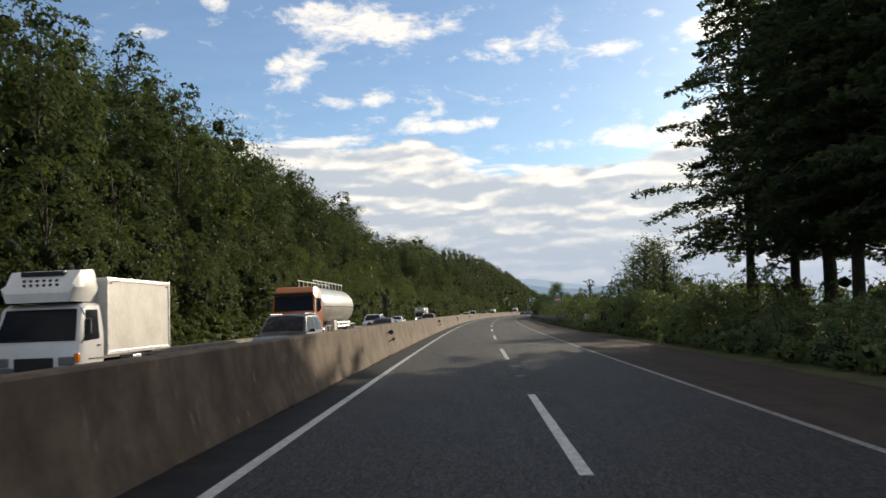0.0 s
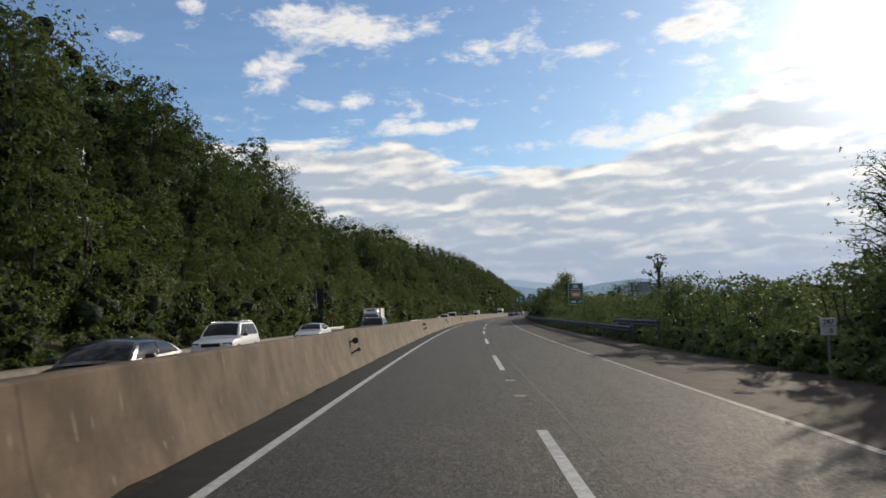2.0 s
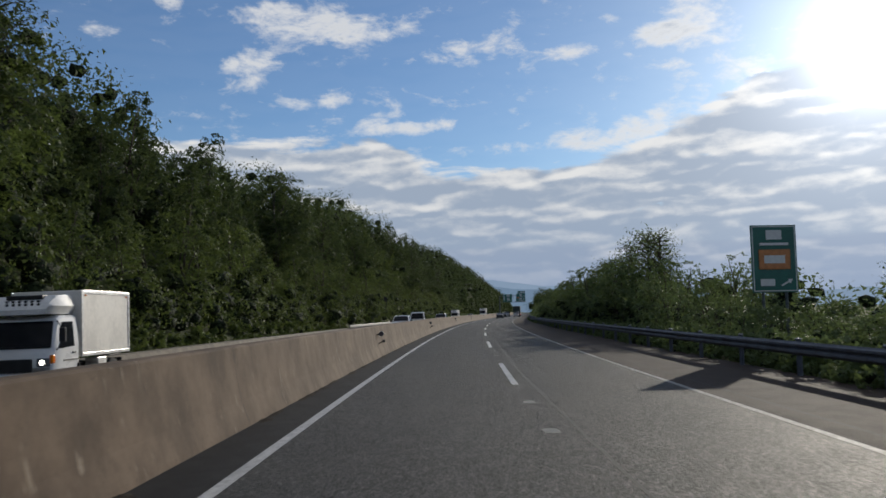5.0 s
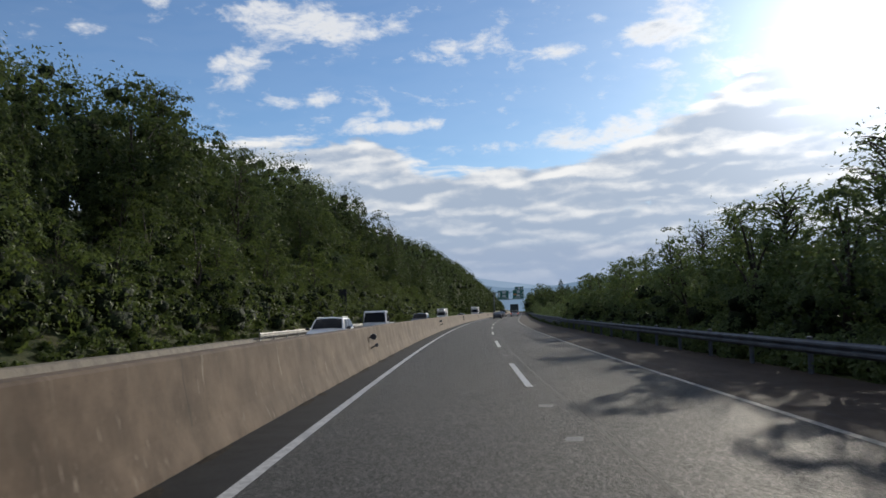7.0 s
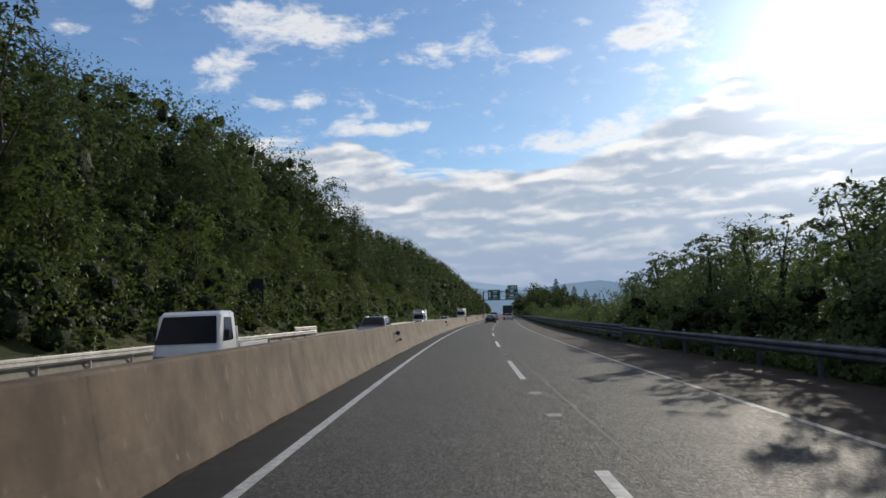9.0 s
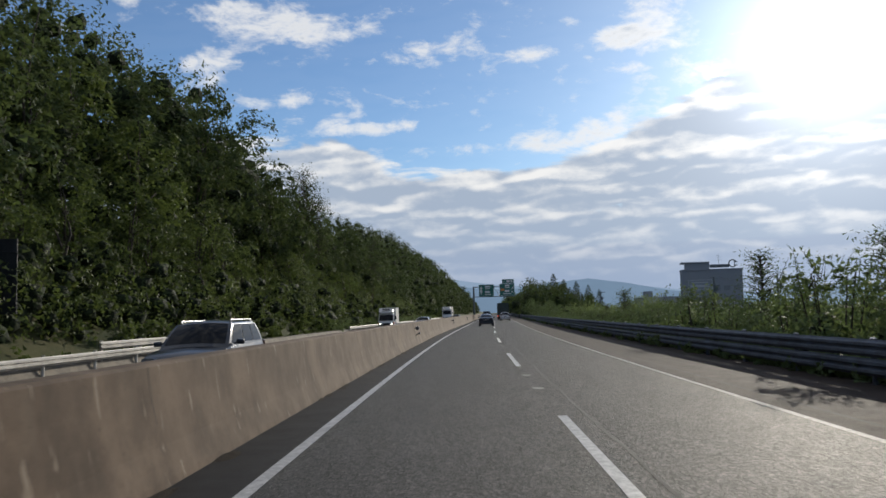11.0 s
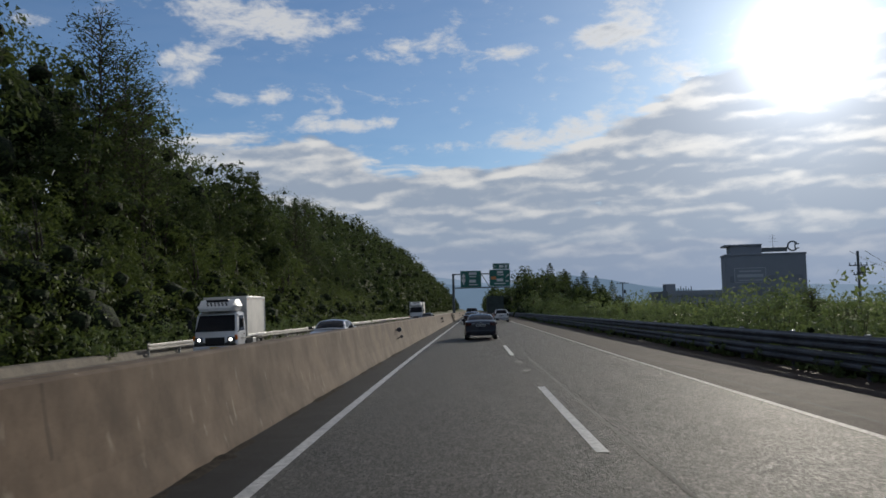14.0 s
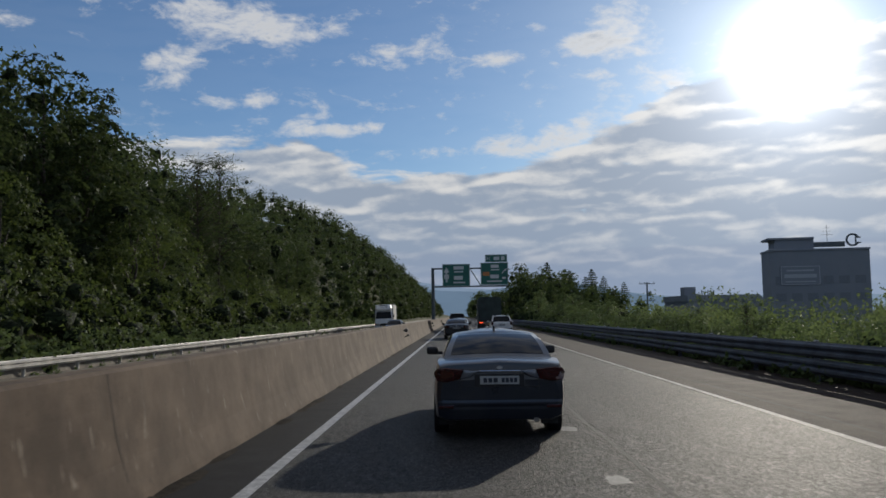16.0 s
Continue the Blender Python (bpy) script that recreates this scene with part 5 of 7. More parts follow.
    for sx in (-1, 1):
        bm = bmesh.new()
        bm_box(bm, sx * w * 0.70, yn - 0.16, S["nose"], w * 0.40, 0.20, 0.13, 0.04, Matrix.Rotation(-sx * radians(18), 4, "Z"))
        hl = part("headlight", bm, M_CLEAR, root, "clear headlight")
        if lights_on:
            cyl_part("bulb", (sx * w * 0.66, yn - 0.05, S["nose"]), (sx * w * 0.66, yn - 0.01, S["nose"]), 0.045, M_LAMP, hl)
    box_part("grille", (0, yn - 0.04, S["nose"] - 0.03), (W * 0.42, 0.10, 0.15), M_BLACK, root, 0.02)
    box_part("front_bumper", (0, yn - 0.10, S["nose"] - 0.24), (W * 0.90, 0.26, 0.16), paint, root, 0.05)
    box_part("front_plate", (0, yn + 0.04, S["nose"] - 0.20), (0.42, 0.02, 0.10), plate, root, 0.004)
    if S["kind"] == "sedan":
        # small fin aerial and boot-lid lip
        fin = bmesh.new()
        bm_box(fin, 0, yr1 + 0.12, H + 0.025, 0.035, 0.14, 0.07, 0.012, Matrix.Rotation(radians(-20), 4, "X"))
        part("aerial", fin, M_BLACK, root)
        box_part("boot_seam", (0, yb + 0.012, 0.70), (W * 0.62, 0.03, 0.012), M_BLACK, root, 0.003)
    else:
        for sx in (-1, 1):
            bm = bmesh.new()
            bm_box(bm, sx * (wt - 0.06), (yr1 + yf1) / 2, H + 0.035, 0.035, (yf1 - yr1) * 0.92, 0.03, 0.012)
            for yy in (yr1 + 0.15, yf1 - 0.15):
                bm_box(bm, sx * (wt - 0.06), yy, H + 0.01, 0.03, 0.08, 0.05, 0.008)
            part("roof_rail", bm, M_ALU, root, "bright metal roof rail")
        box_part("roof_spoiler", (0, yr1 - 0.08, H - 0.03), (W * 0.66, 0.24, 0.04), paint, root, 0.015)
    tagged(root, label, "car")
    return root


SEDAN = dict(kind="sedan", size=(4.75, 1.78, 1.40), wheel=0.33, axles=(-0.575, 0.60), panes=2, base=0.84, top=0.665, lamp=0.86, plate=0.785, bumper=0.48, nose=0.66,
             belt=(1.05, 0.96), cabin=(-0.75, -0.36, 0.12, 0.46),
             body=[(-1.0, 0.40, 0.78, 0.88, 0.02), (-0.994, 0.30, 0.92, 0.93, 0.03), (-0.99, 0.27, 0.985, 0.945, 0.03), (-0.982, 0.26, 0.996, 0.95, 0.032), (-0.93, 0.24, 1.015, 0.975, 0.035), (-0.75, 0.22, 1.055, 1.0, 0.035), (-0.4, 0.20, 1.03, 1.0, 0.0),
                   (0.2, 0.20, 0.98, 1.0, 0.0), (0.46, 0.20, 0.95, 1.0, 0.03), (0.72, 0.22, 0.86, 0.985, 0.05), (0.92, 0.24, 0.76, 0.93, 0.04), (0.99, 0.28, 0.66, 0.80, 0.02), (1.0, 0.34, 0.58, 0.70, 0.0)])
SUV = dict(kind="suv", curve=1.25, size=(4.60, 1.86, 1.70), wheel=0.36, axles=(-0.56, 0.59), panes=3, top=0.74, lamp=0.98, plate=0.82, bumper=0.52, nose=0.82,
           belt=(1.06, 1.06), cabin=(-0.96, -0.80, 0.10, 0.46), low=M_BLACK,
           body=[(-1.0, 0.42, 1.00, 0.88, 0.02), (-0.98, 0.34, 1.08, 0.95, 0.02), (-0.85, 0.28, 1.10, 1.0, 0.0), (-0.3, 0.26, 1.08, 1.0, 0.0), (0.3, 0.26, 1.07, 1.0, 0.0), (0.47, 0.26, 1.05, 1.0, 0.03),
                 (0.75, 0.28, 0.99, 0.98, 0.05), (0.93, 0.32, 0.90, 0.93, 0.03), (0.99, 0.36, 0.80, 0.82, 0.02), (1.0, 0.42, 0.70, 0.74, 0.0)])
HATCH = dict(SUV, size=(4.45, 1.83, 1.60), belt=(1.02, 1.0), cabin=(-0.95, -0.66, 0.14, 0.50))


def box_truck(paint, size, label, box_size, unit=True, lights_on=False, plate=M_PLATEY):
    """A cab-over truck with an insulated box and a cooling unit above the cab; faces +y."""
    L, W, cab_h = size
    bl, bw, bh = box_size
    root = new("box_truck")
    w = W / 2
    yn = L / 2
    cab_l = 1.28
    loops = []
    for y, zt, zb, f in ((yn - cab_l, cab_h, 0.55, 0.98), (yn - 0.55, cab_h, 0.50, 1.0), (yn - 0.36, cab_h - 0.08, 0.48, 1.0), (yn - 0.06, cab_h * 0.60, 0.46, 0.99), (yn, cab_h * 0.52, 0.46, 0.95), (yn + 0.02, 0.62, 0.44, 0.93)):
        loops.append([(w * f * 0.97, y, zb), (w * f, y, zb + 0.3), (w * f, y, zb + (zt - zb) * 0.55), (w * f * 0.93, y, zt - 0.06), (w * f * 0.86, y, zt),
                      (-w * f * 0.86, y, zt), (-w * f * 0.93, y, zt - 0.06), (-w * f, y, zb + (zt - zb) * 0.55), (-w * f, y, zb + 0.3), (-w * f * 0.97, y, zb)])
    loft_part("cab", loops, paint, root)
    za, zb_ = cab_h * 0.60, cab_h - 0.12
    pane_part("windscreen", [(-w * 0.95, yn - 0.05, za), (w * 0.95, yn - 0.05, za), (w * 0.86, yn - 0.36, zb_), (-w * 0.86, yn - 0.36, zb_)][::-1], M_GLASS, root, 0.05, 0.02)
    for sx in (-1, 1):
        q = [(sx * w * 1.0, yn - 1.05, za), (sx * w * 1.0, yn - 0.24, za - 0.04), (sx * w * 0.945, yn - 0.46, zb_), (sx * w * 0.945, yn - 1.05, zb_)]
        pane_part("side_window", q if sx > 0 else q[::-1], M_GLASS, root, 0.05, 0.012)
        bm = bmesh.new()
        bm_box(bm, sx * (w + 0.16), yn - 0.12, za + 0.32, 0.16, 0.07, 0.34, 0.03)
        bm_cyl(bm, (sx * w * 0.94, yn - 0.25, zb_), (sx * (w + 0.15), yn - 0.12, za + 0.46), 0.014, segs=6)
        bm_cyl(bm, (sx * w * 0.97, yn - 0.2, za - 0.05), (sx * (w + 0.15), yn - 0.12, za + 0.18), 0.014, segs=6)
        part("side_mirror", bm, M_BLACK, root)
        box_part("door_handle", (sx * (w + 0.012), yn - 1.0, za - 0.12), (0.03, 0.16, 0.04), M_BLACK, root, 0.008)
        lamp = box_part("headlight", (sx * w * 0.74, yn + 0.01, 0.86), (w * 0.36, 0.08, 0.20), M_CLEAR, root, 0.03, "clear headlight")
        if lights_on:
            cyl_part("bulb", (sx * w * 0.72, yn + 0.04, 0.86), (sx * w * 0.72, yn + 0.06, 0.86), 0.06, M_LAMP, lamp)
        box_part("indicator", (sx * w * 0.95, yn - 0.04, 0.93), (w * 0.10, 0.12, 0.20), M_AMBER, root, 0.02, "orange indicator lamp")
        box_part("wiper", (sx * 0.35, yn - 0.035, za + 0.05), (0.55, 0.02, 0.025), M_BLACK, root, 0.004)
    box_part("grille", (0, yn + 0.02, 0.80), (W * 0.44, 0.06, 0.30), M_BLACK, root, 0.03)
    box_part("front_bumper", (0, yn + 0.02, 0.50), (W * 0.98, 0.16, 0.24), paint, root, 0.05)
    pl = box_part("number_plate", (0, yn + 0.115, 0.50), (0.34, 0.015, 0.17), plate, root, 0.004)
    box_part("bar", (0, yn + 0.126, 0.49), (0.26, 0.004, 0.07), M_INK, pl, 0.0)
    # box body with edge rails
    y1 = yn - cab_l - 0.12
    y0 = y1 - bl
    zb0 = 0.92 if bh < 2.3 else 0.98
    cargo = box_part("cargo_box", (0, (y0 + y1) / 2, zb0 + bh / 2), (bw, bl, bh), M_BOX, root, 0.02, "off-white insulated cargo box")
    for sx in (-1, 1):
        for zz in (zb0 + 0.04, zb0 + bh - 0.04):
            box_part("edge_rail", (sx * (bw / 2 + 0.006), (y0 + y1) / 2, zz), (0.03, bl + 0.02, 0.09), M_ALU, cargo, 0.008)
        for yy in (y0 + 0.03, y1 - 0.03):
            box_part("corner_post", (sx * (bw / 2 + 0.008), yy, zb0 + bh / 2), (0.03, 0.08, bh), M_ALU, cargo, 0.008)
        for yy in (y0 + 0.2, y1 - 0.2):
            box_part("marker_lamp", (sx * (bw / 2 + 0.02), yy, zb0 + bh - 0.13), (0.02, 0.08, 0.04), M_AMBER, cargo, 0.004)
        # side guard and mudguards
        box_part("side_box", (sx * (bw / 2 - 0.2), (y0 + y1) / 2 + 0.2, 0.70), (0.35, 0.5, 0.30), M_ALU, root, 0.02)
    for zz in np.linspace(zb0 + 0.3, zb0 + bh - 0.3, 4):
        box_part("door_hinge", (0.9 * bw / 2, y0 - 0.012, float(zz)), (0.12, 0.03, 0.05), M_ALU, cargo, 0.006)
    box_part("chassis", (0, 0, 0.62), (0.8, L - 0.6, 0.22), M_CHASSIS, root, 0.02)
    if unit:
        uy = yn - 0.62
        uh = 0.78 if bh > 1.8 else 0.5
        un = loft_part("cooling_unit", [[(w * f, y, z) for f, z in ((0.80 * k, cab_h + 0.03), (0.92 * k, cab_h + uh * 0.45), (0.80 * k, cab_h + uh * hh), (-0.80 * k, cab_h + uh * hh), (-0.92 * k, cab_h + uh * 0.45), (-0.80 * k, cab_h + 0.03))]
                                         for y, k, hh in ((uy - 0.75, 0.9, 1.0), (uy - 0.5, 1.0, 1.02), (uy + 0.1, 1.0, 0.95), (uy + 0.42, 0.95, 0.55), (uy + 0.5, 0.9, 0.3))], M_WHITE, root, label="white cooling unit with dark vents")
        box_part("vent", (0, uy + 0.13, cab_h + uh * 0.88), (W * 0.5, 0.28, 0.10), M_BLACK, un, 0.02)
        for i in range(6):
            for j in range(2):
                x = (i - 2.5) * 0.15 - 0.05 * j
                hy, hz = (uy + 0.335, 0.66) if j == 0 else (uy + 0.42, 0.53)
                bm = bmesh.new()
                bm_cyl(bm, (x, hy - 0.05, cab_h + uh * hz), (x, hy + 0.025, cab_h + uh * hz), 0.036, segs=10)
                part("vent_hole", bm, M_BLACK, un)
    for y, r in ((yn - 0.85, 0.40), (y0 + 0.95, 0.40)):
        for sx in (-1, 1):
            wheel(root, sx * (w - 0.16), y, r, 0.26, M_ALU)
            bm = bmesh.new()
            bm_box(bm, sx * (w - 0.14), y, r * 2 + 0.08, 0.32, r * 1.9, 0.03, 0.01)
            bm_box(bm, sx * (w - 0.14), y - r * 1.0, r * 1.5, 0.32, 0.03, 0.36, 0.01)
            part("mudguard", bm, M_CHASSIS, root)
    tagged(root, label, "truck")
    return root


def flat_truck(paint, label):
    """A small cab-over truck with a low open bed; faces +y."""
    root = box_truck_cab(paint)
    tagged(root, label, "truck")
    return root


def box_truck_cab(paint):
    root = new("pickup_truck")
    w, yn, cab_h = 0.85, 2.4, 1.95
    loops = []
    for y, zt, zb, f in ((yn - 1.5, cab_h, 0.5, 0.98), (yn - 0.6, cab_h, 0.46, 1.0), (yn - 0.42, cab_h - 0.07, 0.44, 1.0), (yn - 0.06, 1.12, 0.42, 0.99), (yn, 0.95, 0.42, 0.95), (yn + 0.02, 0.6, 0.4, 0.92)):
        loops.append([(w * f * 0.97, y, zb), (w * f, y, zb + 0.25), (w * f, y, zb + (zt - zb) * 0.5), (w * f * 0.92, y, zt - 0.06), (w * f * 0.84, y, zt),
                      (-w * f * 0.84, y, zt), (-w * f * 0.92, y, zt - 0.06), (-w * f, y, zb + (zt - zb) * 0.5), (-w * f, y, zb + 0.25), (-w * f * 0.97, y, zb)])
    loft_part("cab", loops, paint, root)
    pane_part("windscreen", [(-w * 0.95, yn - 0.05, 1.14), (w * 0.95, yn - 0.05, 1.14), (w * 0.84, yn - 0.42, 1.84), (-w * 0.84, yn - 0.42, 1.84)][::-1], M_GLASS, root, 0.05, 0.02)
    for sx in (-1, 1):
        q = [(sx * w, yn - 1.2, 1.18), (sx * w, yn - 0.3, 1.16), (sx * w * 0.93, yn - 0.55, 1.82), (sx * w * 0.93, yn - 1.2, 1.82)]
        pane_part("side_window", q if sx > 0 else q[::-1], M_GLASS, root, 0.05, 0.012)
        box_part("side_mirror", (sx * (w + 0.12), yn - 0.25, 1.36), (0.14, 0.06, 0.24), M_BLACK, root, 0.03)
        box_part("headlight", (sx * w * 0.74, yn + 0.01, 0.80), (0.3, 0.08, 0.16), M_CLEAR, root, 0.03, "clear headlight")
        box_part("bed_side", (sx * (w - 0.02), -0.85, 0.92), (0.05, 2.9, 0.36), paint, root, 0.01)
        for y in (yn - 0.8, -1.3):
            wheel(root, sx * (w - 0.14), y, 0.32, 0.2)
    box_part("tailgate", (0, -2.28, 0.92), (1.62, 0.05, 0.36), paint, root, 0.01)
    box_part("bed_floor", (0, -0.85, 0.74), (1.62, 2.9, 0.08), M_ALU, root, 0.01)
    box_part("headboard", (0, 0.66, 1.15), (1.6, 0.06, 0.8), paint, root, 0.01)
    box_part("grille", (0, yn + 0.02, 0.74), (0.8, 0.05, 0.12), M_BLACK, root, 0.02)
    box_part("front_bumper", (0, yn + 0.02, 0.48), (1.66, 0.14, 0.2), M_BLACK, root, 0.04)
    box_part("chassis", (0, -0.3, 0.55), (0.7, 4.0, 0.18), M_CHASSIS, root, 0.02)
    return root


def tanker(label):
    """An articulated bulk tanker: orange tractor and long cream tank; faces +y, nose at y = 0."""
    root = new("tanker_truck")
    w = 1.24
    tractor = new("tractor")
    tractor.parent = root
    loops = []
    for y, zt, zb, f in ((-2.25, 3.30, 0.75, 0.98), (-1.2, 3.42, 0.55, 1.0), (-0.5, 3.36, 0.45, 1.0), (-0.18, 3.05, 0.42, 0.995), (-0.03, 2.0, 0.42, 0.985), (0.0, 1.2, 0.42, 0.97), (0.02, 0.6, 0.40, 0.95)):
        loops.append([(w * f * 0.97, y, zb), (w * f, y, zb + 0.35), (w * f, y, zb + (zt - zb) * 0.6), (w * f * 0.96, y, zt - 0.25), (w * f * 0.86, y, zt),
                      (-w * f * 0.86, y, zt), (-w * f * 0.96, y, zt - 0.25), (-w * f, y, zb + (zt - zb) * 0.6), (-w * f, y, zb + 0.35), (-w * f * 0.97, y, zb)])
    loft_part("cab", loops, P_ORANGE, tractor, label="orange tractor cab")
    pane_part("windscreen", [(-w * 0.93, -0.03, 2.0), (w * 0.93, -0.03, 2.0), (w * 0.9, -0.17, 2.85), (-w * 0.9, -0.17, 2.85)][::-1], M_GLASS, tractor, 0.04, 0.02)
    box_part("sun_visor", (0, 0.02, 2.98), (w * 1.86, 0.30, 0.16), M_CHASSIS, tractor, 0.04)
    box_part("grille", (0, 0.015, 1.45), (w * 1.6, 0.06, 0.75), M_BLACK, tractor, 0.04, "black front grille panel")
    box_part("grille_bar", (0, 0.06, 1.62), (w * 1.1, 0.05, 0.26), M_ALU, tractor, 0.02)
    box_part("front_bumper", (0, 0.05, 0.62), (w * 2.0, 0.22, 0.46), M_CHASSIS, tractor, 0.06)
    pl = box_part("number_plate", (0, 0.17, 0.72), (0.34, 0.02, 0.18), M_PLATEY, tractor, 0.004)
    for sx in (-1, 1):
        q = [(sx * w, -1.25, 1.95), (sx * w, -0.25, 1.88), (sx * w * 0.985, -0.35, 2.75), (sx * w * 0.985, -1.25, 2.75)]
        pane_part("side_window", q if sx > 0 else q[::-1], M_GLASS, tractor, 0.05, 0.012)
        q = [(sx * w, -1.75, 2.15), (sx * w, -1.4, 2.15), (sx * w * 0.985, -1.4, 2.75), (sx * w * 0.985, -1.75, 2.75)]
        pane_part("side_window", q if sx > 0 else q[::-1], M_GLASS, tractor, 0.03, 0.012)
        bm = bmesh.new()
        bm_box(bm, sx * (w + 0.20), -0.15, 2.35, 0.20, 0.14, 0.62, 0.05)
        bm_box(bm, sx * (w + 0.08), -0.15, 2.70, 0.25, 0.05, 0.05, 0.01)
        part("side_mirror", bm, M_BLACK, tractor)
        box_part("headlight", (sx * w * 0.78, 0.13, 0.72), (0.42, 0.10, 0.18), M_CLEAR, tractor, 0.03, "clear headlight")
        box_part("door_stripe", (sx * (w + 0.006), -0.85, 1.45), (0.012, 1.0, 0.10), M_WHITE, tractor, 0.002, m=Matrix.Rotation(radians(12), 4, "X"))
        box_part("step_box", (sx * (w - 0.12), -1.0, 0.55), (0.25, 0.55, 0.38), M_CHASSIS, tractor, 0.03)
        box_part("fuel_tank", (sx * (w - 0.28), -2.35, 0.75), (0.5, 1.0, 0.5), M_ALU, tractor, 0.1)
        for y in (-1.35, -3.5, -4.75):
            wheel(tractor, sx * (w - 0.18), y, 0.5, 0.32, M_ALU)
            bm = bmesh.new()
            for i in range(8):
                a = math.pi * (i + 0.5) / 8
                bm_box(bm, sx * (w - 0.16), y + math.cos(a) * 0.60, 0.5 + math.sin(a) * 0.60, 0.34, 0.25, 0.025, 0.0, Matrix.Rotation(a - math.pi / 2, 4, "X"))
            part("mudguard", bm, M_ALU, tractor)
    box_part("chassis", (0, -3.2, 0.85), (0.9, 4.6, 0.28), M_CHASSIS, tractor, 0.03)
    # trailer: tank with tapered hoppers under it
    trailer = new("trailer")
    trailer.parent = root
    loops = []
    zc, rad = 2.32, 1.20
    for y, k, dz in ((-2.75, 0.70, 0.10), (-2.95, 0.93, 0.05), (-3.3, 1.0, 0.0), (-14.0, 1.0, 0.0), (-14.35, 0.93, 0.0), (-14.55, 0.70, 0.0)):
        loops.append([(math.sin(a) * rad * k * 1.02, y, zc + dz + math.cos(a) * rad * k) for a in np.linspace(0, 2 * math.pi, 28, endpoint=False)])
    loft_part("tank", loops, M_TANK, trailer, label="cream painted bulk tank")
    for y in (-6.0, -9.0, -12.0):
        bm = bmesh.new()
        got = bmesh.ops.create_cone(bm, cap_ends=True, segments=18, radius1=0.25, radius2=1.15, depth=1.3)["verts"]
        bmesh.ops.translate(bm, vec=(0, y, 1.35), verts=got)
        part("hopper", bm, M_TANK, trailer)
    rail = bmesh.new()
    for sx in (-0.45, 0.45):
        bm_box(rail, sx, -8.6, zc + rad + 0.36, 0.05, 10.6, 0.05, 0.01)
        for y in np.linspace(-13.6, -3.6, 9):
            bm_box(rail, sx, float(y), zc + rad + 0.17, 0.04, 0.04, 0.38)
    part("top_rail", rail, M_WHITE, trailer)
    for y in np.linspace(-14.0, -3.4, 24):
        for sx in (-1, 1):
            box_part("reflector", (sx * (rad * 1.02 + 0.004), float(y), zc - 0.05), (0.012, 0.22, 0.05), M_RED, trailer, 0.0)
    for sx in (-1, 1):
        for z in (0.98, 1.22):
            cyl_part("hose_tube", (sx * 1.05, -12.9, z), (sx * 1.05, -7.6, z), 0.10, M_ALU, trailer)
        box_part("locker", (sx * 0.95, -6.6, 0.95), (0.5, 0.9, 0.9), M_BOX, trailer, 0.03)
        for y in (-11.4, -12.7, -14.0):
            wheel(trailer, sx * 1.06, y, 0.5, 0.32, M_ALU)
        bm = bmesh.new()
        bm_box(bm, sx * 1.06, -12.7, 1.10, 0.38, 3.7, 0.04, 0.01)
        part("mudguard", bm, M_ALU, trailer)
    lettering = bmesh.new()
    for i, wd in enumerate((0.35, 0.22, 0.22, 0.22, 0.35, 0.22, 0.25, 0.22, 0.2)):
        bm_box(lettering, 1.2, -9.6 + i * 0.42, zc + 0.35, 0.06, wd, 0.36 if i in (0, 4) else 0.26, 0.0)
    part("lettering", lettering, M_RED, trailer, "faded red lettering bars")
    ladder = bmesh.new()
    for x in (-0.22, 0.22):
        bm_box(ladder, x, -14.75, 2.2, 0.04, 0.04, 2.9)
    for z in np.linspace(0.9, 3.5, 9):
        bm_box(ladder, 0, -14.75, float(z), 0.44, 0.03, 0.03)
    part("ladder", ladder, M_ALU, trailer)
    box_part("chassis", (0, -9.5, 0.85), (0.9, 9.6, 0.22), M_CHASSIS, trailer, 0.03)
    box_part("rear_bumper", (0, -14.7, 0.6), (2.3, 0.1, 0.16), M_CHASSIS, trailer, 0.01)
    tagged(root, label, "truck")
    return root


def cargo_truck(label):
    """A tall truck with a dark covered load, seen from behind; faces +y, tail at y = 0."""
    root = new("cargo_truck")
    loops = []
    for y in np.linspace(0, 7.5, 8):
        wob = 0.03 * math.sin(y * 3)
        loops.append([(1.22, y, 1.15), (1.24 + wob, y, 2.2), (1.22 - wob, y, 3.45), (1.05, y, 3.62 + wob), (-1.05, y, 3.62 - wob), (-1.22 + wob, y, 3.45), (-1.24 - wob, y, 2.2), (-1.22, y, 1.15)])
    loft_part("cover", loops, M_TARP, root, label="dark tarpaulin cover over the load")
    box_part("bed", (0, 3.75, 1.05), (2.44, 7.6, 0.24), M_CHASSIS, root, 0.02)
    box_part("cab", (0, 8.7, 1.75), (2.4, 1.8, 2.5), P_WHITE, root, 0.12)
    for sx in (-1, 1):
        box_part("tail_light", (sx * 0.95, -0.04, 0.85), (0.36, 0.08, 0.12), M_TAIL, root, 0.01, "lit red tail light")
        box_part("mud_flap", (sx * 0.85, 0.55, 0.45), (0.6, 0.02, 0.6), M_BLACK, root, 0.004)
        for y in (1.2, 2.5, 7.9):
            wheel(root, sx * 1.0, y, 0.5, 0.34)
    box_part("rear_beam", (0, 0.05, 0.55), (2.2, 0.1, 0.14), M_CHASSIS, root, 0.01)
    box_part("number_plate", (0, -0.03, 0.72), (0.4, 0.02, 0.2), M_PLATEY, root, 0.004)
    tagged(root, label, "truck")
    return root


def far_road_z(o):
    """The oncoming carriageway falls gently away from the barrier."""
    return -0.04 - 0.02 * (-5.0 - o)


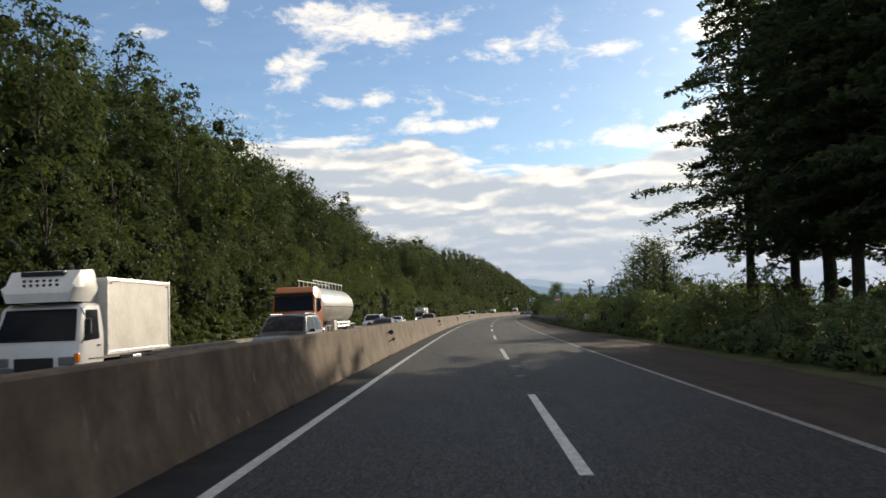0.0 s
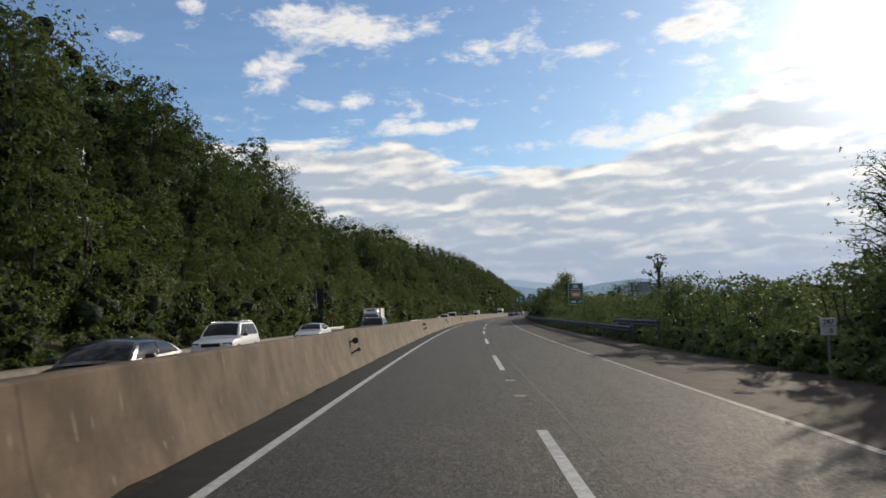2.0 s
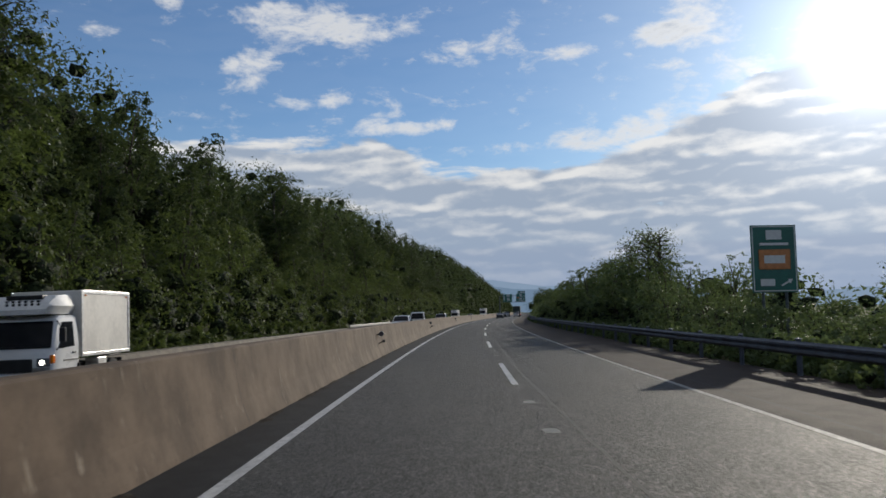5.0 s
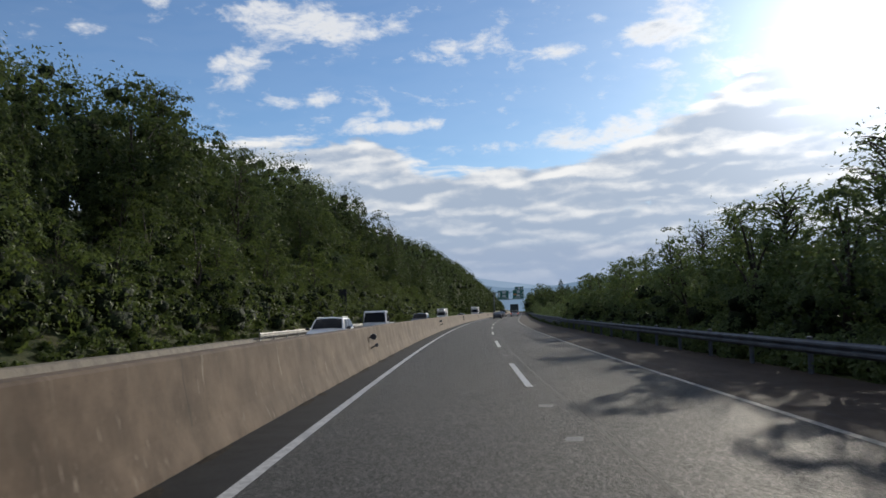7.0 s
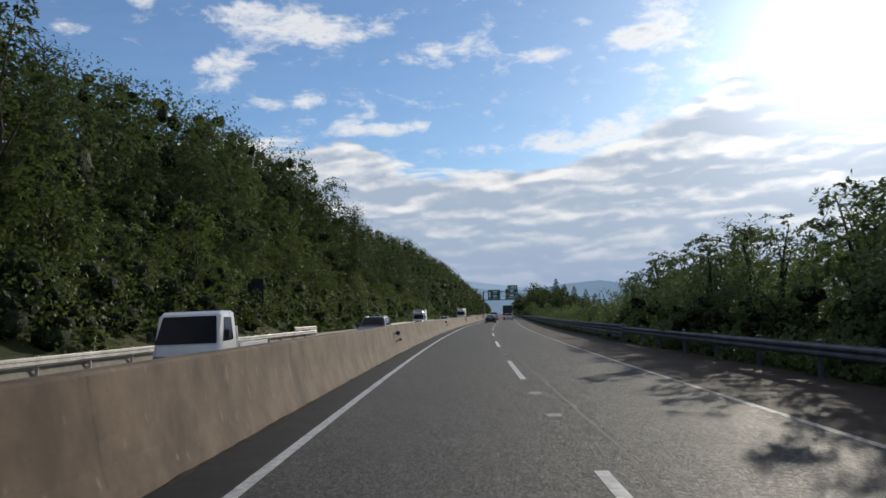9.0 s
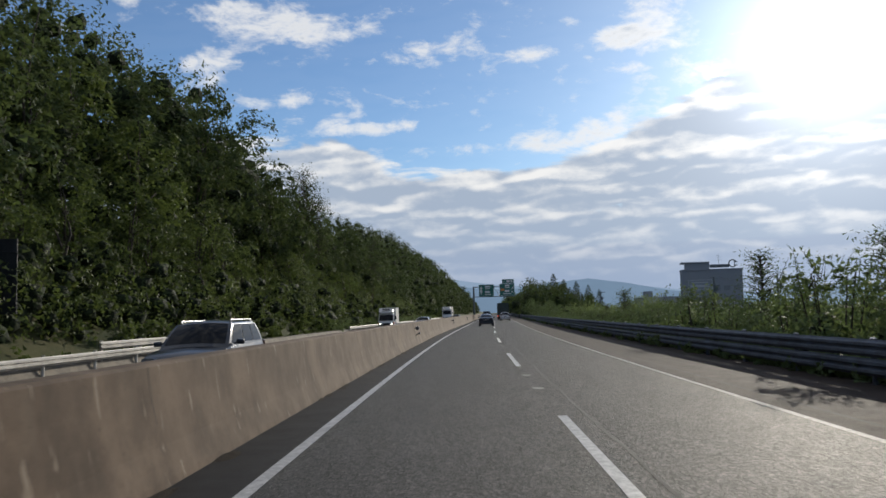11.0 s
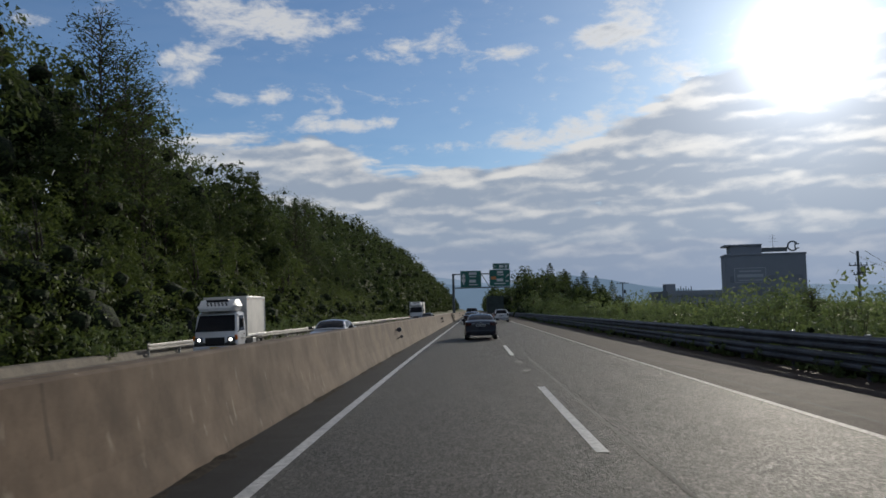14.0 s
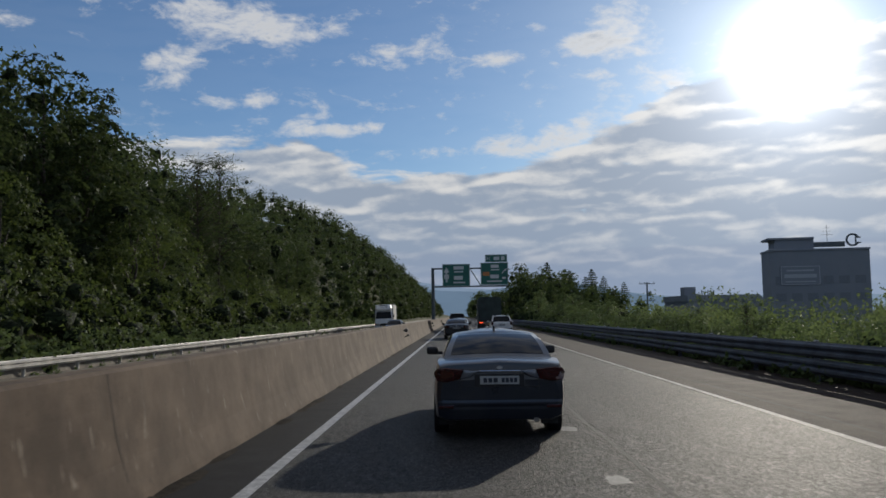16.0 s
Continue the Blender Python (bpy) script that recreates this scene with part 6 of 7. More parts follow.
def oncoming(ob, s, o, turn=0.0):
    ob.matrix_basis = stand(s, o, far_road_z(o), 180 + turn) @ Matrix.Rotation(radians(1.1), 4, "Y")


def ahead(ob, s, o):
    ob.matrix_basis = stand(s, o, 0.0)


# traffic on the far carriageway
oncoming(box_truck(P_WHITE, (5.9, 2.0, 2.15), "white refrigerated box truck on the far carriageway", (4.0, 2.02, 1.84)), 20.9, -10.8)
oncoming(car("suv_car", P_BLACK, dict(SUV, size=(4.8, 1.9, 1.75)), "black off-road car with bright roof rails"), 31.0, -8.1)
oncoming(tanker("orange tractor pulling a long cream bulk tanker"), 46.0, -11.3)
oncoming(car("sedan_car", P_BLACK, SEDAN, "black saloon car on the far carriageway"), 61.5, -8.1)
oncoming(car("suv_car", P_WHITE, dict(SUV, mirror=M_BLACK), "white off-road car with roof rails on the far carriageway"), 80.7, -11.5)
oncoming(car("sedan_car", P_WHITE, SEDAN, "white saloon car on the far carriageway"), 100.0, -11.5)
oncoming(car("suv_car", P_NAVY, HATCH, "dark blue hatchback car on the far carriageway"), 106.5, -8.2)
oncoming(box_truck(P_WHITE, (5.0, 1.75, 1.95), "small white box truck with cooling unit and headlights on", (2.9, 1.75, 1.65), lights_on=True), 131.0, -11.5)
oncoming(car("suv_car", P_WHITE, dict(HATCH, mirror=M_BLACK), "pearl white hatchback car on the far carriageway"), 191.0, -8.2)
oncoming(flat_truck(P_WHITE, "small white open-bed truck on the far carriageway"), 210.0, -8.2)
oncoming(car("suv_car", P_NAVY, dict(SUV, size=(4.7, 1.9, 1.68)), "dark blue off-road car with bright roof rails"), 244.5, -8.2)
oncoming(box_truck(P_WHITE, (5.0, 1.75, 1.95), "small grey-white box truck with its headlights lit", (2.9, 1.75, 1.65), lights_on=True), 313.5, -11.5)
oncoming(car("sedan_car", P_SILVER, SEDAN, "silver-blue saloon car on the far carriageway"), 319.0, -8.2)
oncoming(car("sedan_car", P_BLACK, SEDAN, "black saloon car far along the oncoming lane"), 398.0, -8.2)
oncoming(box_truck(P_WHITE, (7.2, 2.3, 2.6), "large white box truck far along the oncoming lane", (5.2, 2.35, 2.4), plate=M_PLATEY), 424.0, -11.4)

# traffic ahead
ahead(car("sedan_car", P_NAVY, SEDAN, "dark blue-grey saloon car with tinted rear window"), 326.2, -1.0)
ahead(car("sedan_car", P_BLACK, SEDAN, "black saloon car in the passing lane"), 373.5, -1.75)
ahead(car("sedan_car", P_SILVER, SEDAN, "silver saloon car in the passing lane"), 389.0, -1.5)
ahead(car("suv_car", P_BLACK, dict(SUV, size=(4.9, 1.95, 1.9)), "black van-like car in the passing lane"), 409.0, -1.8)
ahead(car("suv_car", P_WHITE, HATCH, "silver-white hatchback car in the slow lane"), 383.5, 1.95)
ahead(cargo_truck("tall truck with dark covered load and lit tail lights"), 402.0, 1.75)


# ======================================================================
# guard rails, reflectors, signs, gantry
# ======================================================================
W_BEAM = [(0.0, 0.0), (0.02, 0.03), (0.075, 0.06), (0.075, 0.11), (0.02, 0.14), (0.02, 0.18), (0.075, 0.21), (0.075, 0.26), (0.02, 0.29), (0.0, 0.32)]


def guard_rail(o, s0, s1, z, side, mat, label, post_step=4.0, double=False, caps=False):
    """W-beam rail with posts; side is +1 where the beam's face looks to -o."""
    root = new("guard_rail")
    tall = 1.12 if double else 1.0
    beam = [(o - side * a, z + b * tall) for a, b in W_BEAM]
    back = [(o + side * 0.004 - side * a, z + b * tall) for a, b in W_BEAM[::-1]]
    bar = sweep("beam", beam + back, s0, s1, mat, 4.0, closed=True)
    bar.parent = root
    if double:
        low = [(q, zz - 0.385) for q, zz in beam + back]
        b2 = sweep("beam", low, s0, s1, mat, 4.0, closed=True)
        b2.parent = root
    n = max(2, int((s1 - s0) / post_step))
    post, cap = None, None
    for i in range(n + 1):
        s = s0 + 0.3 + (s1 - s0 - 0.6) * i / n
        m = stand(s, o + side * 0.09, 0)
        if post is None:
            bm = bmesh.new()
            bm_cyl(bm, (0, 0, -0.5), (0, 0, z + 0.34), 0.065, segs=10)
            bm_cyl(bm, (0, 0, z + 0.34), (0, 0, z + 0.37), 0.075, segs=10)
            post = part("post", bm, mat, root)
            post.matrix_basis = m
        else:
            p = new("post", post.data)
            p.parent = root
            p.matrix_basis = m
        if caps:
            if cap is None:
                bm = bmesh.new()
                bm_cyl(bm, (0, 0, z + 0.37), (0, 0, z + 0.395), 0.07, 0.045, segs=10)
                cap = part("cap", bm, M_STEEL, post, "bright metal post cap")
            else:
                c = new("cap", cap.data)
                c.parent = p
    tagged(root, label, "guard rail", kind="structure")
    return root


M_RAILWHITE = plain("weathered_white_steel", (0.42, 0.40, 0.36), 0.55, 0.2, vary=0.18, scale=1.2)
# Galvanised steel toned dark: the shade on the rail's face is in the colour.
M_RAILDARK = plain("shade_dark_galvanised_steel", (0.105, 0.120, 0.145), 0.8, 0.0, vary=0.2, scale=1.5)
right_rail = guard_rail(6.66, 84, 231.9, 0.50, 1, M_RAILDARK, "dull guard rail toned dark for shade along the shoulder", 4.0, False, True)
guard_rail(6.66, 232, 760, 0.56, 1, M_RAILDARK, "dull guard rail toned dark for shade, with two stacked beams before the fields", 4.0, True, True)
guard_rail(7.05, 80, 90.5, 0.80, 1, M_RAILDARK, "short raised beam behind the start of the guard rail", 4.0)
guard_rail(-16.4, 130, 140, 0.20, -1, M_RAILWHITE, "short weathered white guard rail by the far shoulder", 3.0)
guard_rail(-16.4, 208, 264, 0.14, -1, M_RAILWHITE, "weathered white guard rail by the far shoulder", 4.0)
guard_rail(-16.62, 256.5, 265, 0.50, -1, M_RAILWHITE, "short second beam raised behind the white guard rail", 4.0)
guard_rail(-16.4, 316.5, 470, 0.07, -1, M_RAILWHITE, "long weathered white guard rail by the far shoulder", 4.0)
gutter = sweep("kerb", [(-17.5, -0.45), (-17.5, 0.06), (-17.35, 0.08), (-16.72, 0.08), (-16.66, 0.03), (-16.55, -0.22), (-16.25, -0.235), (-16.25, -0.45)], -60, 880, plain("pale_kerb_concrete", (0.17, 0.145, 0.11), 0.85, vary=0.2, scale=1.2, bump=0.3), 4.0, closed=True)
tagged(gutter, "pale concrete kerb strip along the far shoulder", "kerb", kind="structure")

M_REFLECT = plain("reflector_face", (0.05, 0.05, 0.06), 0.3, 0.3, vary=0.2)
for s in (33.2, 70.8, 107.3, 142.5, 178.0, 223.5, 268.2, 313.5, 358.5, 403.0, 448.0):
    d = new("delineator")
    d.matrix_basis = stand(s, -4.70, 0)
    cyl_part("arm", (-0.02, 0, 0.84), (0.13, 0, 0.87), 0.024, M_BLACK, d)
    disc = cyl_part("disc", (0.21, -0.02, 0.88), (0.21, 0.02, 0.88), 0.098, M_REFLECT, d, segs=24, label="round dark reflector disc with pale rim")
    bm = bmesh.new()
    bm_cyl(bm, (0.21, -0.014, 0.88), (0.21, 0.014, 0.88), 0.104, segs=24)
    part("rim", bm, M_WHITE, disc)
    box_part("bracket", (0.02, 0, 0.86), (0.05, 0.10, 0.12), M_ALU, d, 0.006)
    low = cyl_part("lower_arm", (0.12, 0, 0.50), (0.25, 0, 0.58), 0.024, M_BLACK, d)
    cyl_part("lower_disc", (0.31, -0.02, 0.60), (0.31, 0.02, 0.60), 0.062, M_REFLECT, low, segs=20)
    tagged(d, "round dark delineator on an arm fixed to the barrier", "delineator", "barrier delineators")

M_SIGN = plain("green_sign_sheet", (0.020, 0.130, 0.100), 0.45, vary=0.12, scale=1.0)
M_ORANGE_SIGN = plain("orange_sign_sheet", (0.50, 0.20, 0.06), 0.45, vary=0.12)
M_LETTER = plain("white_sign_letter", (0.62, 0.64, 0.62), 0.4, vary=0.06)
M_GANTRY = plain("grey_painted_steel", (0.10, 0.12, 0.13), 0.5, 0.3, vary=0.2)


def words(text, size, at, parent, mat, name="lettering"):
    """Flat raised lettering in the built-in font; faces -y."""
    cu = bpy.data.curves.new(name, "FONT")
    cu.body, cu.size, cu.extrude = text, size, 0.004
    cu.align_x, cu.align_y = "CENTER", "CENTER"
    ob = new(name, cu)
    dg = bpy.context.evaluated_depsgraph_get()
    me = bpy.data.meshes.new_from_object(ob.evaluated_get(dg))
    bpy.data.objects.remove(ob)
    me.materials.clear()
    me.materials.append(mat)
    t = new(name, me)
    t.parent = parent
    t.matrix_basis = Matrix.Translation(at) @ Matrix.Rotation(radians(90), 4, "X")
    return t


def sign_bars(root, rows, y, mat):
    """Plain bars that stand for writing too small to read: (x, z, width, height)."""
    for x, z, w_, h_ in rows:
        box_part("bar", (x, y, z), (w_, 0.008, h_), mat, root, 0.0)


def sign_board(name, root, x, z, w_, h_, y=-0.25):
    b = box_part(name, (x, y, z), (w_, 0.06, h_), M_SIGN, root, 0.02, "green motorway sign panel with white border")
    for dx, dz, sw, sh in ((0, h_ / 2 - 0.06, w_ - 0.1, 0.035), (0, -h_ / 2 + 0.06, w_ - 0.1, 0.035), (w_ / 2 - 0.06, 0, 0.035, h_ - 0.15), (-w_ / 2 + 0.06, 0, 0.035, h_ - 0.15)):
        box_part("border", (x + dx, y - 0.034, z + dz), (sw, 0.008, sh), M_LETTER, b, 0.0)
    return b


def arrow(root, x, z, y, h_, tilt):
    bm = bmesh.new()
    pts = [(-0.06, -0.5), (0.06, -0.5), (0.06, 0.15), (0.2, 0.15), (0, 0.5), (-0.2, 0.15), (-0.06, 0.15)]
    c, s_ = math.cos(tilt), math.sin(tilt)
    fr = [bm.verts.new((x + (a * c + b * s_) * h_, y - 0.006, z + (-a * s_ + b * c) * h_)) for a, b in pts]
    bk = [bm.verts.new((v.co.x, y + 0.004, v.co.z)) for v in fr]
    bm.faces.new(fr)
    bm.faces.new(bk[::-1])
    for i in range(len(fr)):
        bm.faces.new((fr[i], bk[i], bk[(i + 1) % len(fr)], fr[(i + 1) % len(fr)]))
    return part("arrow", bm, M_LETTER, root)


gantry = new("sign_gantry")
gantry.matrix_basis = stand(418, 0, 0)
for x, zb in ((-4.85, 1.2),):
    cyl_part("post", (x, 0, zb), (x, 0, 7.75), 0.24, M_GANTRY, gantry, 0.19, 16)
    box_part("base_plate", (x, 0, zb + 0.03), (0.6, 0.6, 0.06), M_GANTRY, gantry, 0.01)
for z, x1 in ((7.65, 4.75), (5.35, 4.75)):
    cyl_part("beam", (-4.9, 0, z), (x1, 0, z), 0.10, M_GANTRY, gantry)
cyl_part("brace", (-0.1, 0, 7.65), (1.3, 0, 5.35), 0.06, M_GANTRY, gantry, segs=8)
b1 = sign_board("sign_panel", gantry, -1.87, 6.78, 3.5, 2.85)
arrow(b1, -3.1, 6.85, -0.29, 1.9, 0)
shield = box_part("route_shield", (-3.1, -0.292, 6.6), (0.62, 0.012, 0.6), M_LETTER, b1, 0.1)
sign_bars(b1, [(-1.55, 7.72, 1.3, 0.42), (-1.55, 7.22, 1.1, 0.18), (-1.6, 6.45, 1.1, 0.48), (-1.5, 5.85, 1.5, 0.18)], -0.29, M_LETTER)
b2 = sign_board("sign_panel", gantry, 3.0, 6.90, 3.5, 2.85)
arrow(b2, 4.25, 7.25, -0.29, 0.9, radians(45))
tourist = box_part("brown_panel", (1.95, -0.292, 6.9), (0.85, 0.012, 0.5), M_ORANGE_SIGN, b2, 0.02)
sign_bars(b2, [(3.05, 7.85, 1.0, 0.40), (3.1, 7.40, 1.1, 0.15), (3.0, 6.55, 1.1, 0.48), (3.0, 5.95, 1.9, 0.18), (4.2, 6.35, 0.5, 0.24)], -0.29, M_LETTER)
b3 = sign_board("exit_panel", gantry, 3.25, 8.86, 2.8, 0.98)
words("31", 0.62, (2.25, -0.292, 8.86), b3, M_LETTER)
sign_bars(b3, [(3.3, 8.86, 0.75, 0.45), (4.1, 8.86, 0.45, 0.5)], -0.29, M_LETTER)
tagged(gantry, "steel sign gantry over the road with green direction signs", "sign gantry")

info = new("road_sign")
info.matrix_basis = stand(141, 10.6, -0.3, 4)
bi = sign_board("sign_panel", info, 0, 3.75, 1.75, 2.55, 0)
box_part("orange_panel", (0, -0.042, 3.72), (1.2, 0.02, 0.75), M_ORANGE_SIGN, bi, 0.03)
sign_bars(bi, [(0, 4.65, 0.6, 0.36), (0, 4.30, 1.1, 0.10), (-0.3, 2.85, 0.55, 0.26), (0, 3.72, 0.8, 0.3)], -0.058, M_LETTER)
arrow(bi, 0.45, 2.85, -0.05, 0.5, radians(60))
for x in (-0.45, 0.45):
    cyl_part("post", (x, 0.08, -0.4), (x, 0.08, 4.6), 0.06, M_GANTRY, info)
tagged(info, "tall green road sign with an orange panel above the shrubs", "road sign")

M_SIGNBACK = plain("weathered_sign_back", (0.020, 0.024, 0.030), 0.6, 0.2, vary=0.25, scale=1.5)


def sign_back(s, o, x0, x1, z0, z1, post):
    """A large roadside sign for the oncoming traffic, seen from its bare back."""
    root = new("road_sign")
    root.matrix_basis = stand(s, o, 0.0, 0)
    panel = box_part("sign_panel", ((x0 + x1) / 2, 0.06, (z0 + z1) / 2), (x1 - x0, 0.05, z1 - z0), M_SIGNBACK, root, 0.012, "bare dark back of the sign panel")
    for k in range(3):
        box_part("stiffener", ((x0 + x1) / 2, 0.015, z0 + (z1 - z0) * (0.18 + 0.32 * k)), (x1 - x0 - 0.1, 0.04, 0.07), M_SIGNBACK, panel, 0.006)
    for x in post:
        cyl_part("post", (x, -0.06, ground_height(s, o) - 0.3), (x, -0.06, z1 - 0.1), 0.06, M_STEEL, root)
    tagged(root, "bare dark back of a large sign on a steel post", "road sign", "sign backs beside the far shoulder")


sign_back(136.5, -18.7, -1.9, 0.75, 1.75, 4.65, (-0.05,))
sign_back(253.5, -19.8, -1.3, 1.35, 2.0, 4.85, (0.0,))
kmp = new("distance_marker")
kmp.matrix_basis = stand(63.9, 7.25, -0.03)
bm_ = box_part("board", (0, 0, 1.13), (0.37, 0.03, 0.40), M_WHITE, kmp, 0.02, "small white marker board")
words("287", 0.175, (0, -0.02, 1.225), bm_, M_INK)
words(".6", 0.175, (0.04, -0.02, 1.035), bm_, M_INK)
box_part("divider", (0, -0.02, 1.135), (0.33, 0.006, 0.012), M_INK, bm_, 0.0)
cyl_part("post", (0, 0.03, -0.3), (0, 0.03, 1.28), 0.035, M_STEEL, kmp)
tagged(kmp, "small white distance marker board on a post", "marker")


mk = new("road_marker")
mk.matrix_basis = stand(139.2, -17.5, 0.06)
cyl_part("post", (0, 0, 0.0), (0, 0, 1.25), 0.03, M_WHITE, mk)
bm = bmesh.new()
bm_box(bm, 0.05, 0, 1.36, 0.62, 0.05, 0.14, 0.02, Matrix.Rotation(radians(6), 4, "Y"))
part("plate", bm, plain("red_marker_plate", (0.48, 0.05, 0.03), 0.5, vary=0.1), mk, "red marker plate")
tagged(mk, "small red marker plate on a white post", "marker")


# ======================================================================
# buildings, poles and far hills
# ======================================================================
def facade_build(N):
    p = world_pos(N)
    a, b = N.noise(p, 0.4, 5), N.noise(p, 7.0, 4)
    col = N.mix(a, (0.20, 0.225, 0.26), (0.26, 0.285, 0.32))
    return principled(N, N.mix(N.m("MULTIPLY", b, 0.3), col, (0.15, 0.165, 0.19)), 0.7, bump=b, bump_strength=0.15)


M_FACADE = material("grey_facade_panel", facade_build)
M_BOARDINK = plain("faded_board_paint", (0.40, 0.43, 0.47), 0.6, vary=0.12)
M_BLIND = plain("dull_window", (0.17, 0.19, 0.22), 0.5, vary=0.1)
M_ROOF = plain("grey_metal_roof", (0.24, 0.27, 0.30), 0.5, 0.3, vary=0.15)

tower = new("office_building")
tower.matrix_basis = Matrix.Translation((94.9, 444.3, -7.0)) @ Matrix.Rotation(radians(-16), 4, "Z")
box_part("wall", (0, 3.5, 9.4), (16.0, 7, 18.8), M_FACADE, tower, 0.05)
box_part("parapet", (0, 3.5, 18.95), (16.3, 7.3, 0.35), M_FACADE, tower, 0.04)
box_part("stair_tower", (-3.6, 4, 19.9), (6.4, 5, 2.0), M_FACADE, tower, 0.04)
box_part("roof_slab", (-4.2, 4, 21.05), (7.6, 5.6, 0.35), M_FACADE, tower, 0.04)
box_part("roof_screen", (2.4, 3.0, 20.0), (5.2, 0.3, 0.9), M_GANTRY, tower, 0.02)
for i in range(6):
    for j in range(5):
        box_part("window", (-6.4 + i * 2.55, -0.012, 2.2 + j * 2.9), (1.7, 0.05, 1.35), M_BLIND, tower, 0.01)
board = box_part("sign_board", (-3.2, -0.10, 14.6), (6.4, 0.14, 3.2), M_FACADE, tower, 0.03, "pale name board with faded bars")
sign_bars(board, [(-3.2, 15.45, 4.4, 0.28), (-3.2, 14.5, 5.2, 0.62), (-3.2, 13.55, 4.8, 0.22), (-3.2, 16.12, 6.2, 0.12), (-3.2, 13.08, 6.2, 0.12), (-6.3, 14.6, 0.12, 3.0), (-0.1, 14.6, 0.12, 3.0)], -0.18, M_BOARDINK)
logo = bmesh.new()
for i in range(22):
    a = 2 * math.pi * i / 26 + 0.5
    bm_box(logo, 5.6 + math.cos(a) * 0.95, 0.6, 20.5 + math.sin(a) * 0.95, 0.3, 0.25, 0.34, 0.03, Matrix.Rotation(-a, 4, "Y"))
bm_box(logo, 6.1, 0.6, 20.3, 0.22, 0.25, 1.5, 0.03)
bm_box(logo, 6.5, 0.6, 20.9, 0.8, 0.25, 0.22, 0.03)
bm_box(logo, 6.5, 0.6, 20.0, 0.8, 0.25, 0.22, 0.03)
part("roof_emblem", logo, M_GANTRY, tower, "dark ring-shaped roof emblem")
mast = bmesh.new()
bm_cyl(mast, (2.2, 3, 20.0), (2.2, 3, 23.4), 0.05, 0.03, 8)
for z, l in ((22.9, 1.0), (22.3, 1.5), (21.7, 1.9)):
    bm_box(mast, 2.2, 3, z, l, 0.04, 0.04)
part("aerial", mast, M_GANTRY, tower)
tagged(tower, "grey block building with a name board and roof emblem", "building")

shed = new("warehouse")
shed.matrix_basis = Matrix.Translation((97.5, 492, -7.0)) @ Matrix.Rotation(radians(-4), 4, "Z")
box_part("wall", (2.8, 9, 5.6), (17.4, 18, 11.2), M_FACADE, shed, 0.05)
bm = bmesh.new()
vs = [bm.verts.new(v) for v in ((-6.2, -0.3, 11.1), (11.8, -0.3, 11.1), (10.4, -0.3, 12.5), (-6.2, -0.3, 12.5), (-6.2, 18.3, 11.1), (11.8, 18.3, 11.1), (10.4, 18.3, 12.5), (-6.2, 18.3, 12.5))]
for f in ((0, 1, 2, 3), (7, 6, 5, 4), (0, 4, 5, 1), (1, 5, 6, 2), (2, 6, 7, 3), (3, 7, 4, 0)):
    bm.faces.new([vs[i] for i in f])
part("roof", bm, M_ROOF, shed)
for i in range(5):
    box_part("window", (-3.4 + i * 3.0, -0.012, 8.6), (1.8, 0.05, 1.2), M_GLASS, shed, 0.01)
box_part("roof_house", (-4.6, 4.0, 13.2), (2.6, 3.0, 2.4), M_FACADE, shed, 0.04)
for i in range(6):
    cyl_part("vent_pipe", (-2.4 + i * 0.7, 3.0, 12.3), (-2.4 + i * 0.7, 3.0, 13.2 + 0.5 * (i % 2)), 0.12, M_GANTRY, shed, segs=8)
tagged(shed, "long low grey warehouse with a shallow metal roof", "building")


def utility_pole(x, y, top, arms):
    p = new("utility_pole")
    p.matrix_basis = Matrix.Translation((x, y, 0)) @ Matrix.Rotation(radians(-20), 4, "Z")
    cyl_part("pole", (0, 0, -7), (0, 0, top), 0.17, M_GANTRY, p, 0.12, 10)
    for k, (dz, l) in enumerate(arms):
        arm = box_part("crossarm", (0, 0, top - dz), (l, 0.10, 0.10), M_GANTRY, p, 0.01)
        for i in range(4):
            cyl_part("insulator", (-l / 2 + 0.1 + i * (l - 0.2) / 3, 0, top - dz + 0.05), (-l / 2 + 0.1 + i * (l - 0.2) / 3, 0, top - dz + 0.28), 0.05, M_GANTRY, arm, segs=8)
    if len(arms) > 1:
        cyl_part("transformer", (0.4, 0, top - 2.2), (0.4, 0, top - 1.5), 0.25, M_GANTRY, p)
    tagged(p, "utility pole with crossarms and insulators", "utility pole", "utility poles")
    return p


POLES = [(61.6, 436.4, 6.4, ((0.25, 2.3), (2.9, 2.4))), (63.8, 411.0, 3.4, ((0.3, 2.0),)), (59.2, 354.0, 6.5, ((1.4, 1.7), (2.3, 1.0))), (96.7, 402.2, 7.0, ((1.2, 2.6), (2.0, 1.6))), (69.6, 353.5, 6.8, ((1.6, 2.4), (2.4, 1.4)))]
for q in POLES:
    utility_pole(*q)
for a, b in ((2, 3), (3, 4)):
    for dx in (-0.8, 0.8):
        p0, p1 = POLES[a], POLES[b]
        pts = []
        for i in range(13):
            u = i / 12
            pts.append(Vector((p0[0] + (p1[0] - p0[0]) * u + dx, p0[1] + (p1[1] - p0[1]) * u, p0[2] + (p1[2] - p0[2]) * u - 2.4 * u * (1 - u))))
        v, f = tube(pts, [0.02] * 13, 4)
        tagged(new("power_cable", mesh_from("power_cable", v, f, M_BLACK)), "thin black overhead power cable between the poles", "cable", "power cables")


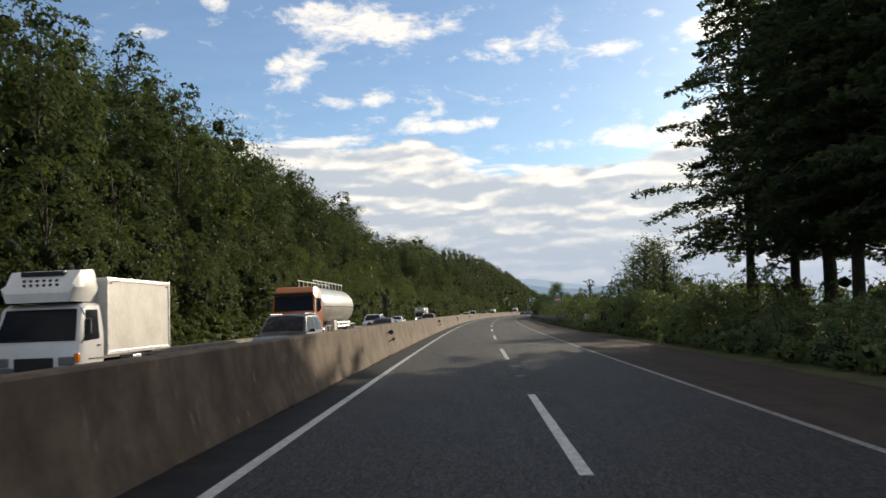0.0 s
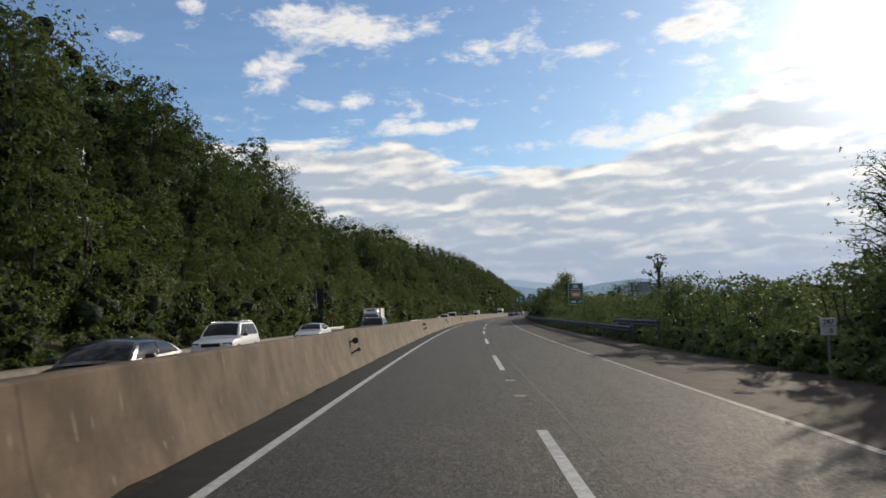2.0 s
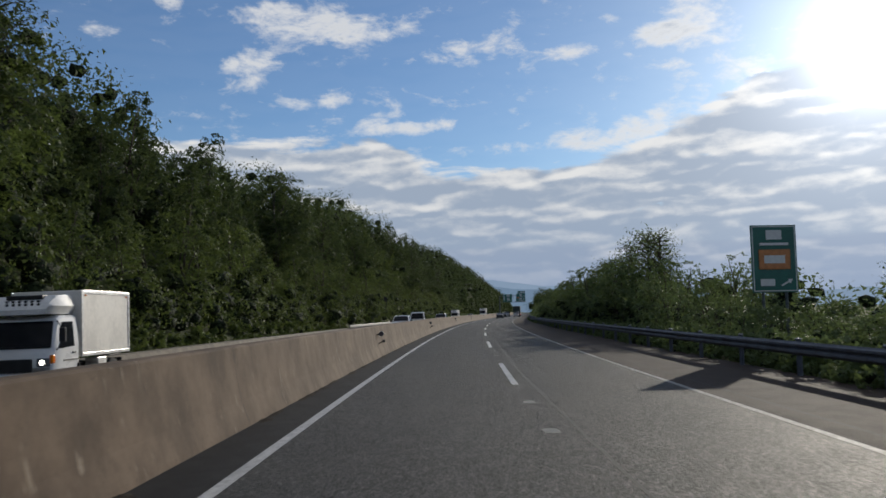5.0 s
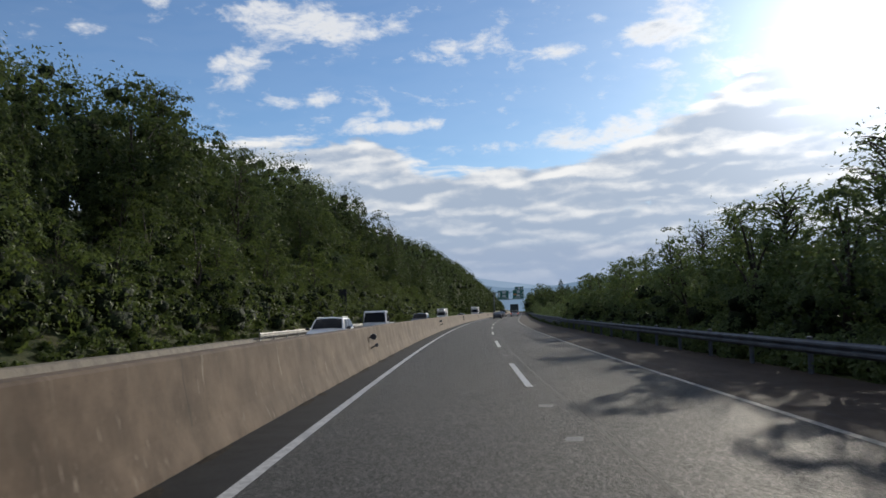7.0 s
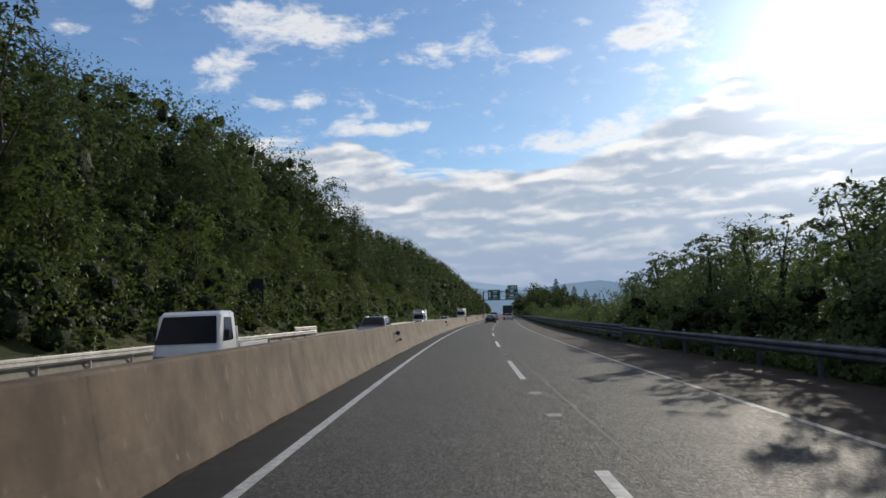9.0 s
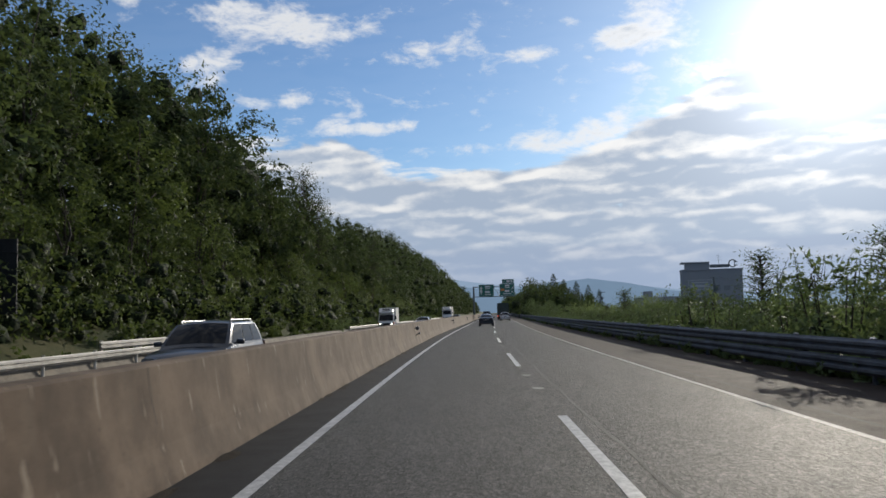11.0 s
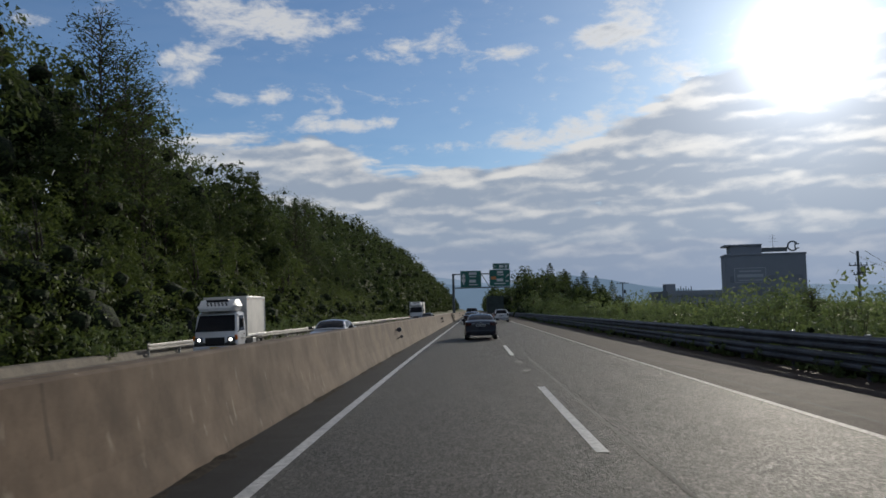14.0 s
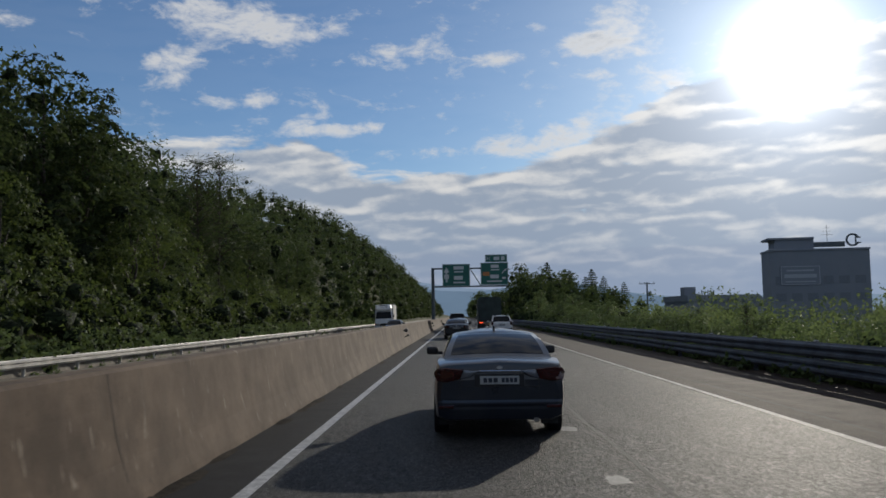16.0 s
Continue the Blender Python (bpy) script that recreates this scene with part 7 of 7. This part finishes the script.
def ridge(name, dist, az0, az1, heights, color, label):
    """A far ridge: a solid crest of the given heights across the bearings, self-lit in a haze colour."""

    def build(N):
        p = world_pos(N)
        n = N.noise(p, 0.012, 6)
        # Emission paints the distance haze; the hills themselves are no light source.
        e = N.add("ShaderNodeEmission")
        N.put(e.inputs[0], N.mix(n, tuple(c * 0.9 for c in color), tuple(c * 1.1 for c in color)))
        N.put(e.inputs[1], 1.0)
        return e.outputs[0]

    m = material(name, build)
    n = 90
    r = np.random.default_rng(int(dist))
    verts, faces = [], []
    hs = np.interp(np.linspace(0, 1, n + 1), np.linspace(0, 1, len(heights)), heights)
    for i in range(n + 1):
        a = radians(az0 + (az1 - az0) * i / n)
        h = hs[i] + r.normal(0, 0.012 * dist / 100)
        for dd, hh in ((-0.12, -20), (0, h), (0.12, -20)):
            verts.append((math.sin(a) * dist * (1 + dd), math.cos(a) * dist * (1 + dd), hh))
    for i in range(n):
        for j in (0, 1):
            faces.append((3 * i + j, 3 * i + 3 + j, 3 * i + 4 + j, 3 * i + 1 + j))
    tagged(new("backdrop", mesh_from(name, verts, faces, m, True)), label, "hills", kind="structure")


ridge("near_far_ridge", 2300, -4, 22, [20, 50, 70, 78, 62, 58, 72, 80, 66, 46, 34, 22], (0.20, 0.29, 0.40), "distant wooded ridge with pale blue haze in its colour")
ridge("far_ridge", 3600, -6, 34, [60, 100, 128, 140, 110, 96, 110, 84, 60, 56, 70, 60, 44], (0.30, 0.40, 0.53), "mountains on the horizon with pale blue haze in their colour")

# worn marks and a sealed joint on the road
joint_v, joint_f = [], []
rj = np.random.default_rng(3)
for i in range(0, 940):
    s = -40 + i * 0.8
    o = 0.42 + 0.05 * math.sin(s * 0.13) + rj.normal(0, 0.012)
    wd = 0.018 + 0.008 * rj.random()
    a, b = place(s, o - wd, 0.0035), place(s, o + wd, 0.0035)
    joint_v += [a, b]
    if i:
        k = 2 * i
        joint_f.append((k - 2, k - 1, k + 1, k))
M_TAR = plain("sealing_tar", (0.012, 0.012, 0.013), 0.85, vary=0.2)
tagged(new("road_joint", mesh_from("road_joint", joint_v, joint_f, M_TAR)), "dark sealed joint along the lane line", "road joint", kind="structure")
j2 = sweep("road_joint", [(4.05, 0.0035), (4.08, 0.0035)], -40, 760, M_TAR, 4.0)
tagged(j2, "dark sealed joint beside the shoulder", "road joint", kind="structure")


def ragged_mark(s, r):
    """A thin worn patch of paint with an uneven edge, wider across the lane than along it."""
    n = 22
    verts, faces = [place(s, 0.02, 0.0042)], []
    for i in range(n):
        a = 2 * math.pi * i / n
        c, q = math.cos(a), math.sin(a)
        f = (abs(c) ** 4 + abs(q) ** 4) ** -0.25 * r.uniform(0.72, 1.08)
        verts.append(place(s + 0.24 * q * f, 0.02 + 0.13 * c * f, 0.0042))
    for i in range(n):
        faces.append((0, 1 + i, 1 + (i + 1) % n))
    return mesh_from("worn_mark", verts, faces, M_WORN)


for k in range(-2, 23):
    for back in (3.6, 7.3):
        s1 = 16.39 + 20 * k - 8.0 - back
        me = ragged_mark(s1, rj)
        d = new("worn_mark", me)
        tagged(d, "faded worn paint mark between the lane dashes", "road marking", "worn marks", kind="structure")
